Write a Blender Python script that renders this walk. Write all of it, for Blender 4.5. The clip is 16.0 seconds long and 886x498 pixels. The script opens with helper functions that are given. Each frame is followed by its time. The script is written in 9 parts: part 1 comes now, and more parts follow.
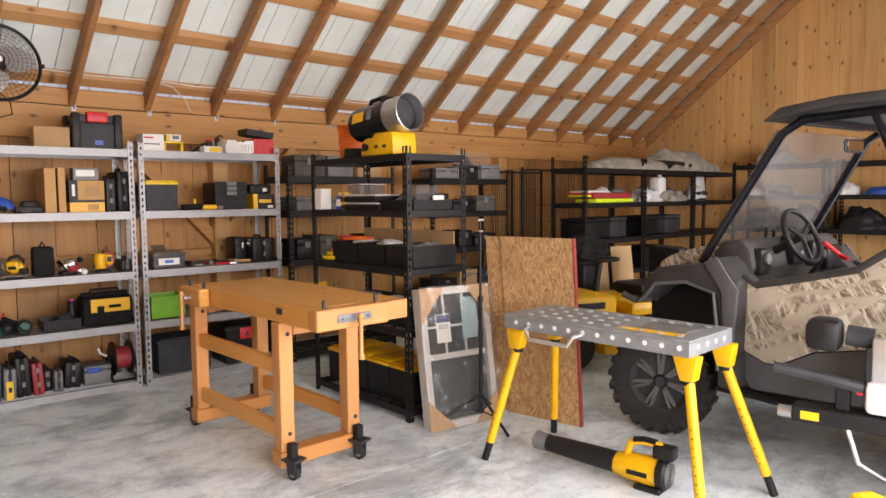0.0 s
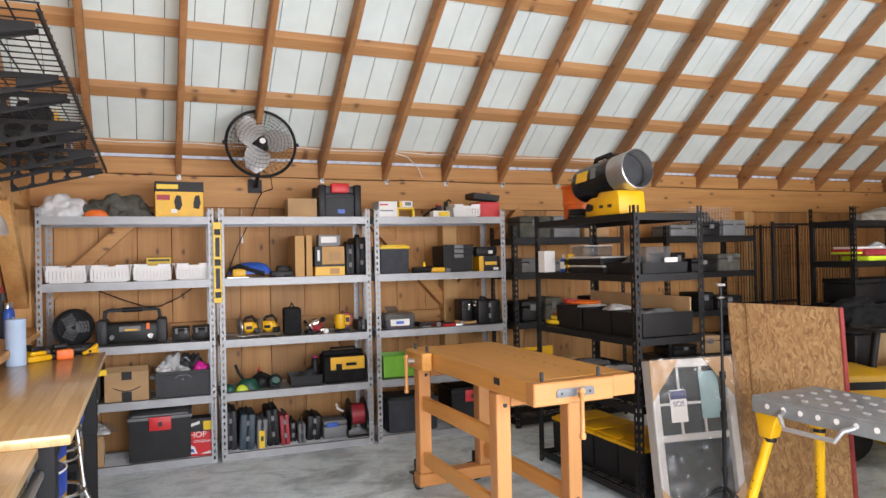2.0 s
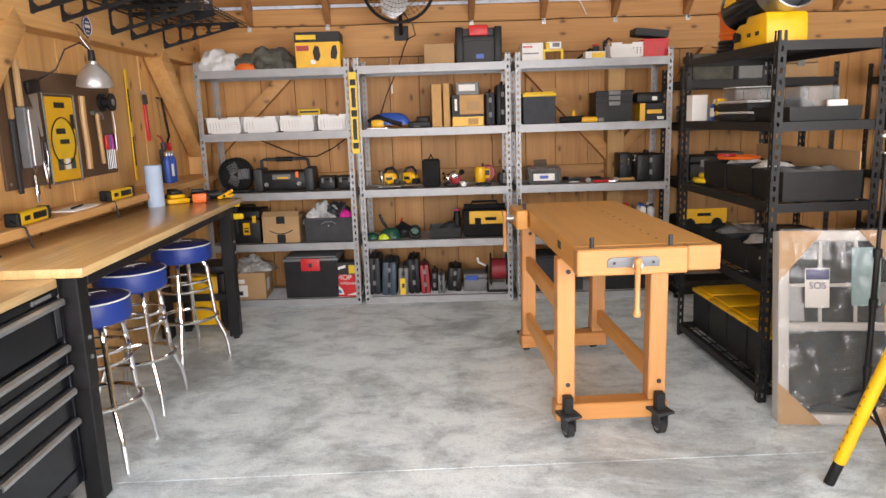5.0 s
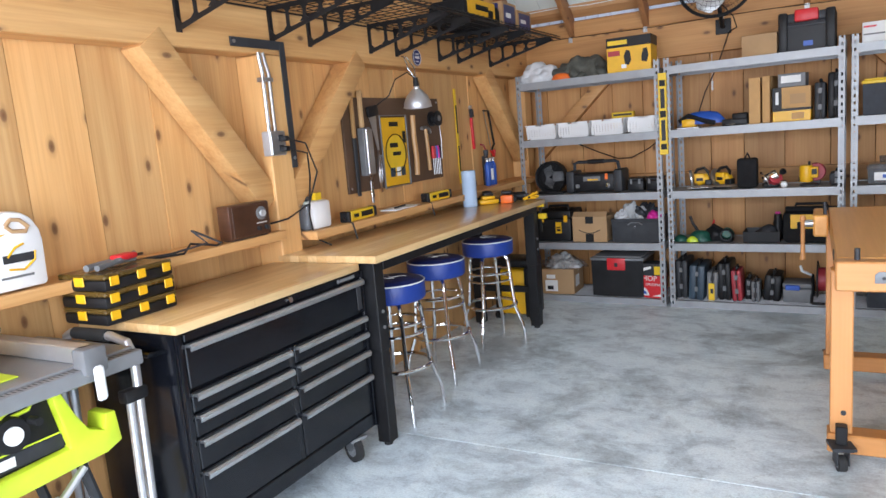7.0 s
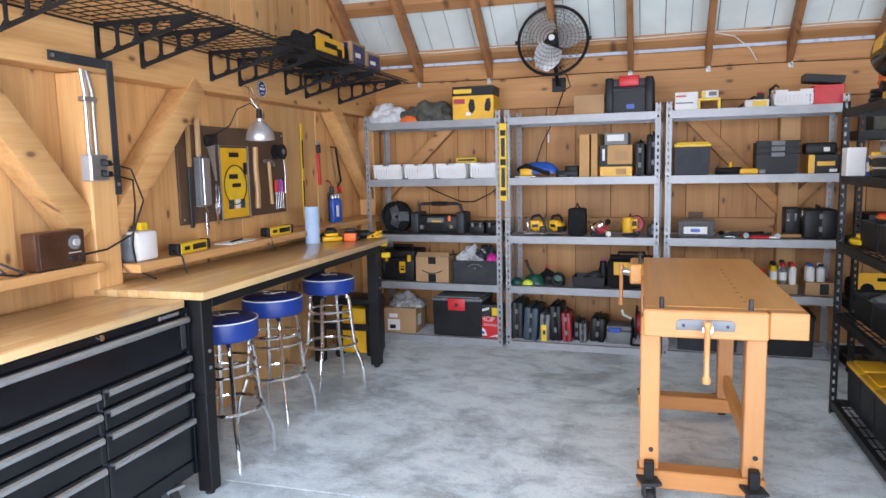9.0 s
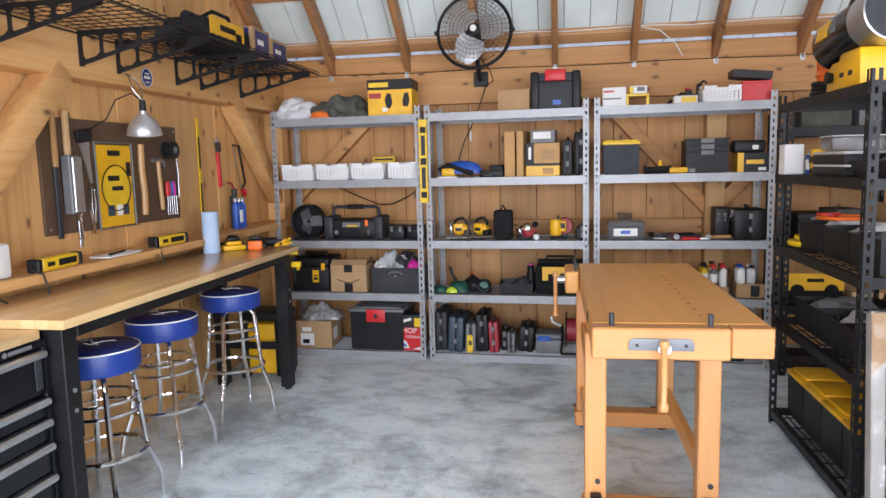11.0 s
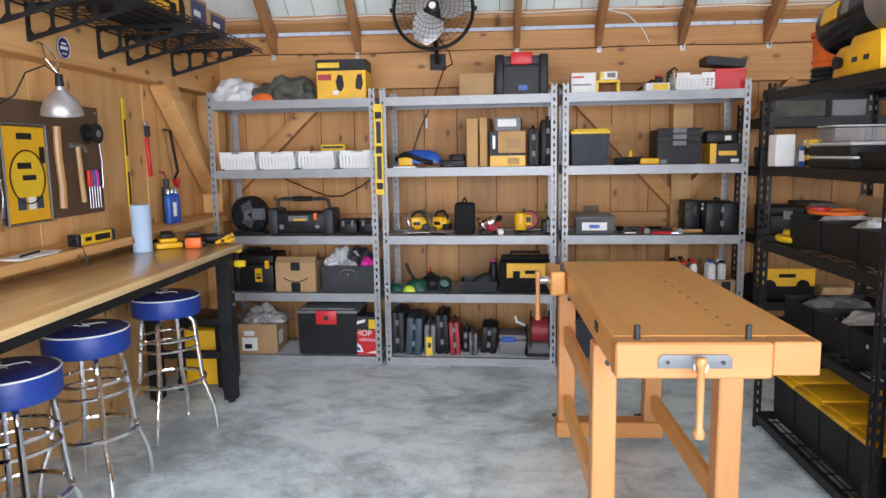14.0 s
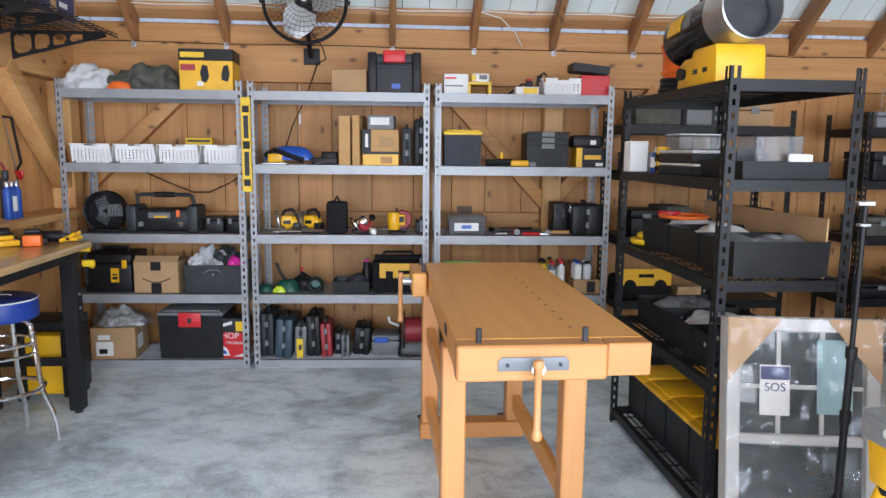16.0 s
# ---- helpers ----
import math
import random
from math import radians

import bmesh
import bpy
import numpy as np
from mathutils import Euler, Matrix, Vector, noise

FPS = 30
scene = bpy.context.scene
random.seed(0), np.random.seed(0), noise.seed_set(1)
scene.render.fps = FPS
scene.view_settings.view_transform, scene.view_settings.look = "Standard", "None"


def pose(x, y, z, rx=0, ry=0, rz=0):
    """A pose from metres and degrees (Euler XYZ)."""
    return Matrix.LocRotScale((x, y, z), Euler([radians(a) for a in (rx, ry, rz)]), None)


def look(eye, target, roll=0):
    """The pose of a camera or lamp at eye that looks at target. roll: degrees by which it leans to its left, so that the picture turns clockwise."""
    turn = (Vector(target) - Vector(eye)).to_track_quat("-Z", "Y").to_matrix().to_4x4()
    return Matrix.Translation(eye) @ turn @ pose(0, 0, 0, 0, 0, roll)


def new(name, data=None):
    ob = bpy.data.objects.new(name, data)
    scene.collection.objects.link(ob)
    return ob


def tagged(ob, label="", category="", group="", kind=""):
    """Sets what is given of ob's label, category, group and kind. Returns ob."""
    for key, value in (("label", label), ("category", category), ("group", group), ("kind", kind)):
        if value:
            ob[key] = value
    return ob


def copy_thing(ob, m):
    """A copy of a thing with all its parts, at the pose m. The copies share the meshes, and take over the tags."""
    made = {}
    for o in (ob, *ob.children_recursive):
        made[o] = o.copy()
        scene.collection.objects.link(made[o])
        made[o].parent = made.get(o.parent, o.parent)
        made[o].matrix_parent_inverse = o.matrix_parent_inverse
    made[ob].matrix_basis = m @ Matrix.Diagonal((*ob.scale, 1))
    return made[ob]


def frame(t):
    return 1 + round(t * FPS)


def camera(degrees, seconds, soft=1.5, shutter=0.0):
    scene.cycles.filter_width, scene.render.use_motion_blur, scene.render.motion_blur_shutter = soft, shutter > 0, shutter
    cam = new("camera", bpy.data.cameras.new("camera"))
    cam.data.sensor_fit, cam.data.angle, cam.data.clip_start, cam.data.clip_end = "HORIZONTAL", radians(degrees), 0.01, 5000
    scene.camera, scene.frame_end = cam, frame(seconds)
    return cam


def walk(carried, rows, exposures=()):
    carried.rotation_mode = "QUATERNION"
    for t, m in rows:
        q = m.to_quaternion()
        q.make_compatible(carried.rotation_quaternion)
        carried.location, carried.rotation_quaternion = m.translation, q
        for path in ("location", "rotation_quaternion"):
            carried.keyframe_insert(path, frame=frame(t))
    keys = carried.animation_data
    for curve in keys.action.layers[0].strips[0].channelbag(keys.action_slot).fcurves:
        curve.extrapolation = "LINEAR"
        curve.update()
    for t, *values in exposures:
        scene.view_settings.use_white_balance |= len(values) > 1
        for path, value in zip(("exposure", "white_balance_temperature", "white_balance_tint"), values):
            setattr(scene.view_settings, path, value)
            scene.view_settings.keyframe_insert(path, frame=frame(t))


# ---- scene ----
cam = camera(65.1, 16.0)
PATH = [
    (0, (0.015, -0.203, 1.523), (1.357, 1.272, 1.372), -0.5),
    (0.5, (0.077, -0.226, 1.535), (1.356, 1.306, 1.411), -0.8),
    (1, (0.124, -0.221, 1.539), (1.281, 1.409, 1.471), -0.9),
    (1.5, (0.159, -0.145, 1.572), (1.146, 1.595, 1.553), -1.2),
    (2, (0.183, -0.08, 1.567), (0.973, 1.758, 1.588), -1.2),
    (2.5, (0.24, -0.101, 1.585), (0.819, 1.812, 1.642), -1.1),
    (3, (0.332, -0.138, 1.602), (0.718, 1.82, 1.737), -1.2),
    (3.5, (0.414, -0.164, 1.568), (0.695, 1.816, 1.525), -1.4),
    (3.7, (0.486, -0.144, 1.562), (0.74, 1.834, 1.415), -1.6),
    (5.8, (1.531, 0.036, 1.488), (1.046, 1.937, 1.099), -3.1),
    (6, (1.556, 0.01, 1.497), (0.846, 1.842, 1.124), -3.7),
    (6.5, (1.74, -0.079, 1.504), (0.578, 1.51, 1.149), -3.3),
    (7, (1.796, -0.098, 1.525), (0.838, 1.629, 1.206), -4.8),
    (7.5, (1.827, -0.103, 1.556), (1.029, 1.718, 1.343), -3.3),
    (8, (1.841, -0.102, 1.545), (1.108, 1.748, 1.339), -1.8),
    (8.5, (1.855, -0.089, 1.538), (1.189, 1.784, 1.314), -1.3),
    (9, (1.855, -0.055, 1.536), (1.288, 1.848, 1.298), -1.2),
    (9.5, (1.83, 0.005, 1.534), (1.406, 1.945, 1.295), -1.1),
    (9.7, (1.828, 0.035, 1.553), (1.437, 1.981, 1.311), -1.0),
    (11.8, (1.684, 0.502, 1.511), (1.349, 2.459, 1.271), -1.4),
    (12, (1.674, 0.514, 1.518), (1.327, 2.468, 1.269), -1.6),
    (12.5, (1.59, 0.595, 1.537), (1.248, 2.549, 1.287), -1.5),
    (13, (1.503, 0.664, 1.538), (1.209, 2.627, 1.292), -1.5),
    (13.5, (1.461, 0.692, 1.534), (1.246, 2.664, 1.276), -1.2),
    (14, (1.469, 0.72, 1.521), (1.336, 2.697, 1.249), -0.9),
    (14.5, (1.471, 0.722, 1.518), (1.409, 2.7, 1.229), -0.5),
    (15, (1.488, 0.722, 1.519), (1.497, 2.7, 1.221), -0.2),
    (15.5, (1.532, 0.738, 1.516), (1.618, 2.712, 1.209), 0.0),
    (16, (1.63, 0.775, 1.527), (1.797, 2.749, 1.248), 0.6),
]
walk(cam, [(t, look(eye, target, roll)) for t, eye, target, roll in PATH],
     [(0.0, -0.05, 8000, 26), (3.0, 0.0, 6900, 18), (5.5, 0.0, 8000, 22), (6.0, 0.0, 8100, 22), (6.5, -0.2, 6000, 15), (7.5, -0.05, 6900, 19), (9.0, 0.0, 6300, 19), (12.5, 0.05, 6800, 18), (16.0, 0.0, 6300, 16)])

# ---------------------------------------------------------------- light
world = bpy.data.worlds.new("world")
scene.world = world
world.use_nodes = True
wn = world.node_tree.nodes
sky = wn.new("ShaderNodeTexSky")
sky.sky_type, sky.sun_disc = "NISHITA", False
sky.sun_elevation, sky.sun_rotation = radians(48), radians(20)
world.node_tree.links.new(sky.outputs[0], wn["Background"].inputs[0])
wn["Background"].inputs[1].default_value = 0.12
sun = new("sun", bpy.data.lights.new("sun", "SUN"))
sun.data.energy, sun.data.angle, sun.data.color = 3.0, radians(0.6), (1.0, 0.95, 0.88)
sun.matrix_world = look((3, 8, 12), (3, 1.2, 0))


def door_light(name, x0, x1, z0, z1, y, watts, colour, down=0.75):
    """Daylight that comes in through one open garage door."""
    lamp = new(name, bpy.data.lights.new(name, "AREA"))
    lamp.data.shape, lamp.data.size, lamp.data.size_y = "RECTANGLE", x1 - x0, z1 - z0
    lamp.data.energy, lamp.data.color = watts, colour
    lamp.matrix_world = look(((x0 + x1) / 2, y, (z0 + z1) / 2), ((x0 + x1) / 2, y + 5, (z0 + z1) / 2 - 5 * down))
    return lamp


FRONT = -1.35
door_light("daylight_main_door", -0.6, 3.0, 0.7, 2.5, FRONT - 0.5, 375, (0.80, 0.9, 1.0), 0.65)
door_light("daylight_second_door", 3.7, 6.7, 0.4, 2.4, FRONT - 0.05, 410, (0.80, 0.9, 1.0), 0.35)

# ---------------------------------------------------------------- materials
def nodes_of(name):
    m = bpy.data.materials.new(name)
    m.use_nodes = True
    nt = m.node_tree
    return m, nt, nt.nodes, nt.links, nt.nodes["Principled BSDF"]


def ramp(ns, stops):
    r = ns.new("ShaderNodeValToRGB")
    while len(r.color_ramp.elements) < len(stops):
        r.color_ramp.elements.new(0.5)
    for e, (p, c) in zip(r.color_ramp.elements, stops):
        e.position, e.color = p, (*c, 1)
    return r


def coords(ns, ls, scale, spread=30.0):
    """Object coordinates, shifted for each object by chance and stretched."""
    tc, info, add, mul, mp = (ns.new("ShaderNodeTexCoord"), ns.new("ShaderNodeObjectInfo"), ns.new("ShaderNodeVectorMath"),
                              ns.new("ShaderNodeMath"), ns.new("ShaderNodeMapping"))
    mul.operation, mul.inputs[1].default_value = "MULTIPLY", spread
    ls.new(info.outputs["Random"], mul.inputs[0])
    ls.new(tc.outputs["Object"], add.inputs[0])
    ls.new(mul.outputs[0], add.inputs[1])
    ls.new(add.outputs[0], mp.inputs[0])
    mp.inputs["Scale"].default_value = scale
    return mp.outputs[0], info.outputs["Random"]


def noise_node(ns, ls, vec, scale, detail=4.0, rough=0.6):
    n = ns.new("ShaderNodeTexNoise")
    n.inputs["Scale"].default_value, n.inputs["Detail"].default_value, n.inputs["Roughness"].default_value = scale, detail, rough
    if vec:
        ls.new(vec, n.inputs["Vector"])
    return n.outputs["Fac"]


def bump(ns, ls, bsdf, height, strength, dist=0.002):
    b = ns.new("ShaderNodeBump")
    b.inputs["Strength"].default_value, b.inputs["Distance"].default_value = strength, dist
    ls.new(height, b.inputs["Height"])
    ls.new(b.outputs[0], bsdf.inputs["Normal"])


def mix(ns, ls, fac, a, b, mode="MIX"):
    m = ns.new("ShaderNodeMix")
    m.data_type, m.blend_type = "RGBA", mode
    for sock, v in ((m.inputs[0], fac), (m.inputs[6], a), (m.inputs[7], b)):
        if isinstance(v, (int, float)):
            sock.default_value = v
        elif isinstance(v, tuple):
            sock.default_value = (*v, 1)
        else:
            ls.new(v, sock)
    return m.outputs[2]


def plain(name, colour, rough=0.5, metal=0.0, vary=0.12, scale=9.0, grain=0.15, spec=0.5, coat=0.0):
    """Paint, plastic, metal, rubber: a colour with faint patches, fine grain and uneven gloss."""
    m, nt, ns, ls, p = nodes_of(name)
    vec, rnd = coords(ns, ls, (1, 1, 1))
    big, fine = noise_node(ns, ls, vec, scale, 3), noise_node(ns, ls, vec, scale * 22, 2)
    dark = tuple(c * (1 - vary) for c in colour)
    light = tuple(min(1, c * (1 + vary) + 0.01 * vary) for c in colour)
    tone = ramp(ns, [(0.3, dark), (0.7, light)])
    ls.new(big, tone.inputs[0])
    ls.new(tone.outputs[0], p.inputs["Base Color"])
    rr = ns.new("ShaderNodeMapRange")
    rr.inputs[3].default_value, rr.inputs[4].default_value = max(0.03, rough - 0.1), min(1, rough + 0.12)
    ls.new(big, rr.inputs[0])
    ls.new(rr.outputs[0], p.inputs["Roughness"])
    p.inputs["Metallic"].default_value = metal
    p.inputs["Specular IOR Level"].default_value = spec
    p.inputs["Coat Weight"].default_value = coat
    if grain:
        bump(ns, ls, p, fine, grain, 0.001)
    return m


def timber(name, pale, mid, dark, axis, rough=0.6, knots=True, knot=(0.16, 0.07, 0.03), grain=1.0, tint=0.25, island=False):
    """Sawn softwood: long grain along one axis, growth bands, knots, and its own tone for every board."""
    m, nt, ns, ls, p = nodes_of(name)
    st = [11.0, 11.0, 11.0]
    st[axis] = 0.7
    vec, rnd = coords(ns, ls, st)
    if island:
        rnd = ns.new("ShaderNodeNewGeometry").outputs["Random Per Island"]
    band = noise_node(ns, ls, vec, 1.0 * grain, 5, 0.62)
    st2 = [70.0, 70.0, 70.0]
    st2[axis] = 1.6
    vec2, _ = coords(ns, ls, st2)
    fine = noise_node(ns, ls, vec2, 1.0, 3)
    r = ramp(ns, [(0.28, dark), (0.46, mid), (0.7, pale)])
    ls.new(band, r.inputs[0])
    r2 = ramp(ns, [(0.3, dark), (0.7, pale)])
    ls.new(fine, r2.inputs[0])
    col = mix(ns, ls, 0.3, r.outputs[0], r2.outputs[0])
    tone = ramp(ns, [(0.0, (1 - tint,) * 3), (0.5, (1.0, 0.96, 0.9)), (1.0, (1.06, 1.0, 0.94))])
    ls.new(rnd, tone.inputs[0])
    col = mix(ns, ls, 1.0, col, tone.outputs[0], "MULTIPLY")
    if knots:
        vec3, _ = coords(ns, ls, (1, 1, 1), 41.0)
        sep, add, comb, v = ns.new("ShaderNodeSeparateXYZ"), ns.new("ShaderNodeMath"), ns.new("ShaderNodeCombineXYZ"), ns.new("ShaderNodeTexVoronoi")
        ls.new(vec3, sep.inputs[0])
        across = [a for a in (0, 1, 2) if a != axis]
        ls.new(sep.outputs[across[0]], add.inputs[0])
        ls.new(sep.outputs[across[1]], add.inputs[1])
        fx, fz = ns.new("ShaderNodeMath"), ns.new("ShaderNodeMath")
        fx.operation = fz.operation = "MULTIPLY"
        fx.inputs[1].default_value, fz.inputs[1].default_value = 4.2, 2.1
        ls.new(add.outputs[0], fx.inputs[0])
        ls.new(sep.outputs[axis], fz.inputs[0])
        ls.new(fx.outputs[0], comb.inputs[0])
        ls.new(fz.outputs[0], comb.inputs[1])
        v.voronoi_dimensions = "2D"
        v.inputs["Scale"].default_value = 1.0
        ls.new(comb.outputs[0], v.inputs["Vector"])
        k = ramp(ns, [(0.0, (1, 1, 1)), (0.04, (0.8, 0.8, 0.8)), (0.06, (0.25, 0.25, 0.25)), (0.11, (0, 0, 0))])
        ls.new(v.outputs["Distance"], k.inputs[0])
        col = mix(ns, ls, k.outputs[0], col, knot)
    ls.new(col, p.inputs["Base Color"])
    p.inputs["Roughness"].default_value = rough
    bump(ns, ls, p, fine, 0.25, 0.0015)
    return m


def concrete():
    """Power-trowelled slab: pale and dark clouds with ragged edges, drawn out by the trowel."""
    m, nt, ns, ls, p = nodes_of("trowelled_concrete")
    tc = ns.new("ShaderNodeTexCoord")
    vec = tc.outputs["Object"]
    mp, mp2 = ns.new("ShaderNodeMapping"), ns.new("ShaderNodeMapping")
    mp.inputs["Scale"].default_value = (0.9, 1.15, 1.0)
    mp2.inputs["Scale"].default_value, mp2.inputs["Rotation"].default_value = (0.85, 1.2, 1.0), (0, 0, radians(18))
    ls.new(vec, mp.inputs[0])
    ls.new(vec, mp2.inputs[0])
    big, mid = noise_node(ns, ls, mp.outputs[0], 1.15, 9, 0.7), noise_node(ns, ls, mp2.outputs[0], 4.5, 8, 0.72)
    for link in big.node.inputs["Distortion"], mid.node.inputs["Distortion"]:
        link.default_value = 0.45
    fine, spots = noise_node(ns, ls, vec, 90, 3), noise_node(ns, ls, vec, 17, 5, 0.75)
    base = ramp(ns, [(0.36, (0.50, 0.585, 0.63)), (0.46, (0.69, 0.795, 0.85)), (0.54, (0.81, 0.92, 0.965)), (0.66, (0.85, 0.955, 0.99))])
    ls.new(mid, base.inputs[0])
    stain = ramp(ns, [(0.37, (0.58, 0.585, 0.59)), (0.44, (0.82, 0.83, 0.83)), (0.49, (1, 1, 1))])
    ls.new(big, stain.inputs[0])
    col = mix(ns, ls, 1.0, base.outputs[0], stain.outputs[0], "MULTIPLY")
    sp = ramp(ns, [(0.35, (0.86, 0.86, 0.86)), (0.6, (1, 1, 1))])
    ls.new(fine, sp.inputs[0])
    fleck = ramp(ns, [(0.33, (0.78, 0.78, 0.78)), (0.45, (1, 1, 1))])
    ls.new(spots, fleck.inputs[0])
    col = mix(ns, ls, 1.0, col, fleck.outputs[0], "MULTIPLY")
    ls.new(mix(ns, ls, 1.0, col, sp.outputs[0], "MULTIPLY"), p.inputs["Base Color"])
    rr = ramp(ns, [(0.3, (0.34,) * 3), (0.7, (0.6,) * 3)])
    ls.new(mid, rr.inputs[0])
    ls.new(rr.outputs[0], p.inputs["Roughness"])
    bump(ns, ls, p, mid, 0.1, 0.003)
    return m


def butcher(name, along):
    """Glued hardwood staves, each with its own tone."""
    m, nt, ns, ls, p = nodes_of(name)
    tc, mp = ns.new("ShaderNodeTexCoord"), ns.new("ShaderNodeMapping")
    ls.new(tc.outputs["Object"], mp.inputs[0])
    if along == 1:
        mp.inputs["Rotation"].default_value = (0, 0, radians(90))
    b = ns.new("ShaderNodeTexBrick")
    ls.new(mp.outputs[0], b.inputs["Vector"])
    for k, v in (("Scale", 1.0), ("Mortar Size", 0.0006), ("Brick Width", 0.62), ("Row Height", 0.058), ("Bias", 0.0)):
        b.inputs[k].default_value = v
    b.inputs["Color1"].default_value, b.inputs["Color2"].default_value = (0.66, 0.40, 0.17, 1), (0.78, 0.54, 0.27, 1)
    b.inputs["Mortar"].default_value = (0.50, 0.29, 0.12, 1)
    vec, _ = coords(ns, ls, (60, 2.5, 60) if along == 1 else (2.5, 60, 60))
    fine = noise_node(ns, ls, vec, 1.0, 4)
    g = ramp(ns, [(0.3, (0.8, 0.78, 0.74)), (0.65, (1, 1, 1))])
    ls.new(fine, g.inputs[0])
    ls.new(mix(ns, ls, 1.0, b.outputs[0], g.outputs[0], "MULTIPLY"), p.inputs["Base Color"])
    p.inputs["Roughness"].default_value, p.inputs["Coat Weight"].default_value = 0.3, 0.5
    p.inputs["Coat Roughness"].default_value = 0.18
    bump(ns, ls, p, fine, 0.06, 0.001)
    return m


def strand_board():
    m, nt, ns, ls, p = nodes_of("oriented_strand_board")
    tc = ns.new("ShaderNodeTexCoord")
    v = ns.new("ShaderNodeTexVoronoi")
    mp, wob = ns.new("ShaderNodeMapping"), ns.new("ShaderNodeTexNoise")
    wob.inputs["Scale"].default_value = 9
    ls.new(tc.outputs["Object"], wob.inputs["Vector"])
    ls.new(mix(ns, ls, 0.12, tc.outputs["Object"], wob.outputs["Color"], "ADD"), mp.inputs[0])
    mp.inputs["Scale"].default_value = (85, 85, 26)
    mp.inputs["Rotation"].default_value = (0, radians(35), 0)
    ls.new(mp.outputs[0], v.inputs["Vector"])
    v.inputs["Scale"].default_value = 1
    r = ramp(ns, [(0.0, (0.26, 0.13, 0.055)), (0.45, (0.42, 0.235, 0.10)), (1.0, (0.60, 0.39, 0.19))])
    ls.new(v.outputs["Color"], r.inputs[0])
    ls.new(r.outputs[0], p.inputs["Base Color"])
    p.inputs["Roughness"].default_value = 0.75
    bump(ns, ls, p, v.outputs["Distance"], 0.3, 0.002)
    return m


def camouflage():
    """Printed bark, dry grass and branches in greys and tans."""
    m, nt, ns, ls, p = nodes_of("woodland_camouflage_panel")
    tc = ns.new("ShaderNodeTexCoord")
    obj = tc.outputs["Object"]
    a, b = noise_node(ns, ls, obj, 5, 6, 0.72), noise_node(ns, ls, obj, 24, 6, 0.75)
    r = ramp(ns, [(0.36, (0.085, 0.07, 0.05)), (0.45, (0.22, 0.18, 0.13)), (0.52, (0.36, 0.31, 0.24)), (0.64, (0.50, 0.45, 0.37))])
    ls.new(mix(ns, ls, 0.55, a, b), r.inputs[0])
    col = r.outputs[0]
    for turn, scale, width, tone in ((0.5, 7.0, 0.055, (0.50, 0.45, 0.36)), (1.9, 11.0, 0.05, (0.13, 0.105, 0.075)), (2.6, 15.0, 0.07, (0.58, 0.53, 0.44)), (1.2, 4.0, 0.06, (0.42, 0.37, 0.29))):
        w, mp = ns.new("ShaderNodeTexNoise"), ns.new("ShaderNodeMapping")
        mp.vector_type = "TEXTURE"
        mp.inputs["Rotation"].default_value, mp.inputs["Scale"].default_value = (turn, 0, 0), (1.0, 1.0, 5.0)
        ls.new(obj, mp.inputs[0])
        ls.new(mp.outputs[0], w.inputs["Vector"])
        w.inputs["Scale"].default_value, w.inputs["Detail"].default_value, w.inputs["Distortion"].default_value = scale, 2.5, 0.5
        t = ramp(ns, [(0.5 - width * 0.5, (0, 0, 0)), (0.5 - width * 0.2, (1, 1, 1)), (0.5 + width * 0.2, (1, 1, 1)), (0.5 + width * 0.5, (0, 0, 0))])
        ls.new(w.outputs[0], t.inputs[0])
        col = mix(ns, ls, t.outputs[0], col, tone)
    ls.new(col, p.inputs["Base Color"])
    p.inputs["Roughness"].default_value = 0.5
    return m


def clear(name, colour=(1, 1, 1), rough=0.02, solid=0.12):
    """Thin see-through sheet: mostly passes light on, with gloss and a trace of its own colour."""
    m, nt, ns, ls, p = nodes_of(name)
    out = ns["Material Output"]
    tr, mx = ns.new("ShaderNodeBsdfTransparent"), ns.new("ShaderNodeMixShader")
    tr.inputs[0].default_value = (*colour, 1)
    p.inputs["Base Color"].default_value, p.inputs["Roughness"].default_value = (*colour, 1), rough
    lw, pw, sc = ns.new("ShaderNodeLayerWeight"), ns.new("ShaderNodeMath"), ns.new("ShaderNodeMath")
    pw.operation, sc.operation, pw.inputs[1].default_value = "POWER", "MULTIPLY_ADD", 4.0
    sc.inputs[1].default_value, sc.inputs[2].default_value = 0.7, 0.02
    ls.new(lw.outputs["Facing"], pw.inputs[0])
    ls.new(pw.outputs[0], sc.inputs[0])
    mx2 = ns.new("ShaderNodeMixShader")
    gl = ns.new("ShaderNodeBsdfGlossy")
    gl.inputs["Roughness"].default_value = rough
    mx.inputs[0].default_value = solid
    ls.new(tr.outputs[0], mx.inputs[1])
    ls.new(p.outputs[0], mx.inputs[2])
    ls.new(sc.outputs[0], mx2.inputs[0])
    ls.new(mx.outputs[0], mx2.inputs[1])
    ls.new(gl.outputs[0], mx2.inputs[2])
    ls.new(mx2.outputs[0], out.inputs[0])
    return m


def translucent(name, colour):
    m, nt, ns, ls, p = nodes_of(name)
    t, mx = ns.new("ShaderNodeBsdfTranslucent"), ns.new("ShaderNodeMixShader")
    t.inputs[0].default_value = (*colour, 1)
    p.inputs["Base Color"].default_value, p.inputs["Roughness"].default_value = (*colour, 1), 0.35
    mx.inputs[0].default_value = 0.35
    ls.new(t.outputs[0], mx.inputs[1])
    ls.new(p.outputs[0], mx.inputs[2])
    ls.new(mx.outputs[0], ns["Material Output"].inputs[0])
    return m


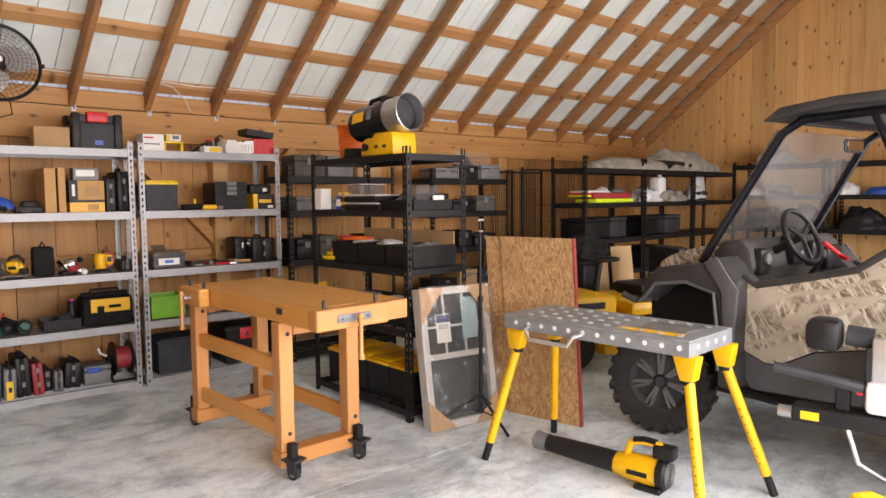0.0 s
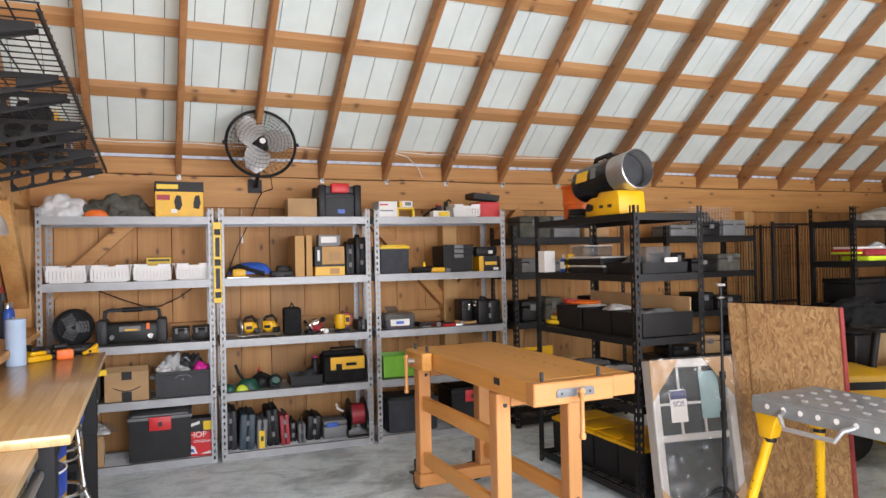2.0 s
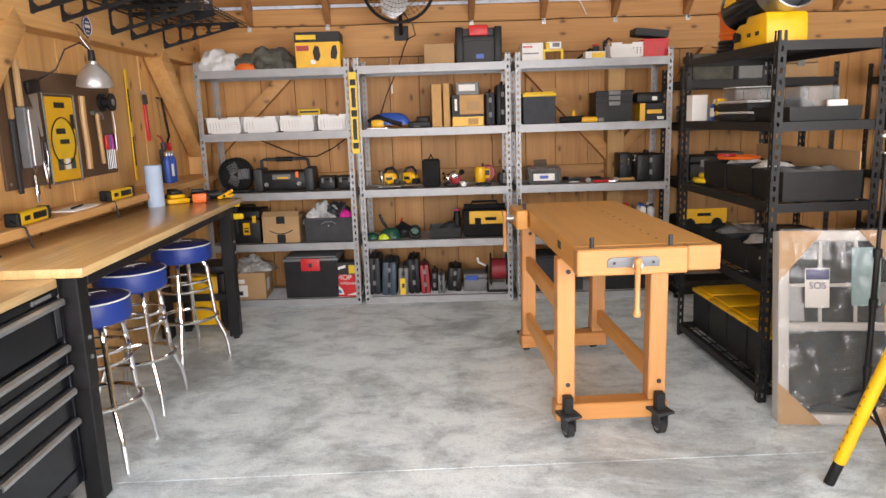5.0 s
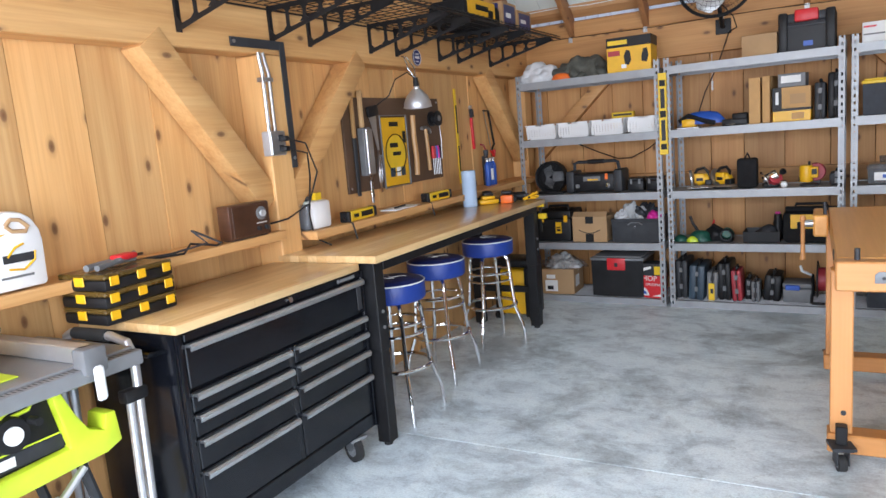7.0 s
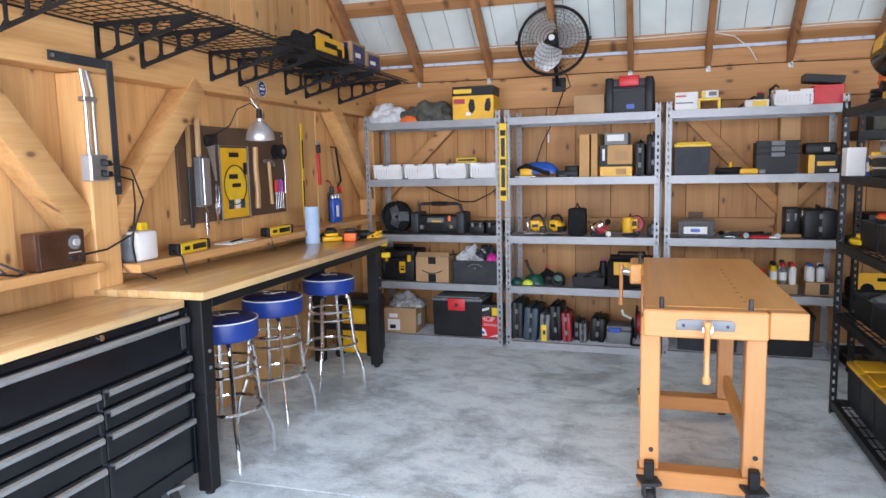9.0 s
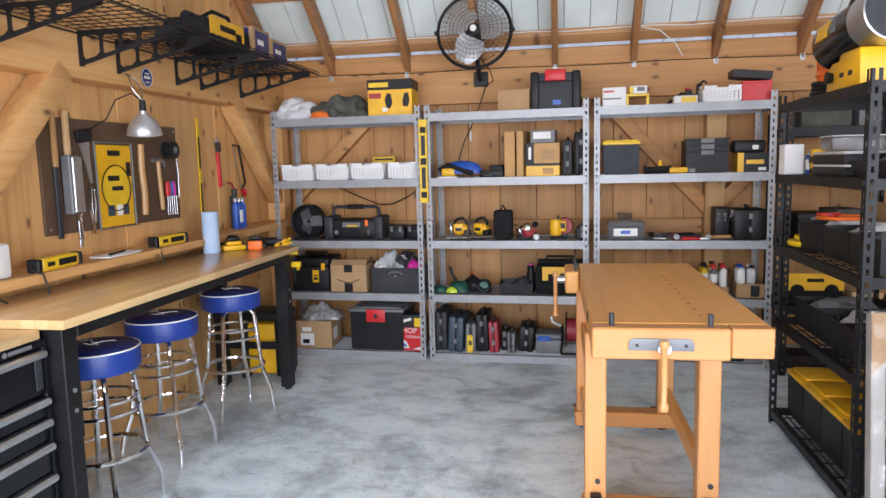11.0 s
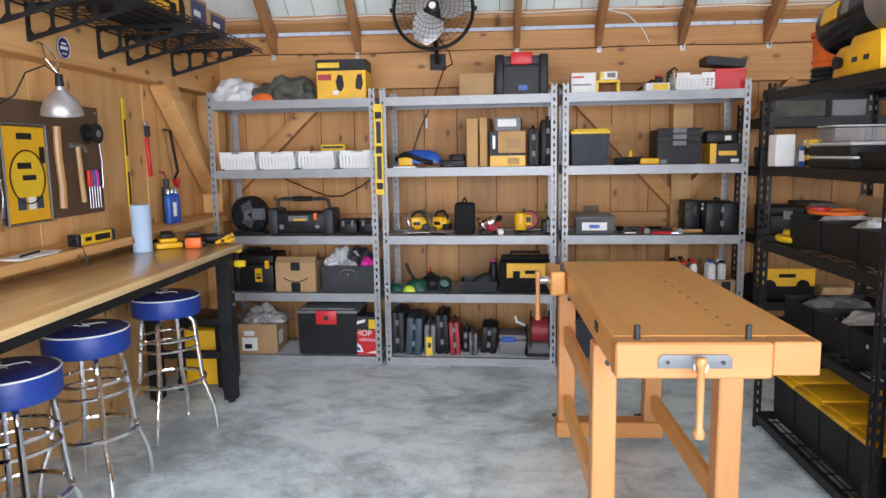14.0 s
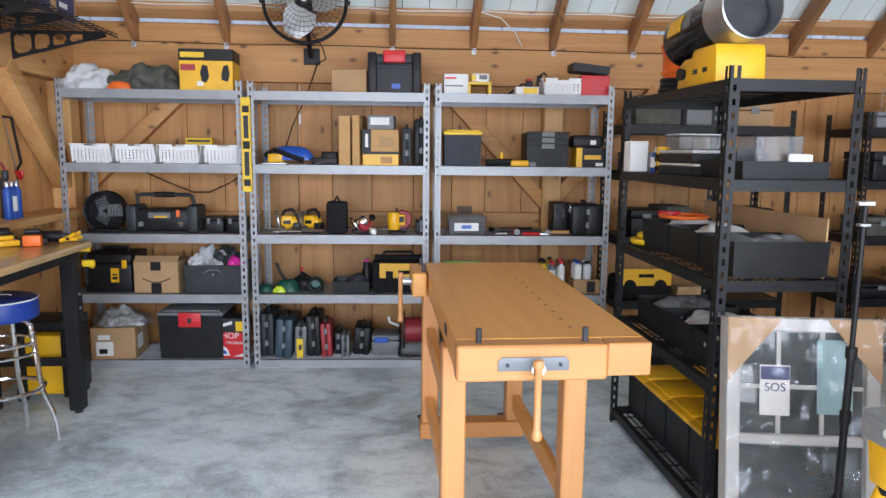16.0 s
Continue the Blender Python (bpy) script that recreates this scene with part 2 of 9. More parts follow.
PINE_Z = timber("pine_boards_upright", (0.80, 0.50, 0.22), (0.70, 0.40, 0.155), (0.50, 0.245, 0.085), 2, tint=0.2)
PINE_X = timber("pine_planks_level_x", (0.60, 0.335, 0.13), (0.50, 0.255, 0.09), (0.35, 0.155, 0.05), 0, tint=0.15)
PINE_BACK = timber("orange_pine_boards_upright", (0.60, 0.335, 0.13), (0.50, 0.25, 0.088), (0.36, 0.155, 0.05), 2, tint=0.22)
PINE_Y = timber("pine_planks_level_y", (0.72, 0.45, 0.20), (0.62, 0.35, 0.135), (0.45, 0.22, 0.075), 1, tint=0.15)
RAFTER = timber("rafter_timber", (0.50, 0.26, 0.115), (0.40, 0.195, 0.08), (0.28, 0.125, 0.05), 1, tint=0.25)
PURLIN = timber("purlin_timber", (0.58, 0.33, 0.15), (0.48, 0.25, 0.105), (0.34, 0.16, 0.065), 0, tint=0.2)
# One beech: light from above is put into the tones, top palest, ends darkest.
BEECH_Y = timber("beech_bench_y_lit", (0.82, 0.42, 0.125), (0.75, 0.36, 0.09), (0.64, 0.285, 0.062), 1, 0.36, False, tint=0.08)
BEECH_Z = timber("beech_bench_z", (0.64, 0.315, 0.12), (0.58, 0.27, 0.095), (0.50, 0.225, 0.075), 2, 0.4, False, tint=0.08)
BEECH_X = timber("beech_bench_x_shaded", (0.60, 0.285, 0.10), (0.55, 0.25, 0.08), (0.48, 0.21, 0.065), 0, 0.4, False, tint=0.08)
PLYWOOD = timber("pale_plywood", (0.66, 0.47, 0.26), (0.58, 0.39, 0.2), (0.48, 0.3, 0.14), 2, 0.6, False)
CONCRETE, BUTCHER, OSB, CAMO = concrete(), butcher("butcher_block", 1), strand_board(), camouflage()
ROOF_SHEET = plain("white_roof_panel", (0.76, 0.85, 0.82), 0.45, vary=0.06, scale=3)
GALV = plain("galvanised_steel", (0.55, 0.56, 0.57), 0.42, 0.55, vary=0.12, scale=14)
SHELFGREY = plain("grey_shelf_enamel", (0.32, 0.33, 0.34), 0.42, 0.25, vary=0.1, scale=8)
DECKGREY = plain("grey_shelf_deck", (0.36, 0.36, 0.36), 0.6, 0.1, vary=0.15)
CHROME = plain("chrome", (0.82, 0.82, 0.83), 0.08, 1.0, vary=0.03, grain=0.0)
STEEL = plain("brushed_steel", (0.5, 0.51, 0.52), 0.32, 0.9, vary=0.1)
ALU = plain("aluminium", (0.62, 0.63, 0.65), 0.38, 0.8, vary=0.08)
BLACK = plain("black_powder_coat", (0.009, 0.009, 0.010), 0.46, vary=0.2, grain=0.2, spec=0.3)
BLACKGLOSS = plain("black_gloss_enamel", (0.005, 0.006, 0.009), 0.16, vary=0.15, grain=0.02, spec=0.4)
BLKPLASTIC = plain("black_plastic", (0.010, 0.010, 0.011), 0.46, vary=0.25, spec=0.3)
DARKGREY = plain("dark_grey_plastic", (0.034, 0.036, 0.040), 0.5, vary=0.25, spec=0.3)
MIDGREY = plain("grey_plastic", (0.16, 0.165, 0.17), 0.5, vary=0.15)
RUBBER = plain("tyre_rubber", (0.018, 0.018, 0.018), 0.85, vary=0.25, grain=0.4)
YELLOW = plain("tool_yellow", (0.80, 0.43, 0.008), 0.42, vary=0.08)
BRIGHTYELLOW = plain("bright_yellow_plastic", (0.80, 0.52, 0.015), 0.4, vary=0.07)
LIME = plain("lime_green_plastic", (0.62, 0.78, 0.04), 0.38, vary=0.06)
RED = plain("red_plastic", (0.62, 0.02, 0.025), 0.42, vary=0.1)
ORANGE = plain("orange_plastic", (0.85, 0.16, 0.02), 0.45, vary=0.1)
BLUEVINYL = plain("blue_vinyl", (0.012, 0.045, 0.27), 0.42, vary=0.12, scale=6)
BLUEDARK = plain("deep_blue_vinyl", (0.008, 0.018, 0.12), 0.34, vary=0.15)
BLUE = plain("blue_paint", (0.02, 0.09, 0.42), 0.4, vary=0.1)
SLATE = plain("slate_blue_plastic", (0.035, 0.06, 0.085), 0.5, vary=0.15)
WHITE = plain("white_plastic", (0.8, 0.8, 0.79), 0.42, vary=0.04)
PAPER = plain("white_paper", (0.78, 0.78, 0.76), 0.8, vary=0.04)
CARD = plain("brown_cardboard", (0.42, 0.26, 0.13), 0.85, vary=0.1, scale=5)
KRAFT = plain("kraft_paper", (0.52, 0.30, 0.12), 0.8, vary=0.12, scale=6)
TAPE = plain("packing_tape", (0.55, 0.43, 0.28), 0.25, vary=0.1)
GREEN = plain("green_plastic", (0.16, 0.5, 0.02), 0.42, vary=0.1)
DARKGREEN = plain("dark_green_tool", (0.01, 0.09, 0.06), 0.45, vary=0.15)
PINK = plain("pink_film", (0.75, 0.03, 0.33), 0.3, vary=0.15)
MAROON = plain("maroon_card", (0.35, 0.03, 0.04), 0.5, vary=0.15)
WALNUT = timber("walnut_veneer", (0.10, 0.045, 0.025), (0.07, 0.03, 0.017), (0.045, 0.018, 0.01), 1, 0.35, False)
CLOTHGREY = plain("grey_cloth", (0.45, 0.46, 0.46), 0.9, vary=0.2, scale=14, grain=0.5)
CLOTHDARK = plain("dark_olive_cloth", (0.085, 0.085, 0.07), 0.9, vary=0.3, scale=14, grain=0.5)
CLOTHBLACK = plain("black_cloth", (0.013, 0.013, 0.014), 0.9, vary=0.3, scale=14, grain=0.5, spec=0.2)
TARP = plain("canvas_tarp", (0.27, 0.25, 0.215), 0.9, vary=0.25, scale=10, grain=0.5)
PEG = plain("brown_hardboard", (0.11, 0.062, 0.035), 0.6, vary=0.12)
HANDLEWOOD = timber("tool_handle_wood", (0.62, 0.38, 0.16), (0.55, 0.31, 0.12), (0.42, 0.22, 0.08), 2, 0.4, False)
BRONZE = plain("pale_fan_blade_metal", (0.72, 0.73, 0.73), 0.35, 0.5, vary=0.08)
GLASS = clear("window_glass", (0.20, 0.25, 0.27), 0.02, 0.2)
CLEARPLASTIC = clear("clear_plastic", (0.6, 0.62, 0.64), 0.15, 0.1)
SMOKED = plain("smoky_grey_plastic", (0.035, 0.04, 0.05), 0.6, vary=0.3, spec=0.3)
WRAP = clear("plastic_wrap", (0.88, 0.86, 0.84), 0.14, 0.045)
WINDOWVINYL = plain("dull_white_vinyl", (0.50, 0.50, 0.49), 0.45, vary=0.1)
WINDSHIELD = clear("dusty_windscreen", (0.80, 0.79, 0.77), 0.05, 0.045)
EAVE = translucent("ribbed_translucent_strip", (0.82, 0.88, 0.95))
SAWTABLE = plain("cast_saw_table", (0.27, 0.28, 0.29), 0.35, 0.4, vary=0.15, scale=6)
PLATE = plain("grey_vise_plate", (0.17, 0.18, 0.19), 0.5, 0.15, vary=0.12)
LINEN = plain("pale_grey_bundle", (0.62, 0.63, 0.64), 0.85, vary=0.12, scale=12, grain=0.4)
PLATFORM = plain("dull_grey_platform_steel", (0.26, 0.28, 0.29), 0.45, 0.35, vary=0.18, scale=9)
REDEDGE = plain("worn_red_edge_paint", (0.27, 0.035, 0.03), 0.7, vary=0.3)
GUARD = clear("yellowed_clear_guard", (0.86, 0.80, 0.62), 0.2, 0.22)
GRAVEL = plain("gravel_yard", (0.30, 0.28, 0.25), 0.9, vary=0.35, scale=5, grain=0.6)


# ---------------------------------------------------------------- mesh tools
def box(bm, x0, x1, y0, y1, z0, z1, bev=0.0, m=None, seg=1):
    r = bmesh.ops.create_cube(bm, size=1.0, matrix=Matrix.Translation(((x0 + x1) / 2, (y0 + y1) / 2, (z0 + z1) / 2)) @ Matrix.Diagonal((x1 - x0, y1 - y0, z1 - z0, 1)))
    vs = r["verts"]
    if bev:
        es = list({e for v in vs for e in v.link_edges})
        out = bmesh.ops.bevel(bm, geom=es, offset=bev, segments=seg, affect="EDGES", profile=0.5)
        vs = list({v for f in out["faces"] for v in f.verts} | {v for v in vs if v.is_valid})
    if m is not None:
        bmesh.ops.transform(bm, matrix=m, verts=vs)
    return vs


def cyl(bm, p0, p1, r0, r1=None, seg=16, caps=True):
    p0, p1 = Vector(p0), Vector(p1)
    d = p1 - p0
    m = Matrix.Translation((p0 + p1) / 2) @ d.to_track_quat("Z", "Y").to_matrix().to_4x4()
    return bmesh.ops.create_cone(bm, cap_ends=caps, segments=seg, radius1=r0, radius2=r0 if r1 is None else r1, depth=d.length, matrix=m)["verts"]


def tube(bm, pts, r, seg=8, closed=False):
    """A round bar along points."""
    pts = [Vector(p) for p in pts]
    n, rings, up = len(pts), [], None
    for i, p in enumerate(pts):
        a = pts[(i - 1) % n] if (closed or i > 0) else p
        b = pts[(i + 1) % n] if (closed or i < n - 1) else p
        d = (b - a).normalized()
        if up is None:
            up = d.orthogonal().normalized()
        up = (up - d * up.dot(d)).normalized()
        side = d.cross(up)
        rings.append([bm.verts.new(p + (up * math.cos(k * math.tau / seg) + side * math.sin(k * math.tau / seg)) * r) for k in range(seg)])
    last = n if closed else n - 1
    for i in range(last):
        A, B = rings[i], rings[(i + 1) % n]
        for k in range(seg):
            bm.faces.new((A[k], A[(k + 1) % seg], B[(k + 1) % seg], B[k]))
    if not closed:
        bm.faces.new(rings[0][::-1])
        bm.faces.new(rings[-1])


def lathe(bm, profile, seg=24, m=None):
    """A turned shape about z from (radius, height) pairs."""
    rings = []
    for r, z in profile:
        if r < 1e-5:
            rings.append([bm.verts.new((0, 0, z))])
        else:
            rings.append([bm.verts.new((r * math.cos(k * math.tau / seg), r * math.sin(k * math.tau / seg), z)) for k in range(seg)])
    for A, B in zip(rings, rings[1:]):
        for k in range(seg):
            q = [A[k % len(A)], A[(k + 1) % len(A)], B[(k + 1) % len(B)], B[k % len(B)]]
            q = list(dict.fromkeys(q))
            if len(q) > 2:
                bm.faces.new(q)
    vs = [v for ring in rings for v in ring]
    if m is not None:
        bmesh.ops.transform(bm, matrix=m, verts=vs)
    return vs


def prism(bm, poly, a, b, axis="x", bev=0.0):
    """A flat outline given thickness between a and b along an axis."""
    def at(p, t):
        return {"x": (t, p[0], p[1]), "y": (p[0], t, p[1]), "z": (p[0], p[1], t)}[axis]
    A, B = [bm.verts.new(at(p, a)) for p in poly], [bm.verts.new(at(p, b)) for p in poly]
    fs = [bm.faces.new(A[::-1]), bm.faces.new(B)]
    n = len(poly)
    for i in range(n):
        fs.append(bm.faces.new((A[i], A[(i + 1) % n], B[(i + 1) % n], B[i])))
    bmesh.ops.recalc_face_normals(bm, faces=fs)
    if bev:
        bmesh.ops.bevel(bm, geom=list({e for f in fs for e in f.edges}), offset=bev, segments=2, affect="EDGES", profile=0.5)
    return A + B


def taper(bm, w0, d0, w1, d1, z0, z1, wall=0.0, bev=0.006, cx=0.0, cy=0.0):
    """A tub that widens upwards: solid, or hollow with a wall."""
    r = bmesh.ops.create_cube(bm, size=1.0)
    vs = r["verts"]
    for v in vs:
        top = v.co.z > 0
        v.co = Vector((cx + math.copysign((w1 if top else w0) / 2, v.co.x), cy + math.copysign((d1 if top else d0) / 2, v.co.y), z1 if top else z0))
    if wall:
        tops = [f for f in {f for v in vs for f in v.link_faces} if all(v.co.z > (z0 + z1) / 2 for v in f.verts)]
        ins = bmesh.ops.inset_region(bm, faces=tops, thickness=wall)
        bmesh.ops.translate(bm, verts=tops[0].verts[:], vec=(0, 0, -(z1 - z0 - wall)))
        vs = None
    elif bev:
        es = list({e for v in vs for e in v.link_edges})
        bmesh.ops.bevel(bm, geom=es, offset=bev, segments=2, affect="EDGES", profile=0.5)


def heap(bm, cx, cy, z, rx, ry, h, seed, rough=0.35, sub=4, freq=4.0, fold=0.0):
    """A crumpled soft lump that lies on z."""
    r = bmesh.ops.create_icosphere(bm, subdivisions=sub, radius=1.0)
    for v in r["verts"]:
        p = v.co.copy()
        q = Vector((p.x * rx, p.y * ry, p.z * h)) * freq * 2.2 + Vector((seed * 7.3, seed * 3.1, seed))
        n = noise.noise(q) + 0.5 * noise.noise(q * 2.3) + (fold * abs(noise.noise(q * 1.4)) if fold else 0)
        k = 1 + rough * n
        zz = max(0.0, p.z * k) if p.z > -0.2 else 0.0
        v.co = Vector((cx + p.x * rx * k, cy + p.y * ry * k, z + zz * h))


def mesh_from(bm, name, material, sharp=35):
    bmesh.ops.recalc_face_normals(bm, faces=bm.faces[:])
    me = bpy.data.meshes.new(name)
    bm.to_mesh(me)
    bm.free()
    me.polygons.foreach_set("use_smooth", [True] * len(me.polygons))
    me.set_sharp_from_angle(angle=radians(sharp))
    me.materials.append(material)
    return me


def part(name, bm, material, parent, label="", sharp=35):
    ob = new(name, mesh_from(bm, name, material, sharp))
    if parent is not None:
        ob.parent = parent
    return tagged(ob, label)


def shared(name, me, parent, m):
    ob = new(name, me)
    ob.parent = parent
    ob.matrix_basis = m
    return ob


def thing(name, m, label, category, group="", kind=""):
    ob = new(name)
    ob.empty_display_size = 0.05
    ob.matrix_basis = m
    return tagged(ob, label, category, group, kind)


def B():
    return bmesh.new()


def boxpart(name, dims, material, parent, bev=0.003, label="", m=None, seg=1):
    bm = B()
    box(bm, *dims, bev=bev, m=m, seg=seg)
    return part(name, bm, material, parent, label)


def words(name, text, size, material, parent, m, label=""):
    """Flat lettering in the built-in font."""
    cu = bpy.data.curves.new(name, "FONT")
    cu.body, cu.size, cu.extrude, cu.align_x, cu.align_y = text, size, 0.0006, "CENTER", "CENTER"
    tmp = bpy.data.objects.new(name, cu)
    me = bpy.data.meshes.new_from_object(tmp)
    bpy.data.objects.remove(tmp)
    me.materials.append(material)
    ob = new(name, me)
    ob.parent = parent
    ob.matrix_basis = m
    return tagged(ob, label)


FACE_FRONT = pose(0, 0, 0, 90, 0, 0)

# ---------------------------------------------------------------- the building
LEFT, RIGHT, BACK = -0.78, 10.65, 6.30
SLOPE, FOOT_Y, FOOT_Z = 0.80, 6.25, 2.316
RIDGE = (BACK + FRONT) / 2
PITCH = math.atan(SLOPE)


def under(y, lift=0.0):
    """Height of the rafters' underside, or of a layer lifted above it, at y."""
    return FOOT_Z + lift + (FOOT_Y - (y if y > RIDGE else 2 * RIDGE - y)) * SLOPE


ground = tagged(new("ground"), "grey gravel yard that reaches the horizon", "ground", kind="structure")
boxpart("yard", (-400, 400, -400, 400, -0.5, -0.06), GRAVEL, ground, 0)

floor = tagged(new("floor"), "trowelled grey concrete garage floor with cloudy stains", "floor", kind="structure")
JOINT_Y = 2.80
boxpart("slab", (LEFT - 0.02, RIGHT + 0.02, JOINT_Y + 0.002, BACK + 0.02, -0.1, 0.0), CONCRETE, floor, 0.0015)
boxpart("slab", (LEFT - 0.02, RIGHT + 0.02, FRONT - 0.2, JOINT_Y - 0.002, -0.1, 0.0), CONCRETE, floor, 0.0015)
boxpart("subbase", (LEFT - 0.1, RIGHT + 0.1, FRONT - 0.2, BACK + 0.1, -0.2, -0.004), DARKGREY, floor, 0)


def board_run(parent, start, stop, seed, place):
    """Upright boards of uneven width with fine open joints."""
    rnd = random.Random(seed)
    a = start
    while a < stop - 0.01:
        w = rnd.uniform(0.255, 0.33)
        b = min(stop, a + w)
        if stop - b < 0.1:
            b = stop
        place(a + 0.0018, b - 0.0018, rnd.uniform(-0.003, 0.003))
        a = b


wall_back = tagged(new("wall_back"), "knotty pine board wall behind the shelving", "wall", kind="structure")


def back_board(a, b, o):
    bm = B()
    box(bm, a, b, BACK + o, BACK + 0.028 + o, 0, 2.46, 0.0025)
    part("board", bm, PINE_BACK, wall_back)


boxpart("sheathing", (LEFT, RIGHT, BACK + 0.034, BACK + 0.08, 0, 2.46), CLOTHBLACK, wall_back, 0)

wall_left = tagged(new("wall_left"), "golden knotty pine board gable wall", "wall", kind="structure")


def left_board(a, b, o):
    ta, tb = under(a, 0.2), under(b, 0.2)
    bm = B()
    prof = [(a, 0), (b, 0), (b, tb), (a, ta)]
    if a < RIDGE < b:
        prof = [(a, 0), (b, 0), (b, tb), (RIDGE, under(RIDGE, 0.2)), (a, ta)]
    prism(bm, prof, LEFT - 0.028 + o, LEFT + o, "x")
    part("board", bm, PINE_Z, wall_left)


bm = B()
prism(bm, [(FRONT, 0), (BACK, 0), (BACK, under(BACK, 0.2)), (RIDGE, under(RIDGE, 0.2)), (FRONT, under(FRONT, 0.2))], LEFT - 0.1, LEFT - 0.036, "x")
part("sheathing", bm, CLOTHBLACK, wall_left)

wall_right = tagged(new("wall_right"), "pine board gable wall at the far end", "wall", kind="structure")


def right_board(a, b, o):
    bm = B()
    prof = [(a, 0), (b, 0), (b, under(b, 0.2)), (a, under(a, 0.2))]
    prism(bm, prof, RIGHT + o, RIGHT + 0.03 + o, "x")
    part("board", bm, PINE_Z, wall_right)


boxpart("sheathing", (RIGHT + 0.036, RIGHT + 0.1, FRONT, BACK, 0, 6), CLOTHBLACK, wall_right, 0)

wall_front = tagged(new("wall_front"), "pine board front wall with two garage door openings", "wall", kind="structure")
for a, b, z0, z1 in ((LEFT - 0.1, -0.6, 0, 2.4), (3.0, 3.7, 0, 2.4), (6.7, RIGHT + 0.1, 0, 2.4), (LEFT - 0.1, RIGHT + 0.1, 2.4, 2.53)):
    boxpart("wall_panel", (a, b, FRONT - 0.12, FRONT, z0, z1), PINE_Z, wall_front, 0.004)

# roof: rafters, purlins and white sheet, back and front slope
RAFTERS = [-0.74, -0.205, 0.458, 1.07, 1.69, 2.31, 2.93, 3.56, 4.22] + [4.22 + 0.66 * k for k in range(1, 10)] + [10.58]
bm_s = B()
rafters = tagged(new("rafters"), "brown sawn timber roof rafters", "rafters", kind="structure")
purlins = tagged(new("purlins"), "timber purlins laid across the rafters", "purlins", kind="structure")
for side in (1, -1):
    def yy(y):
        return y if side == 1 else 2 * RIDGE - y
    for x in RAFTERS:
        end = FOOT_Y + 0.03
        bm_r = B()
        prism(bm_r, [(yy(end), under(end)), (yy(RIDGE), under(RIDGE)), (yy(RIDGE), under(RIDGE, 0.18)), (yy(end), under(end, 0.18))], x - 0.024, x + 0.024, "x", 0.003)
        part("rafter", bm_r, RAFTER, rafters)
    y = 6.234
    while y > RIDGE + 0.1:
        lift = 0.181
        dy, dz = 0.045 * math.cos(PITCH), 0.045 * math.sin(PITCH)
        h = 0.042 / math.cos(PITCH)
        bm_p = B()
        prism(bm_p, [(yy(y - dy), under(y, lift) + dz), (yy(y + dy), under(y, lift) - dz), (yy(y + dy), under(y, lift) - dz + h), (yy(y - dy), under(y, lift) + dz + h)],
              LEFT, RIGHT, "x")
        part("purlin", bm_p, PURLIN, purlins)
        y -= 0.459
    x, rnd = LEFT - 0.1, random.Random(5)
    while x < RIGHT + 0.1:
        w = 0.2033
        lift = 0.237
        e = BACK + 0.022
        prism(bm_s, [(yy(e), under(e, lift)), (yy(RIDGE), under(RIDGE, lift)), (yy(RIDGE), under(RIDGE, lift + 0.02)), (yy(e), under(e, lift + 0.02))],
              x + 0.003, x + w - 0.003, "x")
        x += w
ceiling = tagged(part("ceiling", bm_s, ROOF_SHEET, None), "white ribbed roof sheets above the purlins", "ceiling", kind="structure")
bm = B()
for side in (1, -1):
    def yy(y):
        return y if side == 1 else 2 * RIDGE - y
    e = BACK + 0.022
    prism(bm, [(yy(e), under(e, 0.262)), (yy(RIDGE), under(RIDGE, 0.262)), (yy(RIDGE), under(RIDGE, 0.33)), (yy(e), under(e, 0.33))], LEFT - 0.2, RIGHT + 0.2, "x")
tagged(part("roof", bm, DARKGREY, None), "dark outer roof covering", "roof", kind="structure")

# plate and header planks along the back wall, daylight strip under the eave
trim = tagged(new("trim_back"), "wide pine header planks under the eave", "trim", kind="structure")
boxpart("plank", (LEFT, RIGHT, BACK - 0.09, BACK - 0.004, 2.03, 2.305), PINE_X, trim, 0.004)
boxpart("plank", (LEFT, RIGHT, BACK - 0.045, BACK - 0.004, 2.312, 2.445), PINE_X, trim, 0.004)
strip = tagged(new("eave_strip"), "ribbed translucent strip that lets daylight in under the eave", "eave strip", kind="structure")
bm = B()
x = LEFT
while x < RIGHT:
    box(bm, x, x + 0.10, BACK + 0.03, BACK + 0.036, 2.455, 2.53)
    box(bm, x + 0.10, x + 0.115, BACK + 0.018, BACK + 0.036, 2.455, 2.53)
    x += 0.115
part("ribbed_sheet", bm, EAVE, strip)

# left gable: tie beam, post, braces, ledge
frame_left = tagged(new("trim_left"), "heavy pine tie beam, posts and diagonal braces", "timber frame", kind="structure")
boxpart("tie_beam", (LEFT, -0.64, FRONT, BACK, 2.0, 2.27), PINE_Y, frame_left, 0.006)
boxpart("post", (LEFT, -0.62, 2.575, 2.735, 0, 1.996), PINE_Z, frame_left, 0.006)
boxpart("post", (LEFT, -0.62, 6.05, 6.205, 0, 1.996), PINE_Z, frame_left, 0.006)
boxpart("post", (LEFT, -0.62, -0.9, -0.74, 0, 1.996), PINE_Z, frame_left, 0.006)


def brace(parent, x0, x1, y0, z0, y1, z1, w, mat):
    """A slanted timber in the plane of the left wall."""
    d = Vector((y1 - y0, z1 - z0))
    n = Vector((-d.y, d.x)).normalized() * w / 2
    bm = B()
    prism(bm, [(y0 - n.x, z0 - n.y), (y1 - n.x, z1 - n.y), (y1 + n.x, z1 + n.y), (y0 + n.x, z0 + n.y)], x0, x1, "x", 0.004)
    part("brace", bm, mat, parent)


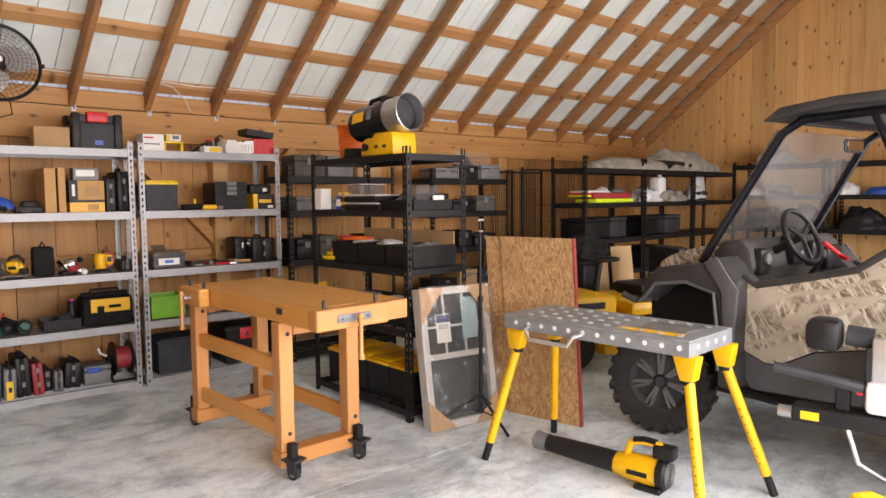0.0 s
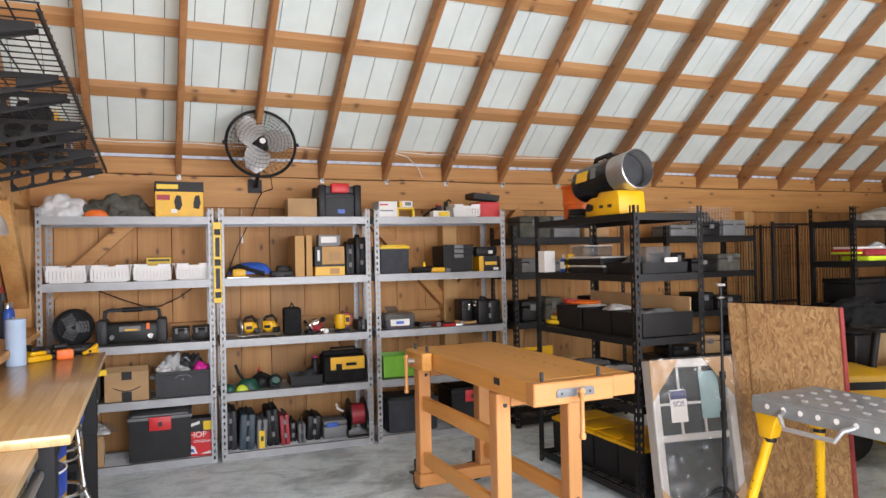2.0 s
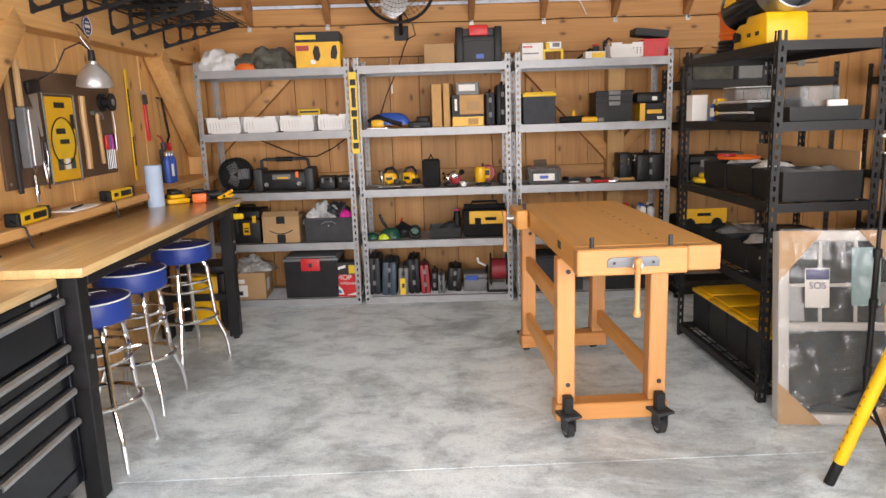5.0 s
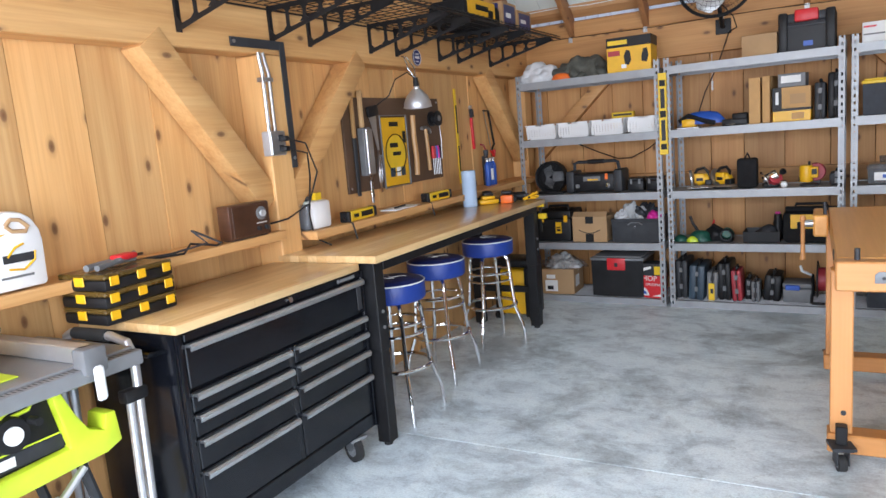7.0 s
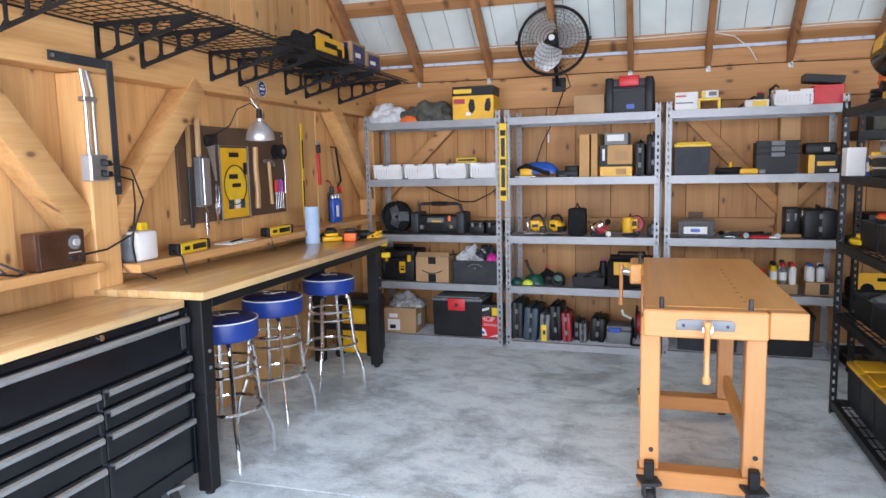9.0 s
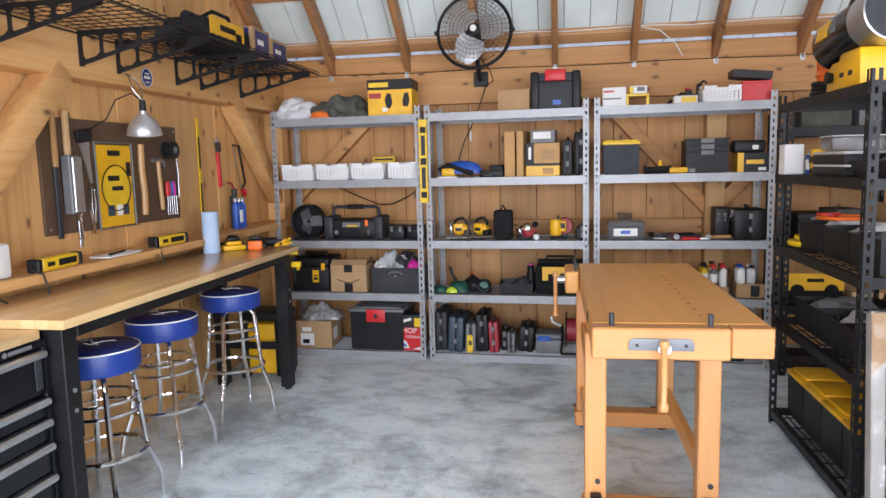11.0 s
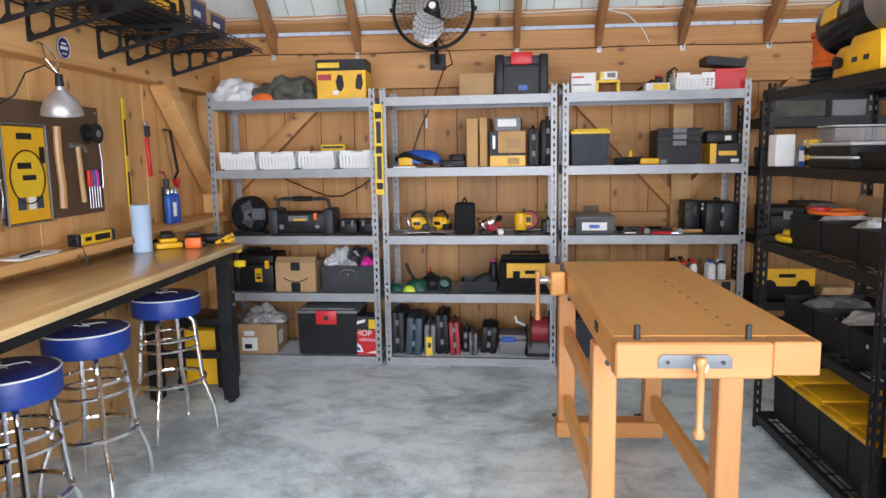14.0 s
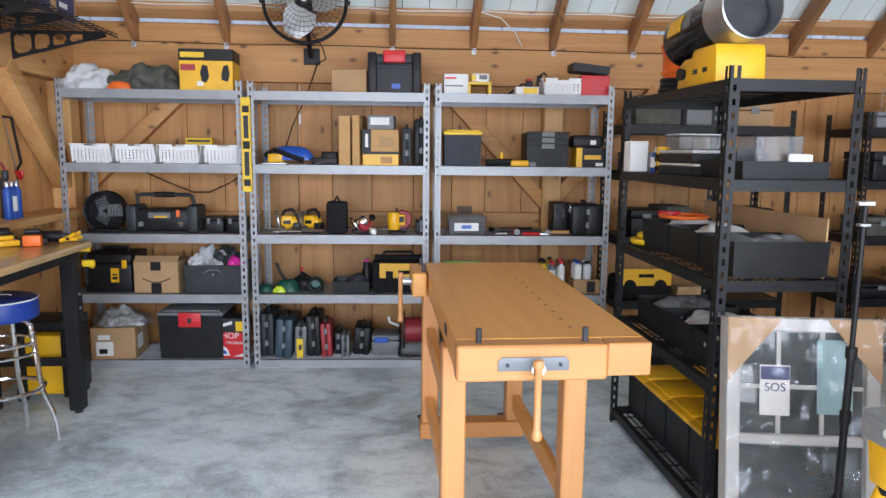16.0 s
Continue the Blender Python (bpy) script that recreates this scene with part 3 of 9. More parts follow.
brace(frame_left, LEFT + 0.02, -0.635, 2.565, 1.27, 1.955, 2.03, 0.14, PINE_Y)
brace(frame_left, LEFT + 0.02, -0.635, 2.70, 1.225, 3.47, 2.03, 0.125, PINE_Y)
brace(frame_left, LEFT + 0.02, -0.635, 6.08, 1.28, 5.30, 2.03, 0.13, PINE_Y)
ledge = tagged(new("trim_ledge"), "pine ledge plank along the left wall", "ledge", kind="structure")
boxpart("plank", (LEFT, -0.575, FRONT, 2.572, 1.08, 1.125), PINE_Y, ledge, 0.004)
boxpart("plank", (LEFT, -0.52, 2.738, 6.04, 1.045, 1.09), PINE_Y, ledge, 0.004)

# frame behind the shelving
frame_back = tagged(new("trim_posts"), "pine posts, rail and diagonal braces on the back wall", "timber frame", kind="structure")
for px in (2.94, 6.9, 10.2):
    boxpart("post", (px - 0.075, px + 0.075, BACK - 0.14, BACK - 0.004, 0, 2.026), PINE_Z, frame_back, 0.006)
boxpart("rail", (LEFT + 0.17, 2.86, BACK - 0.06, BACK - 0.004, 0.93, 1.05), PINE_X, frame_back, 0.004)


def brace_back(x0, z0, x1, z1, w=0.1):
    d = Vector((x1 - x0, z1 - z0))
    n = Vector((-d.y, d.x)).normalized() * w / 2
    bm = B()
    prism(bm, [(x0 - n.x, z0 - n.y), (x1 - n.x, z1 - n.y), (x1 + n.x, z1 + n.y), (x0 + n.x, z0 + n.y)], BACK - 0.1, BACK - 0.006, "y", 0.004)
    part("brace", bm, PINE_X, frame_back)


brace_back(2.90, 1.12, 2.06, 2.03)
brace_back(2.98, 1.16, 3.78, 2.03)
brace_back(LEFT + 0.2, 1.26, 0.2, 2.02)

# ---------------------------------------------------------------- shelving
ROW = pose(0.7, 5.6, 0, 0, 0, -2.5)
TIERS = (0.055, 0.525, 0.945, 1.425, 1.915)


def post_mesh(name, h, mat, pitch=0.051):
    """Angle post with a ladder of slots in both flanges."""
    bm = B()
    w, t = 0.042, 0.003
    for turn in (0, 1):
        m = Matrix.Identity(4) if turn == 0 else Matrix.Rotation(radians(90), 4, "Z") @ Matrix.Scale(-1, 4, (0, 1, 0))
        box(bm, 0, 0.014, 0, t, 0, h, m=m)
        box(bm, 0.027, w, 0, t, 0, h, m=m)
        z = 0.0
        while z < h - 0.03:
            box(bm, 0.0141, 0.0269, 0, t, z, z + pitch * 0.52, m=m)
            z += pitch
    return mesh_from(bm, name, mat)


def shelf_unit(name, m, W, D, H, tiers, mat, deck, label, group, beam=0.06, wire=False):
    unit = thing(name, m, label, "shelving", group)
    pm = post_mesh("post", H, mat)
    for sx, x in ((1, 0), (-1, W)):
        for sy, y in ((1, 0), (-1, D)):
            shared("post", pm, unit, Matrix.Translation((x, y, 0)) @ Matrix.Diagonal((sx, sy, 1, 1)))
    long_bm, side_bm = B(), B()
    prism(long_bm, [(0.0, -beam), (0.0, 0.0), (0.03, 0.0), (0.03, -0.006), (0.006, -0.006), (0.006, -beam + 0.006), (0.018, -beam + 0.006), (0.018, -beam)], 0.036, W - 0.036, "x")
    box(side_bm, 0, 0.004, 0.036, D - 0.036, -beam, 0)
    lm, sm = mesh_from(long_bm, "beam", mat), mesh_from(side_bm, "side_beam", mat)
    for z in tiers:
        shared("beam", lm, unit, Matrix.Translation((0, 0.0035, z)))
        shared("beam", lm, unit, Matrix.Translation((0, D - 0.0035, z)) @ Matrix.Diagonal((1, -1, 1, 1)))
        shared("side_beam", sm, unit, Matrix.Translation((0.0035, 0, z)))
        shared("side_beam", sm, unit, Matrix.Translation((W - 0.0075, 0, z)))
        bm = B()
        if wire or z == tiers[0]:
            n = int(D / 0.03)
            for k in range(1, n):
                box(bm, 0.01, W - 0.01, k * D / n - 0.0025, k * D / n + 0.0025, z - 0.005, z)
            for k in range(1, int(W / 0.15)):
                box(bm, k * 0.15 - 0.003, k * 0.15 + 0.003, 0.01, D - 0.01, z - 0.011, z - 0.005)
            tagged(part("wire_deck", bm, BLACK if mat == BLACK else GALV, unit), kind="stuff")
        else:
            box(bm, 0.008, W - 0.008, 0.034, D - 0.034, z - 0.02, z - 0.006)
            box(bm, 0.04, W - 0.04, 0.008, 0.034, z - 0.02, z - 0.0065)
            part("deck", bm, deck, unit)
    return unit


DEPTH = 0.457
for k, u in enumerate((-1.243, 0.014, 1.272)):
    shelf_unit("steel_shelving_unit", ROW @ pose(u, 0, 0), 1.223, DEPTH, 1.98, TIERS, SHELFGREY, DECKGREY,
               "five-tier grey steel shelving unit loaded with tools", "steel shelving along the back wall")

BT = (0.085, 0.62, 1.035, 1.43, 1.81)
shelf_unit("black_shelving_unit", pose(2.92, 4.51, 0, 0, 0, -90), 1.17, 0.54, 1.857, BT, BLACK, BLACK,
           "black steel shelving unit standing out into the room", "black steel shelving", 0.045, True)
shelf_unit("black_shelving_unit", pose(3.24, 5.42, 0), 1.22, 0.46, 1.83, (0.085, 0.5, 0.95, 1.4, 1.72), BLACK, BLACK,
           "black steel shelving unit against the back wall", "black steel shelving")
shelf_unit("black_shelving_unit", pose(4.98, 5.42, 0), 1.22, 0.46, 1.83, (0.085, 0.5, 0.95, 1.35, 1.72), BLACK, BLACK,
           "black steel shelving unit with grey cases in it", "black steel shelving")
for x in (6.6, 7.86, 9.12):
    shelf_unit("black_shelving_unit", pose(x, 4.6, 0), 1.23, 0.5, 1.98, (0.085, 0.6, 1.0, 1.43, 1.84), BLACK, BLACK,
               "black steel shelving unit with a canvas tarp on top", "black steel shelving")

for y in (4.42, 3.16):
    shelf_unit("black_shelving_unit", pose(9.9, y, 0, 0, 0, -90), 1.23, 0.5, 1.98, (0.085, 0.6, 1.05, 1.5, 1.93), BLACK, BLACK,
               "black steel shelving unit against the gable wall", "black steel shelving")


# ---------------------------------------------------------------- left bench, tool chest, stools
def work_bench():
    t = thing("work_bench", pose(0, 0, 0), "long butcher-block work bench on black steel legs", "workbench")
    bm = B()
    box(bm, -0.66, -0.055, 2.575, 4.90, 0.957, 0.995, 0.006, seg=2)
    part("worktop", bm, BUTCHER, t, "glossy butcher-block top")
    boxpart("apron", (-0.62, -0.125, 2.65, 2.67, 0.9, 0.956), BLACK, t)
    boxpart("apron", (-0.125, -0.105, 2.71, 4.84, 0.9, 0.956), BLACK, t)
    boxpart("apron", (-0.64, -0.62, 2.71, 4.84, 0.9, 0.956), BLACK, t)
    for y in (2.628, 4.775):
        for x in (-0.185, -0.66):
            leg = boxpart("leg", (x, x + 0.075, y, y + 0.075, 0.02, 0.86), BLACK, t, 0.004)
            boxpart("upper_sleeve", (x - 0.004, x + 0.079, y - 0.004, y + 0.079, 0.5, 0.957), BLACK, t, 0.004)
            bm = B()
            cyl(bm, (x + 0.037, y + 0.037, 0), (x + 0.037, y + 0.037, 0.022), 0.022, seg=12)
            part("foot", bm, RUBBER, leg)
            for z in (0.62, 0.7):
                bm = B()
                cyl(bm, (x + 0.079, y + 0.0375, z), (x + 0.085, y + 0.0375, z), 0.009, seg=10)
                part("bolt", bm, STEEL, leg)
    for y in (2.665, 4.81):
        boxpart("side_rail", (-0.6, -0.17, y - 0.012, y + 0.012, 0.28, 0.33), BLACK, t)
    return t


work_bench()


def caster(parent, x, y, swivel, r=0.055, top=0.135, mat=STEEL):
    bm = B()
    m = Matrix.Translation((x, y, 0)) @ Matrix.Rotation(radians(swivel), 4, "Z")
    box(bm, -0.025, -0.02, -0.03, 0.03, r, top - 0.02, m=m)
    box(bm, 0.02, 0.025, -0.03, 0.03, r, top - 0.02, m=m)
    box(bm, -0.035, 0.035, -0.04, 0.04, top - 0.02, top - 0.012, m=m)
    box(bm, -0.045, 0.045, -0.05, 0.05, top - 0.012, top, m=m)
    f = part("caster", bm, mat, parent)
    bm = B()
    cyl(bm, m @ Vector((-0.016, 0, r)), m @ Vector((0.016, 0, r)), r, seg=24)
    part("tyre", bm, RUBBER, f)
    bm = B()
    cyl(bm, m @ Vector((-0.019, 0, r)), m @ Vector((0.019, 0, r)), r * 0.55, seg=16)
    part("rim", bm, MIDGREY, f)
    return f


def tool_chest():
    x1, y0, y1 = -0.165, 1.485, 2.615
    t = thing("tool_chest", pose(0, 0, 0), "black rolling tool chest with a butcher-block top", "tool chest")
    bm = B()
    box(bm, -0.69, -0.15, 1.475, 2.571, 0.925, 0.96, 0.006, seg=2)
    part("worktop", bm, BUTCHER, t, "butcher-block top")
    boxpart("body", (-0.68, x1 - 0.02, y0, y1, 0.13, 0.924), BLACKGLOSS, t, 0.008, seg=2)
    for ya, yb in ((y0, y0 + 0.026), (y1 - 0.026, y1)):
        boxpart("corner_post", (x1 - 0.018, x1 + 0.004, ya, yb, 0.125, 0.92), BLACKGLOSS, t, 0.006, seg=2)
    mid = (y0 + y1) / 2
    boxpart("divider", (x1 - 0.018, x1, mid - 0.014, mid + 0.014, 0.2, 0.705), BLACKGLOSS, t, 0.004)
    rows = [(y0 + 0.03, y1 - 0.03, 0.715, 0.884)]
    for a, b in ((y0 + 0.03, mid - 0.017), (mid + 0.017, y1 - 0.03)):
        rows += [(a, b, 0.626, 0.702), (a, b, 0.533, 0.620), (a, b, 0.410, 0.527), (a, b, 0.205, 0.404)]
    for a, b, c, d in rows:
        dr = boxpart("drawer", (x1 - 0.018, x1 + 0.002, a, b, c, d), BLACKGLOSS, t, 0.004)
        bm = B()
        prism(bm, [(x1 + 0.0025, d - 0.004), (x1 + 0.022, d - 0.002), (x1 + 0.03, d - 0.012), (x1 + 0.028, d - 0.026), (x1 + 0.0225, d - 0.03), (x1 + 0.0225, d - 0.014), (x1 + 0.0025, d - 0.016)], a + 0.004, b - 0.004, "y")
        part("pull", bm, STEEL, dr, "brushed aluminium drawer pull")
    boxpart("lid_rail", (x1 - 0.018, x1 + 0.004, y0 + 0.03, y1 - 0.03, 0.888, 0.92), BLACKGLOSS, t, 0.004)
    boxpart("kick_rail", (x1 - 0.018, x1 + 0.004, y0 + 0.03, y1 - 0.03, 0.13, 0.2), BLACKGLOSS, t, 0.004)
    bm = B()
    cyl(bm, (x1 + 0.003, mid + 0.02, 0.905), (x1 + 0.014, mid + 0.02, 0.905), 0.012, seg=18)
    part("lock", bm, CHROME, t, "chrome key lock")
    bm = B()
    box(bm, x1 + 0.004, x1 + 0.006, y1 - 0.19, y1 - 0.08, 0.898, 0.912)
    cyl(bm, (x1 + 0.004, y1 - 0.205, 0.905), (x1 + 0.006, y1 - 0.205, 0.905), 0.011, seg=6)
    part("badge", bm, MIDGREY, t, "grey maker's badge")
    boxpart("power_strip", (x1 + 0.003, x1 + 0.007, y1 - 0.075, y1 - 0.04, 0.735, 0.85), DARKGREY, t, 0.002)
    for cx in (-0.62, -0.20):
        for cy in (y0 + 0.12, y1 - 0.17):
            caster(t, cx, cy, 20 if cy < 2 else 70, 0.064, 0.132, STEEL)
    bm = B()
    tube(bm, [(-0.25, y0, 0.86), (-0.25, y0 - 0.05, 0.86), (-0.6, y0 - 0.05, 0.86), (-0.6, y0, 0.86)], 0.011)
    part("side_handle", bm, BLACKGLOSS, t)
    return t


tool_chest()


def stool(m):
    t = thing("bar_stool", m, "round blue vinyl bar stool with chrome legs", "bar stool", "bar stools under the bench")
    bm = B()
    lathe(bm, [(0, 0.66), (0.176, 0.66), (0.182, 0.667), (0.184, 0.675), (0.184, 0.752), (0.181, 0.759), (0.174, 0.761)], 40)
    part("seat_side", bm, BLUEVINYL, t, "royal blue vinyl side band")
    bm = B()
    lathe(bm, [(0.176, 0.759), (0.163, 0.770), (0.12, 0.780), (0.06, 0.784), (0, 0.785)], 40)
    part("seat_top", bm, BLUEDARK, t, "dark blue padded top")
    bm = B()
    tube(bm, [(0.182 * math.cos(a * math.tau / 40), 0.182 * math.sin(a * math.tau / 40), 0.760) for a in range(40)], 0.004, 6, True)
    part("piping", bm, WHITE, t, "white edge piping")
    bm = B()
    tube(bm, [(-0.08 + 0.02 * k, 0.03 * math.sin(k * 1.1) + 0.01, 0.7845 - 0.0009 * abs(k - 4)) for k in range(9)], 0.004, 5)
    tube(bm, [(-0.03 + 0.015 * k, -0.04 + 0.01 * math.sin(k * 2.0), 0.7835) for k in range(6)], 0.0035, 5)
    part("emblem", bm, PAPER, t, "pale printed emblem")
    for k in range(4):
        a = radians(45 + 90 * k)
        c, s = math.cos(a), math.sin(a)
        prof = [(0.02, 0.648), (0.10, 0.648), (0.128, 0.640), (0.145, 0.615), (0.15, 0.58), (0.178, 0.28), (0.185, 0.255), (0.225, 0.15), (0.236, 0.1), (0.246, 0.0)]
        bm = B()
        tube(bm, [(r * c, r * s, z) for r, z in prof], 0.013, 10)
        part("leg", bm, CHROME, t)
    for r, z, q in ((0.153, 0.53, 0.008), (0.157, 0.475, 0.008), (0.183, 0.285, 0.0115)):
        bm = B()
        tube(bm, [(r * math.cos(a * math.tau / 36), r * math.sin(a * math.tau / 36), z) for a in range(36)], q, 8, True)
        part("ring", bm, CHROME, t)
    return t


s0 = stool(pose(-0.298, 3.06, 0, 0, 0, 0))
copy_thing(s0, pose(-0.356, 3.67, 0, 0, 0, -1))
copy_thing(s0, pose(-0.335, 4.41, 0, 0, 0, -39))


# ---------------------------------------------------------------- beech workbench
def beech_bench():
    t = thing("woodworking_bench", pose(1.845, 2.75, 0, 0, 0, 0.6), "orange beech woodworking bench with vises on casters", "workbench")
    W, L = 0.592, 1.535
    bm = B()
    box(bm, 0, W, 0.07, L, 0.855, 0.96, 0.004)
    part("benchtop", bm, BEECH_Y, t, "honey-coloured beech top, lightened as if lit from above")
    boxpart("end_cap", (0.455, W, 0.0, 0.068, 0.857, 0.96), BEECH_X, t, 0.004)
    v = boxpart("end_vise_jaw", (-0.005, 0.452, -0.012, 0.066, 0.85, 0.96), BEECH_X, t, 0.006)
    bm = B()
    prism(bm, [(0.118, 0.914), (0.13, 0.926), (0.32, 0.926), (0.332, 0.914), (0.332, 0.884), (0.118, 0.884)], -0.018, -0.0125, "y", 0.001)
    part("vise_plate", bm, PLATE, v, "grey steel vise plate")
    for sx in (0.145, 0.305):
        bm = B()
        cyl(bm, (sx, -0.0225, 0.903), (sx, -0.0182, 0.903), 0.006, seg=8)
        part("screw", bm, DARKGREY, v)
    bm = B()
    cyl(bm, (0.232, -0.05, 0.898), (0.232, -0.0182, 0.898), 0.021, seg=20)
    part("vise_screw", bm, CHROME, v, "steel vise screw head")
    bm = B()
    lathe(bm, [(0, -0.2), (0.014, -0.2), (0.017, -0.19), (0.0165, -0.178), (0.011, -0.17), (0.011, 0.012), (0.0165, 0.02), (0.017, 0.032), (0.012, 0.042), (0, 0.044)], 16, Matrix.Translation((0.229, -0.06, 0.888)))
    part("vise_handle", bm, BEECH_Z, v, "turned beech handle")
    for x, y in ((0.065, 0.03), (0.392, 0.03)):
        bm = B()
        cyl(bm, (x, y, 0.95), (x, y, 1.003), 0.0095, seg=14)
        part("bench_dog", bm, DARKGREY, v, "dark steel bench dog")
    hole_bm = B()
    cyl(hole_bm, (0.392, 0.0, 0.9595), (0.392, 0.0, 0.9605), 0.007, seg=10)
    hole = mesh_from(hole_bm, "dog_hole", DARKGREY)
    for k in range(9):
        shared("dog_hole", hole, t, Matrix.Translation((0, 0.2 + 0.11 * k, 0)))
    # face vise at the far end of the long side
    fv = boxpart("side_vise_jaw", (-0.075, -0.006, 1.2, 1.5, 0.85, 0.962), BEECH_Y, t, 0.008)
    bm = B()
    cyl(bm, (-0.115, 1.35, 0.9), (-0.075, 1.35, 0.9), 0.02, seg=18)
    part("vise_screw", bm, STEEL, fv)
    bm = B()
    lathe(bm, [(0, -0.2), (0.014, -0.2), (0.016, -0.185), (0.011, -0.175), (0.011, 0.012), (0.0165, 0.02), (0.012, 0.042), (0, 0.044)], 14, Matrix.Translation((-0.125, 1.35, 0.9)))
    part("vise_handle", bm, BEECH_Z, fv, "turned beech handle")
    for y in (1.25, 1.45):
        bm = B()
        cyl(bm, (-0.02, y, 0.955), (-0.02, y, 1.0), 0.0095, seg=12)
        part("bench_dog", bm, DARKGREY, fv)
    boxpart("maker_plate", (-0.0035, -0.0005, 0.33, 0.39, 0.9, 0.935), DARKGREY, t, 0.0005)
    # legs, rails
    for y in (0.35, 1.42):
        for x in (-0.012, 0.424):
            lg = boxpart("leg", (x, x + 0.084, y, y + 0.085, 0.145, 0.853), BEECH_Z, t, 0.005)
            for z in (0.79, 0.24):
                bm = B()
                cyl(bm, (x + 0.05, y - 0.006, z), (x + 0.05, y - 0.0005, z), 0.011, seg=12)
                part("bolt", bm, DARKGREY, lg)
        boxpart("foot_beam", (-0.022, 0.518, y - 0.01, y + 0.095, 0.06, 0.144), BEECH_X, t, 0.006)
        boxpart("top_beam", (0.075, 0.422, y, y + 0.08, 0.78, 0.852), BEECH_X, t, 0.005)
    for x in (0.01, 0.455):
        boxpart("stretcher", (x, x + 0.035, 0.437, 1.418, 0.2, 0.29), BEECH_Y, t, 0.005)
    boxpart("stretcher", (0.01, 0.045, 0.437, 1.418, 0.56, 0.65), BEECH_Y, t, 0.005)
    for x, y in ((0.03, 0.30), (0.466, 0.30), (0.03, 1.56), (0.466, 1.56)):
        c = caster(t, x, y, 15, 0.035, 0.12, DARKGREY)
        boxpart("lever", (x - 0.022, x + 0.022, y - 0.012, y + 0.035, 0.12, 0.2), BLACK, c, 0.004)
    return t


beech_bench()

# ---------------------------------------------------------------- small things: tools to build them
def sh_box(bm, *a):
    box(bm, *a[:6], bev=a[6] if len(a) > 6 else 0.003, seg=2 if len(a) > 6 and a[6] > 0.006 else 1)


def sh_cyl(bm, p0, p1, r0, r1=None):
    cyl(bm, p0, p1, r0, r1, 20)


def sh_ring(bm, c, r, q, axis="y", n=32):
    pts = []
    for k in range(n):
        a, b = r * math.cos(k * math.tau / n), r * math.sin(k * math.tau / n)
        o = {"x": (0, a, b), "y": (a, 0, b), "z": (a, b, 0)}[axis]
        pts.append(Vector(c) + Vector(o))
    tube(bm, pts, q, 6, True)


def sh_lathe(bm, prof, c=(0, 0, 0), rx=0, ry=0):
    lathe(bm, prof, 24, pose(*c, rx, ry))


SHAPES = {"box": sh_box, "cyl": sh_cyl, "tube": lambda bm, pts, r: tube(bm, pts, r, 8), "ring": sh_ring, "lathe": sh_lathe, "taper": taper, "prism": prism, "heap": heap}


def combo(name, m, label, category, spec, group=""):
    t = thing(name, m, label, category, group)
    for pname, mat, shape, *args in spec:
        bm = B()
        SHAPES[shape](bm, *args)
        part(pname, bm, mat, t)
    return t


def on(u, v, tier, turn=0.0):
    """A pose on the grey shelving: u along the row, v behind its front."""
    return ROW @ pose(u, v, TIERS[tier] + 0.0005, 0, 0, turn)


def carton(name, m, w, d, h, mat, label, extra=(), category="box", tape=True):
    spec = [("body", mat, "box", -w / 2, w / 2, 0, d, 0, h, 0.003)]
    if tape:
        spec.append(("tape", TAPE, "box", -w / 2 - 0.0006, w / 2 + 0.0006, d * 0.42, d * 0.58, h - 0.05, h + 0.0006, 0.0))
    return combo(name, m, label, category, spec + list(extra))


def basket(m, w=0.262, d=0.3, h=0.13):
    t = thing("storage_basket", m, "white perforated plastic storage basket on a grey shelf", "basket", "white storage baskets")
    bm = B()
    taper(bm, w * 0.86, d * 0.9, w * 0.87, d * 0.91, 0, 0.03, 0.004)
    part("base", bm, WHITE, t)
    bm = B()
    for a in range(4):
        along, off = (w, d) if a % 2 == 0 else (d, w)
        m2 = Matrix.Rotation(radians(90 * a), 4, "Z") @ Matrix.Translation((0, -off / 2, 0)) @ Matrix.Rotation(radians(7), 4, "X")
        z, n = 0.03, int(along / 0.026)
        while z < h - 0.035:
            box(bm, -along * 0.47, along * 0.47, 0.0, 0.0025, z - 0.009, z, m=m2)
            z += 0.018
        for k in range(n + 1):
            x = -along * 0.47 + k * along * 0.94 / n
            box(bm, x - 0.0085, x + 0.0085, 0.0002, 0.0023, 0.008, h - 0.03, m=m2)
        box(bm, -along * 0.485, -along * 0.16, 0.0, 0.003, h - 0.04, h, m=m2)
        box(bm, along * 0.16, along * 0.485, 0.0, 0.003, h - 0.04, h, m=m2)
        box(bm, -along * 0.16, along * 0.16, 0.0, 0.003, h - 0.04, h - 0.014, m=m2)
        box(bm, -along * 0.5, -along * 0.15, -0.006, 0.006, h - 0.006, h, m=m2)
        box(bm, along * 0.15, along * 0.5, -0.006, 0.006, h - 0.006, h, m=m2)
    part("side_lattice", bm, WHITE, t)
    return t


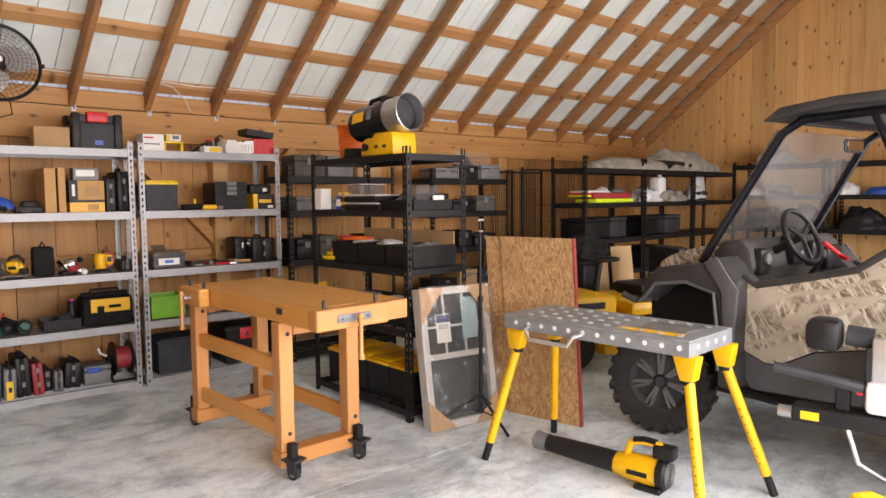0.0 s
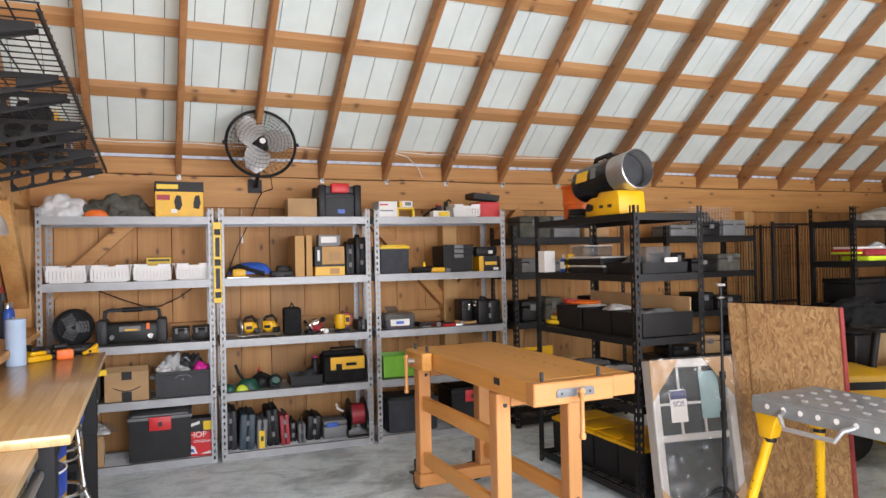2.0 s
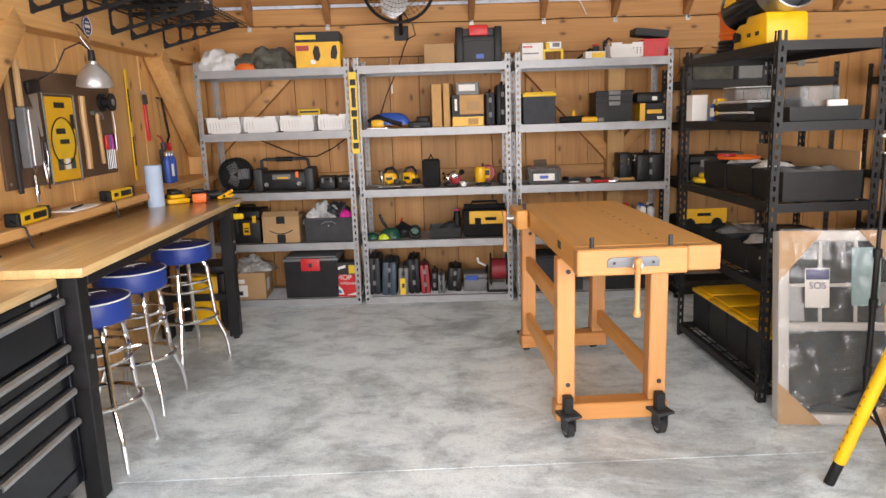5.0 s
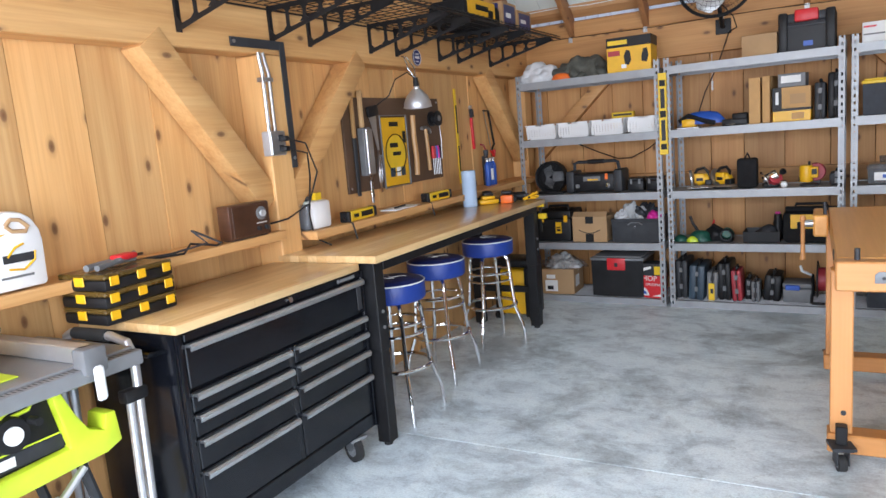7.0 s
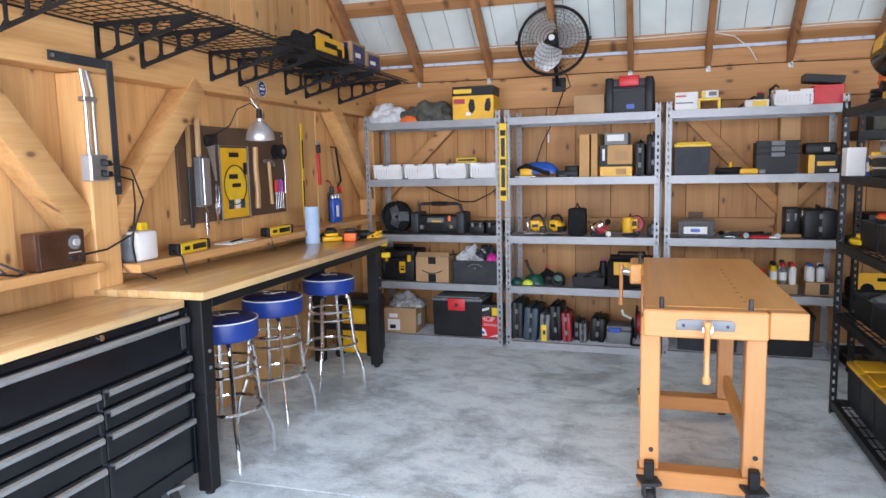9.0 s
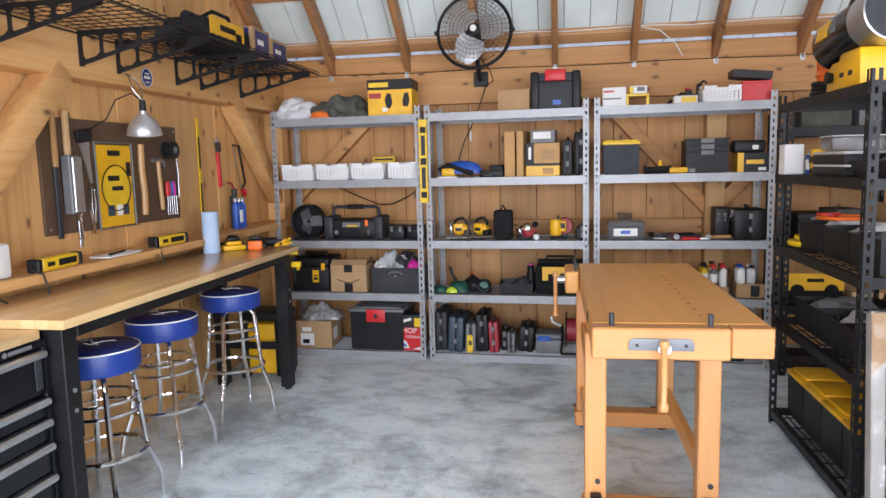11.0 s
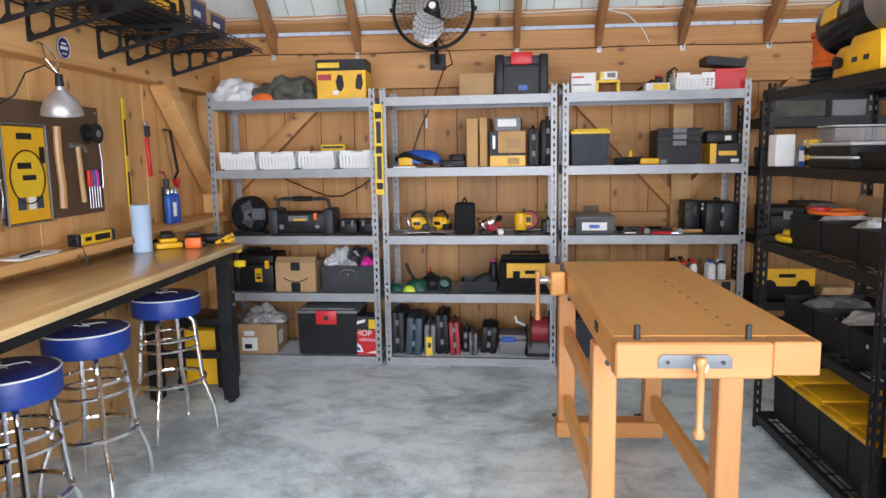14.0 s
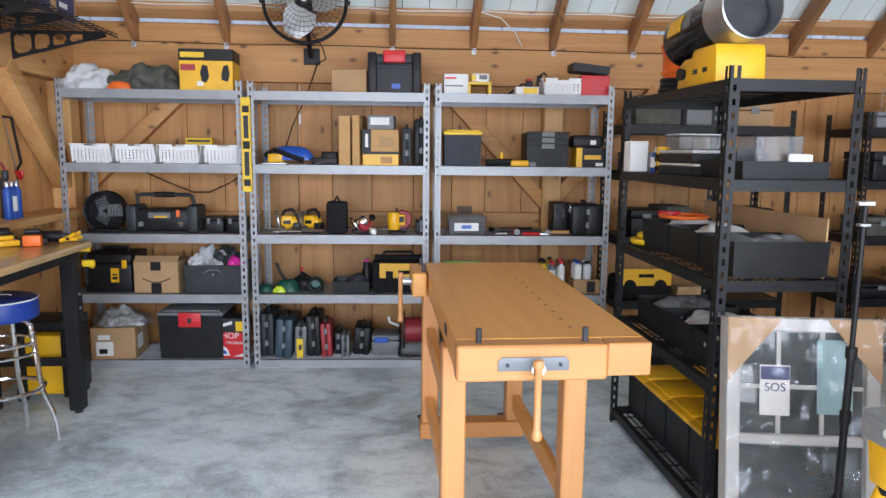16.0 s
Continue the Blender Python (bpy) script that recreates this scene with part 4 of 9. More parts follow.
def tote(m, w, d, h, body, lid, label, latch=None, ribs=True, name="storage_tote"):
    t = thing(name, m, label, "storage tote")
    bm = B()
    taper(bm, w * 0.86, d * 0.86, w * 0.96, d * 0.96, 0, h - 0.035, 0.006)
    part("tub", bm, body, t)
    if ribs:
        bm = B()
        for k in (-0.34, -0.24, 0.24, 0.34):
            box(bm, k * w - 0.008, k * w + 0.008, -d * 0.47, -d * 0.432, 0.03, h - 0.06, 0.003)
        tagged(part("rib", bm, body, t), kind="stuff")
    bm = B()
    box(bm, -w / 2, w / 2, -d / 2, d / 2, h - 0.036, h - 0.012, 0.006, seg=2)
    box(bm, -w * 0.44, w * 0.44, -d * 0.43, d * 0.43, h - 0.013, h, 0.005, seg=2)
    l = part("lid", bm, lid, t)
    if latch:
        boxpart("latch", (-w * 0.17, w * 0.17, -d / 2 - 0.012, -d / 2 - 0.0005, h - 0.115, h - 0.012), latch, t, 0.005, "red latch", seg=2)
        boxpart("latch_recess", (-w * 0.03, w * 0.03, -d / 2 - 0.014, -d / 2 - 0.0125, h - 0.085, h - 0.05), DARKGREY, t, 0.001)
    return t


def hard_case(m, w, d, h, mat, label, lean=0.0, name="tool_case"):
    """A moulded case that stands on edge."""
    t = thing(name, m @ pose(0, 0, 0, 0, lean, 0), label, "tool case")
    bm = B()
    box(bm, -w / 2, -0.002, 0, d, 0, h - 0.025, min(0.016, w / 5), seg=2)
    part("half_shell", bm, mat, t)
    bm = B()
    box(bm, 0.002, w / 2, 0, d, 0, h - 0.025, min(0.016, w / 5), seg=2)
    part("half_shell", bm, mat, t)
    boxpart("seam", (-0.003, 0.003, 0.006, d - 0.006, 0.006, h - 0.03), BLKPLASTIC, t, 0)
    bm = B()
    tube(bm, [(0, d * 0.3, h - 0.03), (0, d * 0.32, h - 0.006), (0, d * 0.68, h - 0.006), (0, d * 0.7, h - 0.03)], 0.009)
    part("handle", bm, BLKPLASTIC, t)
    for z in (0.3, 0.7):
        boxpart("latch", (-0.012, 0.012, -0.006, 0.0, h * z - 0.02, h * z + 0.02), MIDGREY if mat != MIDGREY else DARKGREY, t, 0.002)
    return t


def circular_saw(m, body=YELLOW, label="yellow cordless circular saw on a grey shelf"):
    spec = [
        ("motor_housing", body, "lathe", [(0, -0.05), (0.03, -0.05), (0.037, -0.04), (0.038, 0.03), (0.03, 0.045), (0, 0.047)], (0.02, 0.02, 0.075), 0, 70),
        ("grip", body, "box", -0.045, 0.035, -0.02, 0.03, 0.05, 0.125, 0.014),
        ("handle_loop", BLKPLASTIC, "tube", [(-0.04, 0.01, 0.12), (-0.02, 0.015, 0.155), (0.03, 0.02, 0.165), (0.06, 0.02, 0.13), (0.05, 0.02, 0.1)], 0.012),
        ("battery", BLKPLASTIC, "box", 0.035, 0.085, -0.02, 0.05, 0.03, 0.075, 0.006),
        ("blade_guard", STEEL, "lathe", [(0, -0.012), (0.062, -0.012), (0.068, -0.004), (0.068, 0.006), (0.05, 0.012), (0, 0.012)], (-0.065, 0.03, 0.085), 0, 82),
        ("base_plate", ALU, "box", -0.1, 0.09, -0.045, 0.07, 0.012, 0.017, 0.002),
        ("foot", BLKPLASTIC, "box", -0.06, 0.06, -0.03, 0.05, 0.0, 0.013, 0.003),
        ("label_plate", BLKPLASTIC, "box", -0.03, 0.02, -0.0225, -0.0195, 0.065, 0.09, 0.001),
    ]
    return combo("circular_saw", m, label, "circular saw", spec)


def bottle(m, r, h, body, cap, label, name="bottle", band=None):
    t = thing(name, m, label, "bottle" if name == "bottle" else "spray can")
    bm = B()
    lathe(bm, [(0, 0), (r * 0.94, 0), (r, 0.006), (r, h * 0.72), (r * 0.86, h * 0.78), (r * 0.5, h * 0.83), (r * 0.48, h * 0.86), (0, h * 0.86)], 20)
    part("body", bm, body, t)
    bm = B()
    lathe(bm, [(0, h * 0.862), (r * 0.62, h * 0.862), (r * 0.62, h * 0.98), (r * 0.5, h), (0, h)], 16)
    part("cap", bm, cap, t)
    if band:
        bm = B()
        lathe(bm, [(r * 1.012, h * 0.2), (r * 1.012, h * 0.6)], 20)
        part("paper_band", bm, band, t)
    return t


# ---------------------------------------------------------------- things on the grey shelving, top tier
combo("cloth_bundle", on(-1.08, 0.16, 4), "crumpled pale grey cloth bundle on the top shelf", "cloth", [("cloth", LINEN, "heap", 0, 0, 0, 0.15, 0.13, 0.15, 3, 0.32, 5, 3.6, 1.2)])
combo("soft_tool_bag", on(-0.72, 0.2, 4), "slumped dark canvas tool bag with orange trim", "bag",
      [("bag", CLOTHDARK, "heap", 0, 0, 0, 0.21, 0.15, 0.15, 5, 0.4, 5, 3.8, 1.2), ("orange_trim", ORANGE, "heap", -0.12, -0.13, 0, 0.09, 0.03, 0.05, 6, 0.3, 3)])
YB = carton("tool_carton", on(-0.265, 0.05, 4, 3), 0.35, 0.24, 0.27, YELLOW, "yellow and black power tool carton on the top shelf", [
    ("top_band", BLKPLASTIC, "box", -0.177, 0.177, -0.002, 0.242, 0.195, 0.272, 0.002),
    ("lettering_bar", BRIGHTYELLOW, "box", -0.165, -0.01, -0.004, -0.0025, 0.215, 0.25, 0.0),
    ("printed_tool", BLKPLASTIC, "prism", [(-0.03, 0.06), (0.0, 0.05), (0.02, 0.09), (0.01, 0.16), (-0.02, 0.17), (-0.04, 0.12)], -0.0015, -0.0002, "y"),
    ("printed_tool", BLKPLASTIC, "prism", [(0.1, 0.07), (0.14, 0.06), (0.155, 0.11), (0.145, 0.17), (0.115, 0.165), (0.1, 0.11)], -0.0015, -0.0002, "y"),
    ("barcode", PAPER, "box", -0.06, -0.02, -0.0015, -0.0002, 0.03, 0.06, 0.0),
    ("fine_print", MAROON, "box", -0.165, -0.07, -0.0015, -0.0002, 0.13, 0.17, 0.0)], tape=False)
carton("cardboard_box", on(0.685, 0.08, 4, -2), 0.24, 0.22, 0.155, CARD, "plain brown cardboard box on the top shelf")
t = tote(on(0.995, 0.2, 4), 0.35, 0.3, 0.2, BLKPLASTIC, DARKGREY, "black tool bin with a red carry handle", None, False, "tool_bin")
for x in (-0.15, 0.15):
    boxpart("corner_pillar", (x - 0.03, x + 0.03, -0.165, -0.11, 0.0, 0.27), BLKPLASTIC, t, 0.012, seg=2)
    boxpart("corner_pillar", (x - 0.03, x + 0.03, 0.11, 0.165, 0.0, 0.27), BLKPLASTIC, t, 0.012, seg=2)
boxpart("upper_lid", (-0.16, 0.16, -0.13, 0.13, 0.2, 0.262), DARKGREY, t, 0.012, seg=2)
boxpart("handle", (-0.075, 0.075, -0.172, -0.105, 0.2, 0.282), RED, t, 0.012, "red carry handle", seg=2)
boxpart("sticker", (-0.02, 0.04, -0.1435, -0.1415, 0.03, 0.065), BLUE, t, 0.001)
carton("white_carton", on(1.415, 0.06, 4), 0.165, 0.2, 0.135, PAPER, "white cardboard carton with red print", [("print_bar", RED, "box", -0.075, 0.0, -0.0015, -0.0002, 0.1, 0.112, 0), ("print_bar", MIDGREY, "box", -0.075, 0.05, -0.0015, -0.0002, 0.05, 0.06, 0)], tape=False)
combo("yellow_stand", on(1.577, 0.07, 4), "small bright yellow plastic stand", "stand", [
    ("top", BRIGHTYELLOW, "box", -0.082, 0.082, 0, 0.1, 0.066, 0.085, 0.003), ("side", BRIGHTYELLOW, "box", -0.082, -0.06, 0, 0.1, 0, 0.066, 0.003), ("side", BRIGHTYELLOW, "box", 0.06, 0.082, 0, 0.1, 0, 0.066, 0.003)])
combo("handheld_gauge", ROW @ pose(1.583, 0.1, TIERS[4] + 0.0865), "small white and yellow gauge on the yellow stand", "gauge", [
    ("body", WHITE, "box", -0.06, 0.06, -0.025, 0.03, 0, 0.055, 0.006), ("grip", BRIGHTYELLOW, "box", -0.064, -0.03, -0.028, 0.033, 0.004, 0.05, 0.006), ("dial", MIDGREY, "box", -0.01, 0.045, -0.0275, -0.0255, 0.015, 0.045, 0.001)])
carton("small_carton", on(1.905, 0.05, 4), 0.16, 0.1, 0.055, PAPER, "small white and yellow carton", [("print_panel", BRIGHTYELLOW, "box", -0.03, 0.07, -0.0015, -0.0002, 0.008, 0.047, 0)], tape=False)
combo("clamp_tool", on(1.95, 0.24, 4), "dark clamp tools behind a small carton", "clamp", [
    ("bar", BLKPLASTIC, "tube", [(-0.16, 0, 0.01), (-0.05, 0, 0.09), (-0.02, 0, 0.08)], 0.009), ("jaw", DARKGREY, "box", -0.03, 0.02, -0.02, 0.02, 0, 0.11, 0.008),
    ("jaw", BLKPLASTIC, "box", 0.05, 0.085, -0.02, 0.02, 0, 0.15, 0.01), ("spout", BLKPLASTIC, "tube", [(0.06, 0, 0.14), (0.1, 0, 0.17), (0.12, 0, 0.15)], 0.008), ("pad", RED, "box", -0.03, 0.01, -0.022, 0.022, 0.112, 0.125, 0.003)])
basket(on(2.147, 0.19, 4), 0.25, 0.28, 0.115)
carton("red_box", on(2.373, 0.05, 4, 2), 0.195, 0.22, 0.135, RED, "red plastic box with a black lid tray on it", [("rim", RED, "box", -0.1, 0.1, -0.003, 0.223, 0.12, 0.136, 0.003)], tape=False)
combo("lid_tray", ROW @ pose(2.34, 0.05, TIERS[4] + 0.155, 0, 6, 0), "black plastic tray tilted on top of a red box", "tray", [("tray", BLKPLASTIC, "taper", 0.24, 0.17, 0.26, 0.2, 0, 0.055, 0.005, 0.0, 0, 0.1)])

# second tier from the top
for u in (-1.055, -0.762, -0.469, -0.165):
    basket(on(u, 0.21, 3))
carton("yellow_tin", on(-0.43, 0.375, 3), 0.19, 0.05, 0.18, BRIGHTYELLOW, "flat yellow tin behind the baskets", [("print_bar", DARKGREY, "box", -0.08, 0.08, -0.0015, -0.0002, 0.15, 0.165, 0)], "tin", False)
combo("jigsaw", on(0.25, 0.14, 3), "blue and yellow corded jigsaw lying on a shelf", "jigsaw", [
    ("body", BLUE, "heap", 0.02, 0, 0.03, 0.17, 0.06, 0.1, 9, 0.12, 4), ("base", ALU, "box", -0.17, 0.0, -0.05, 0.05, 0.0, 0.01, 0.002), ("motor", YELLOW, "box", -0.13, -0.02, -0.06, 0.03, 0.011, 0.075, 0.014),
    ("grip", BLKPLASTIC, "tube", [(-0.15, -0.03, 0.06), (-0.08, -0.05, 0.1), (0.05, -0.06, 0.05), (0.12, -0.06, 0.03)], 0.018)])
combo("bit_set", on(0.5, 0.1, 3), "black bit holders lying on a shelf", "drill bits", [("holder", BLKPLASTIC, "box", -0.08, 0.1, -0.03, 0.05, 0, 0.05, 0.008), ("holder", BLKPLASTIC, "box", -0.02, 0.09, 0.06, 0.16, 0, 0.09, 0.012), ("ring", STEEL, "ring", (-0.03, -0.05, 0.012), 0.014, 0.004, "z"), ("ring", STEEL, "ring", (0.0, -0.05, 0.012), 0.014, 0.004, "z")])
carton("kraft_parcel", on(0.653, 0.06, 3, 4), 0.078, 0.26, 0.335, KRAFT, "tall kraft paper parcel on end", tape=False)
carton("kraft_parcel", on(0.73, 0.06, 3, -7), 0.05, 0.26, 0.34, KRAFT, "slim kraft paper parcel on end", tape=False)
carton("tool_carton", on(0.9, 0.05, 3), 0.248, 0.2, 0.092, YELLOW, "yellow power tool carton", [("top_band", BLKPLASTIC, "box", -0.1255, 0.1255, -0.002, 0.202, 0.076, 0.0935, 0.001), ("printed_tool", KRAFT, "box", 0.0, 0.08, -0.0015, -0.0002, 0.015, 0.06, 0)], tape=False)
carton("tool_carton", ROW @ pose(0.9, 0.05, TIERS[3] + 0.0945), 0.248, 0.2, 0.15, KRAFT, "orange and black power tool carton", [("black_side", BLKPLASTIC, "box", -0.1255, -0.065, -0.002, 0.202, -0.0, 0.1505, 0.001), ("printed_tool", CARD, "box", -0.01, 0.09, -0.0015, -0.0002, 0.03, 0.1, 0), ("lettering_bar", PAPER, "box", -0.105, -0.085, -0.0035, -0.0022, 0.03, 0.12, 0)], tape=False)
carton("grey_carton", ROW @ pose(0.9, 0.06, TIERS[3] + 0.246, 0, 0, -4), 0.18, 0.16, 0.095, MIDGREY, "grey carton with a white label", [("label_sheet", PAPER, "box", -0.07, 0.06, -0.0015, -0.0002, 0.03, 0.08, 0)], tape=False)
hard_case(on(1.079, 0.08, 3), 0.07, 0.3, 0.285, DARKGREY, "dark grey tool case standing on end")
hard_case(on(1.178, 0.08, 3), 0.1, 0.32, 0.345, BLKPLASTIC, "tall black tool case standing on end")
tote(on(1.466, 0.2, 3), 0.266, 0.3, 0.25, SMOKED, BRIGHTYELLOW, "smoky grey tote with a yellow lid")
carton("blue_pouch", ROW @ pose(1.466, 0.1, TIERS[3] + 0.008), 0.19, 0.18, 0.08, BLUE, "blue pouch inside a clear tote", (), "pouch", False)
combo("cordless_driver", on(1.8, 0.08, 3), "yellow and black cordless driver lying down", "driver", [
    ("body", BLKPLASTIC, "tube", [(-0.17, 0, 0.025), (-0.05, 0, 0.03), (0.02, 0, 0.032)], 0.024), ("trigger_body", YELLOW, "box", 0.0, 0.13, -0.03, 0.03, 0.001, 0.045, 0.014), ("tip", YELLOW, "lathe", [(0, 0), (0.016, 0), (0.012, 0.04), (0, 0.045)], (-0.06, 0, 0.055)), ("battery", MIDGREY, "box", 0.131, 0.18, -0.03, 0.03, 0, 0.035, 0.006)])
for k in range(3):
    combo("nested_bin", ROW @ pose(2.056, 0.2, TIERS[3] + 0.001 + 0.042 * k), "black plastic bin nested in a stack", "bin", [("tub", BLKPLASTIC, "taper", 0.24, 0.24, 0.285, 0.29, 0, 0.15, 0.005), ("rim", BLKPLASTIC, "box", -0.15, 0.15, -0.155, -0.145, 0.143, 0.158, 0.003), ("latch", MIDGREY, "box", -0.045, 0.045, -0.163, -0.1555, 0.125, 0.158, 0.003)], "stack of black bins")
t = carton("tool_carton", on(2.36, 0.05, 3, -3), 0.2, 0.2, 0.135, BLKPLASTIC, "black power tool carton with yellow lettering", [("yellow_side", YELLOW, "box", -0.1012, -0.06, -0.001, 0.201, 0.0, 0.1355, 0.001), ("lettering_bar", YELLOW, "box", -0.045, 0.07, -0.0015, -0.0002, 0.055, 0.085, 0), ("label_sheet", PAPER, "box", 0.035, 0.085, -0.0015, -0.0002, 0.01, 0.032, 0)], tape=False)
combo("headset_case", ROW @ pose(2.345, 0.06, TIERS[3] + 0.137), "black moulded case on a carton", "case", [("body", BLKPLASTIC, "box", -0.11, 0.1, 0, 0.17, 0, 0.085, 0.02), ("label_sheet", PAPER, "box", 0.01, 0.05, -0.0015, -0.0001, 0.02, 0.05, 0)])

# middle tier
ft = thing("desk_fan", on(-1.02, 0.16, 2), "round black desk fan on a shelf", "fan")
bm = B()
for r in (0.135, 0.115, 0.095, 0.075, 0.055):
    sh_ring(bm, (0, -0.05 + 0.0, 0.145), r, 0.0022)
for k in range(20):
    a = k * math.tau / 20
    tube(bm, [(0.03 * math.cos(a), -0.058, 0.145 + 0.03 * math.sin(a)), (0.135 * math.cos(a), -0.045, 0.145 + 0.135 * math.sin(a))], 0.0016, 5)
part("grille", bm, BLKPLASTIC, ft)
bm = B()
lathe(bm, [(0.13, -0.045), (0.14, -0.05), (0.14, 0.03), (0.12, 0.05), (0.0, 0.055)], 32, pose(0, 0, 0.145, -90))
part("housing", bm, BLKPLASTIC, ft)
bm = B()
for k in range(3):
    m = Matrix.Translation((0, -0.02, 0.145)) @ Matrix.Rotation(k * math.tau / 3, 4, "Y") @ Matrix.Rotation(radians(25), 4, "Z")
    box(bm, 0.015, 0.11, -0.002, 0.002, -0.04, 0.045, 0.001, m)
part("blade", bm, MIDGREY, ft)
boxpart("stand", (-0.12, 0.12, -0.06, 0.06, 0, 0.02), BLKPLASTIC, ft, 0.008, seg=2)
combo("jobsite_radio", on(-0.62, 0.1, 2), "rugged black jobsite radio with a roll bar handle", "radio", [
    ("body", BLKPLASTIC, "box", -0.235, 0.235, 0, 0.2, 0.01, 0.165, 0.025), ("corner_bumper", DARKGREY, "box", -0.248, -0.17, -0.012, 0.212, 0.0, 0.19, 0.02), ("corner_bumper", DARKGREY, "box", 0.17, 0.248, -0.012, 0.212, 0.0, 0.19, 0.02),
    ("roll_bar", DARKGREY, "tube", [(-0.2, 0.1, 0.17), (-0.19, 0.08, 0.25), (-0.16, 0.08, 0.26), (0.16, 0.08, 0.26), (0.19, 0.08, 0.25), (0.2, 0.1, 0.17)], 0.014), ("grip", BLKPLASTIC, "cyl", (-0.07, 0.08, 0.26), (0.07, 0.08, 0.26), 0.019),
    ("display", MIDGREY, "box", -0.09, 0.06, -0.006, -0.0005, 0.1, 0.14, 0.002), ("lettering_bar", YELLOW, "box", -0.05, 0.04, -0.0085, -0.0065, 0.105, 0.118, 0.0), ("knob", CHROME, "cyl", (0.13, -0.018, 0.06), (0.13, 0.0, 0.06), 0.02), ("knob", MIDGREY, "cyl", (-0.14, -0.016, 0.06), (-0.14, 0.0, 0.06), 0.018), ("orange_tab", ORANGE, "box", 0.1, 0.125, -0.0062, -0.0005, 0.11, 0.16, 0.002)])
for x in (-0.27, -0.12):
    combo("accessory_case", on(x, 0.12, 2), "small black latch-top accessory case", "case", [("body", BLKPLASTIC, "box", -0.065, 0.065, 0, 0.14, 0, 0.085, 0.008), ("lid", BLKPLASTIC, "box", -0.067, 0.067, -0.002, 0.142, 0.087, 0.11, 0.006), ("latch", MIDGREY, "box", -0.045, -0.025, -0.006, -0.0022, 0.06, 0.1, 0.002), ("latch", MIDGREY, "box", 0.025, 0.045, -0.006, -0.0022, 0.06, 0.1, 0.002)])
circular_saw(on(0.245, 0.12, 2, 10))
circular_saw(on(0.4, 0.14, 2, -20))
combo("tool_pouch", on(0.59, 0.08, 2), "upright black fabric tool case", "case", [("body", CLOTHBLACK, "box", -0.072, 0.072, 0, 0.11, 0, 0.225, 0.02), ("strap", CLOTHBLACK, "tube", [(-0.02, 0.05, 0.22), (0, 0.05, 0.262), (0.02, 0.05, 0.22)], 0.008)])
combo("trim_router", on(0.76, 0.12, 2, 15), "chrome and red compact router on its side", "router", [
    ("motor", CHROME, "lathe", [(0, -0.06), (0.035, -0.06), (0.042, -0.05), (0.042, 0.03), (0.034, 0.05), (0, 0.06)], (0, 0.0, 0.075), 20, 60), ("collar", MAROON, "lathe", [(0, -0.02), (0.046, -0.02), (0.046, 0.02), (0, 0.02)], (0.02, -0.02, 0.062), 60, 20), ("base", CHROME, "lathe", [(0.01, 0), (0.06, 0), (0.062, 0.008), (0.055, 0.014), (0.01, 0.014)], (-0.055, -0.02, 0.062), 0, 60), ("knob", BLKPLASTIC, "lathe", [(0, 0), (0.015, 0), (0.024, 0.02), (0.02, 0.035), (0, 0.04)], (0.06, -0.03, 0.1), 40, 30), ("collet", CHROME, "cyl", (0.05, -0.05, 0.03), (0.09, -0.07, 0.03), 0.022), ("foot", BLKPLASTIC, "box", -0.06, 0.05, -0.03, 0.05, 0, 0.03, 0.006)])
combo("white_ball", on(0.85, 0.03, 2), "small white foam ball on a shelf edge", "ball", [("ball", WHITE, "lathe", [(0, 0), (0.012, 0.002), (0.022, 0.013), (0.024, 0.023), (0.02, 0.037), (0.01, 0.045), (0, 0.046)])])
combo("plunge_router", on(1.02, 0.13, 2), "yellow plunge router with a round dark base", "router", [
    ("motor", YELLOW, "lathe", [(0, 0.03), (0.042, 0.03), (0.046, 0.04), (0.046, 0.13), (0.04, 0.15), (0, 0.155)], (-0.03, 0, 0)), ("panel", YELLOW, "box", 0.0, 0.05, -0.05, 0.0, 0.06, 0.14, 0.01), ("vent", BLKPLASTIC, "box", 0.008, 0.042, -0.053, -0.0505, 0.085, 0.125, 0.002), ("base", DARKGREY, "lathe", [(0, 0), (0.065, 0), (0.065, 0.012), (0.05, 0.018), (0, 0.018)], (-0.01, 0, 0)), ("wheel", MAROON, "lathe", [(0, -0.03), (0.06, -0.03), (0.066, -0.02), (0.066, 0.02), (0.06, 0.03), (0, 0.03)], (0.03, 0.07, 0.095), 90, 0), ("knob", BLKPLASTIC, "cyl", (-0.08, 0, 0.05), (-0.05, 0, 0.05), 0.018), ("switch", BLKPLASTIC, "cyl", (-0.01, -0.01, 0.15), (-0.01, -0.01, 0.18), 0.008), ("wheel_stand", DARKGREY, "box", 0.0, 0.06, 0.05, 0.09, 0, 0.04, 0.004)])
hard_case(on(1.185, 0.1, 2), 0.09, 0.2, 0.115, DARKGREY, "low dark grey accessory box")
t = tote(on(1.505, 0.2, 2), 0.272, 0.3, 0.14, CLEARPLASTIC, CLEARPLASTIC, "open clear plastic tote with a white label")
boxpart("label_sheet", (-0.09, 0.08, -0.149, -0.1475, 0.03, 0.085), PAPER, t, 0)
boxpart("label_print", (-0.04, 0.03, -0.1505, -0.1492, 0.045, 0.07), BLUE, t, 0)
boxpart("filling", (-0.08, 0.08, -0.09, 0.09, 0.008, 0.07), MAROON, t, 0.01)
combo("tilted_lid", ROW @ pose(1.5, 0.3, TIERS[2] + 0.141, -60), "clear plastic flap tilted up on a tote", "lid", [("flap", CLEARPLASTIC, "box", -0.05, 0.06, 0, 0.006, 0, 0.08, 0.002)])


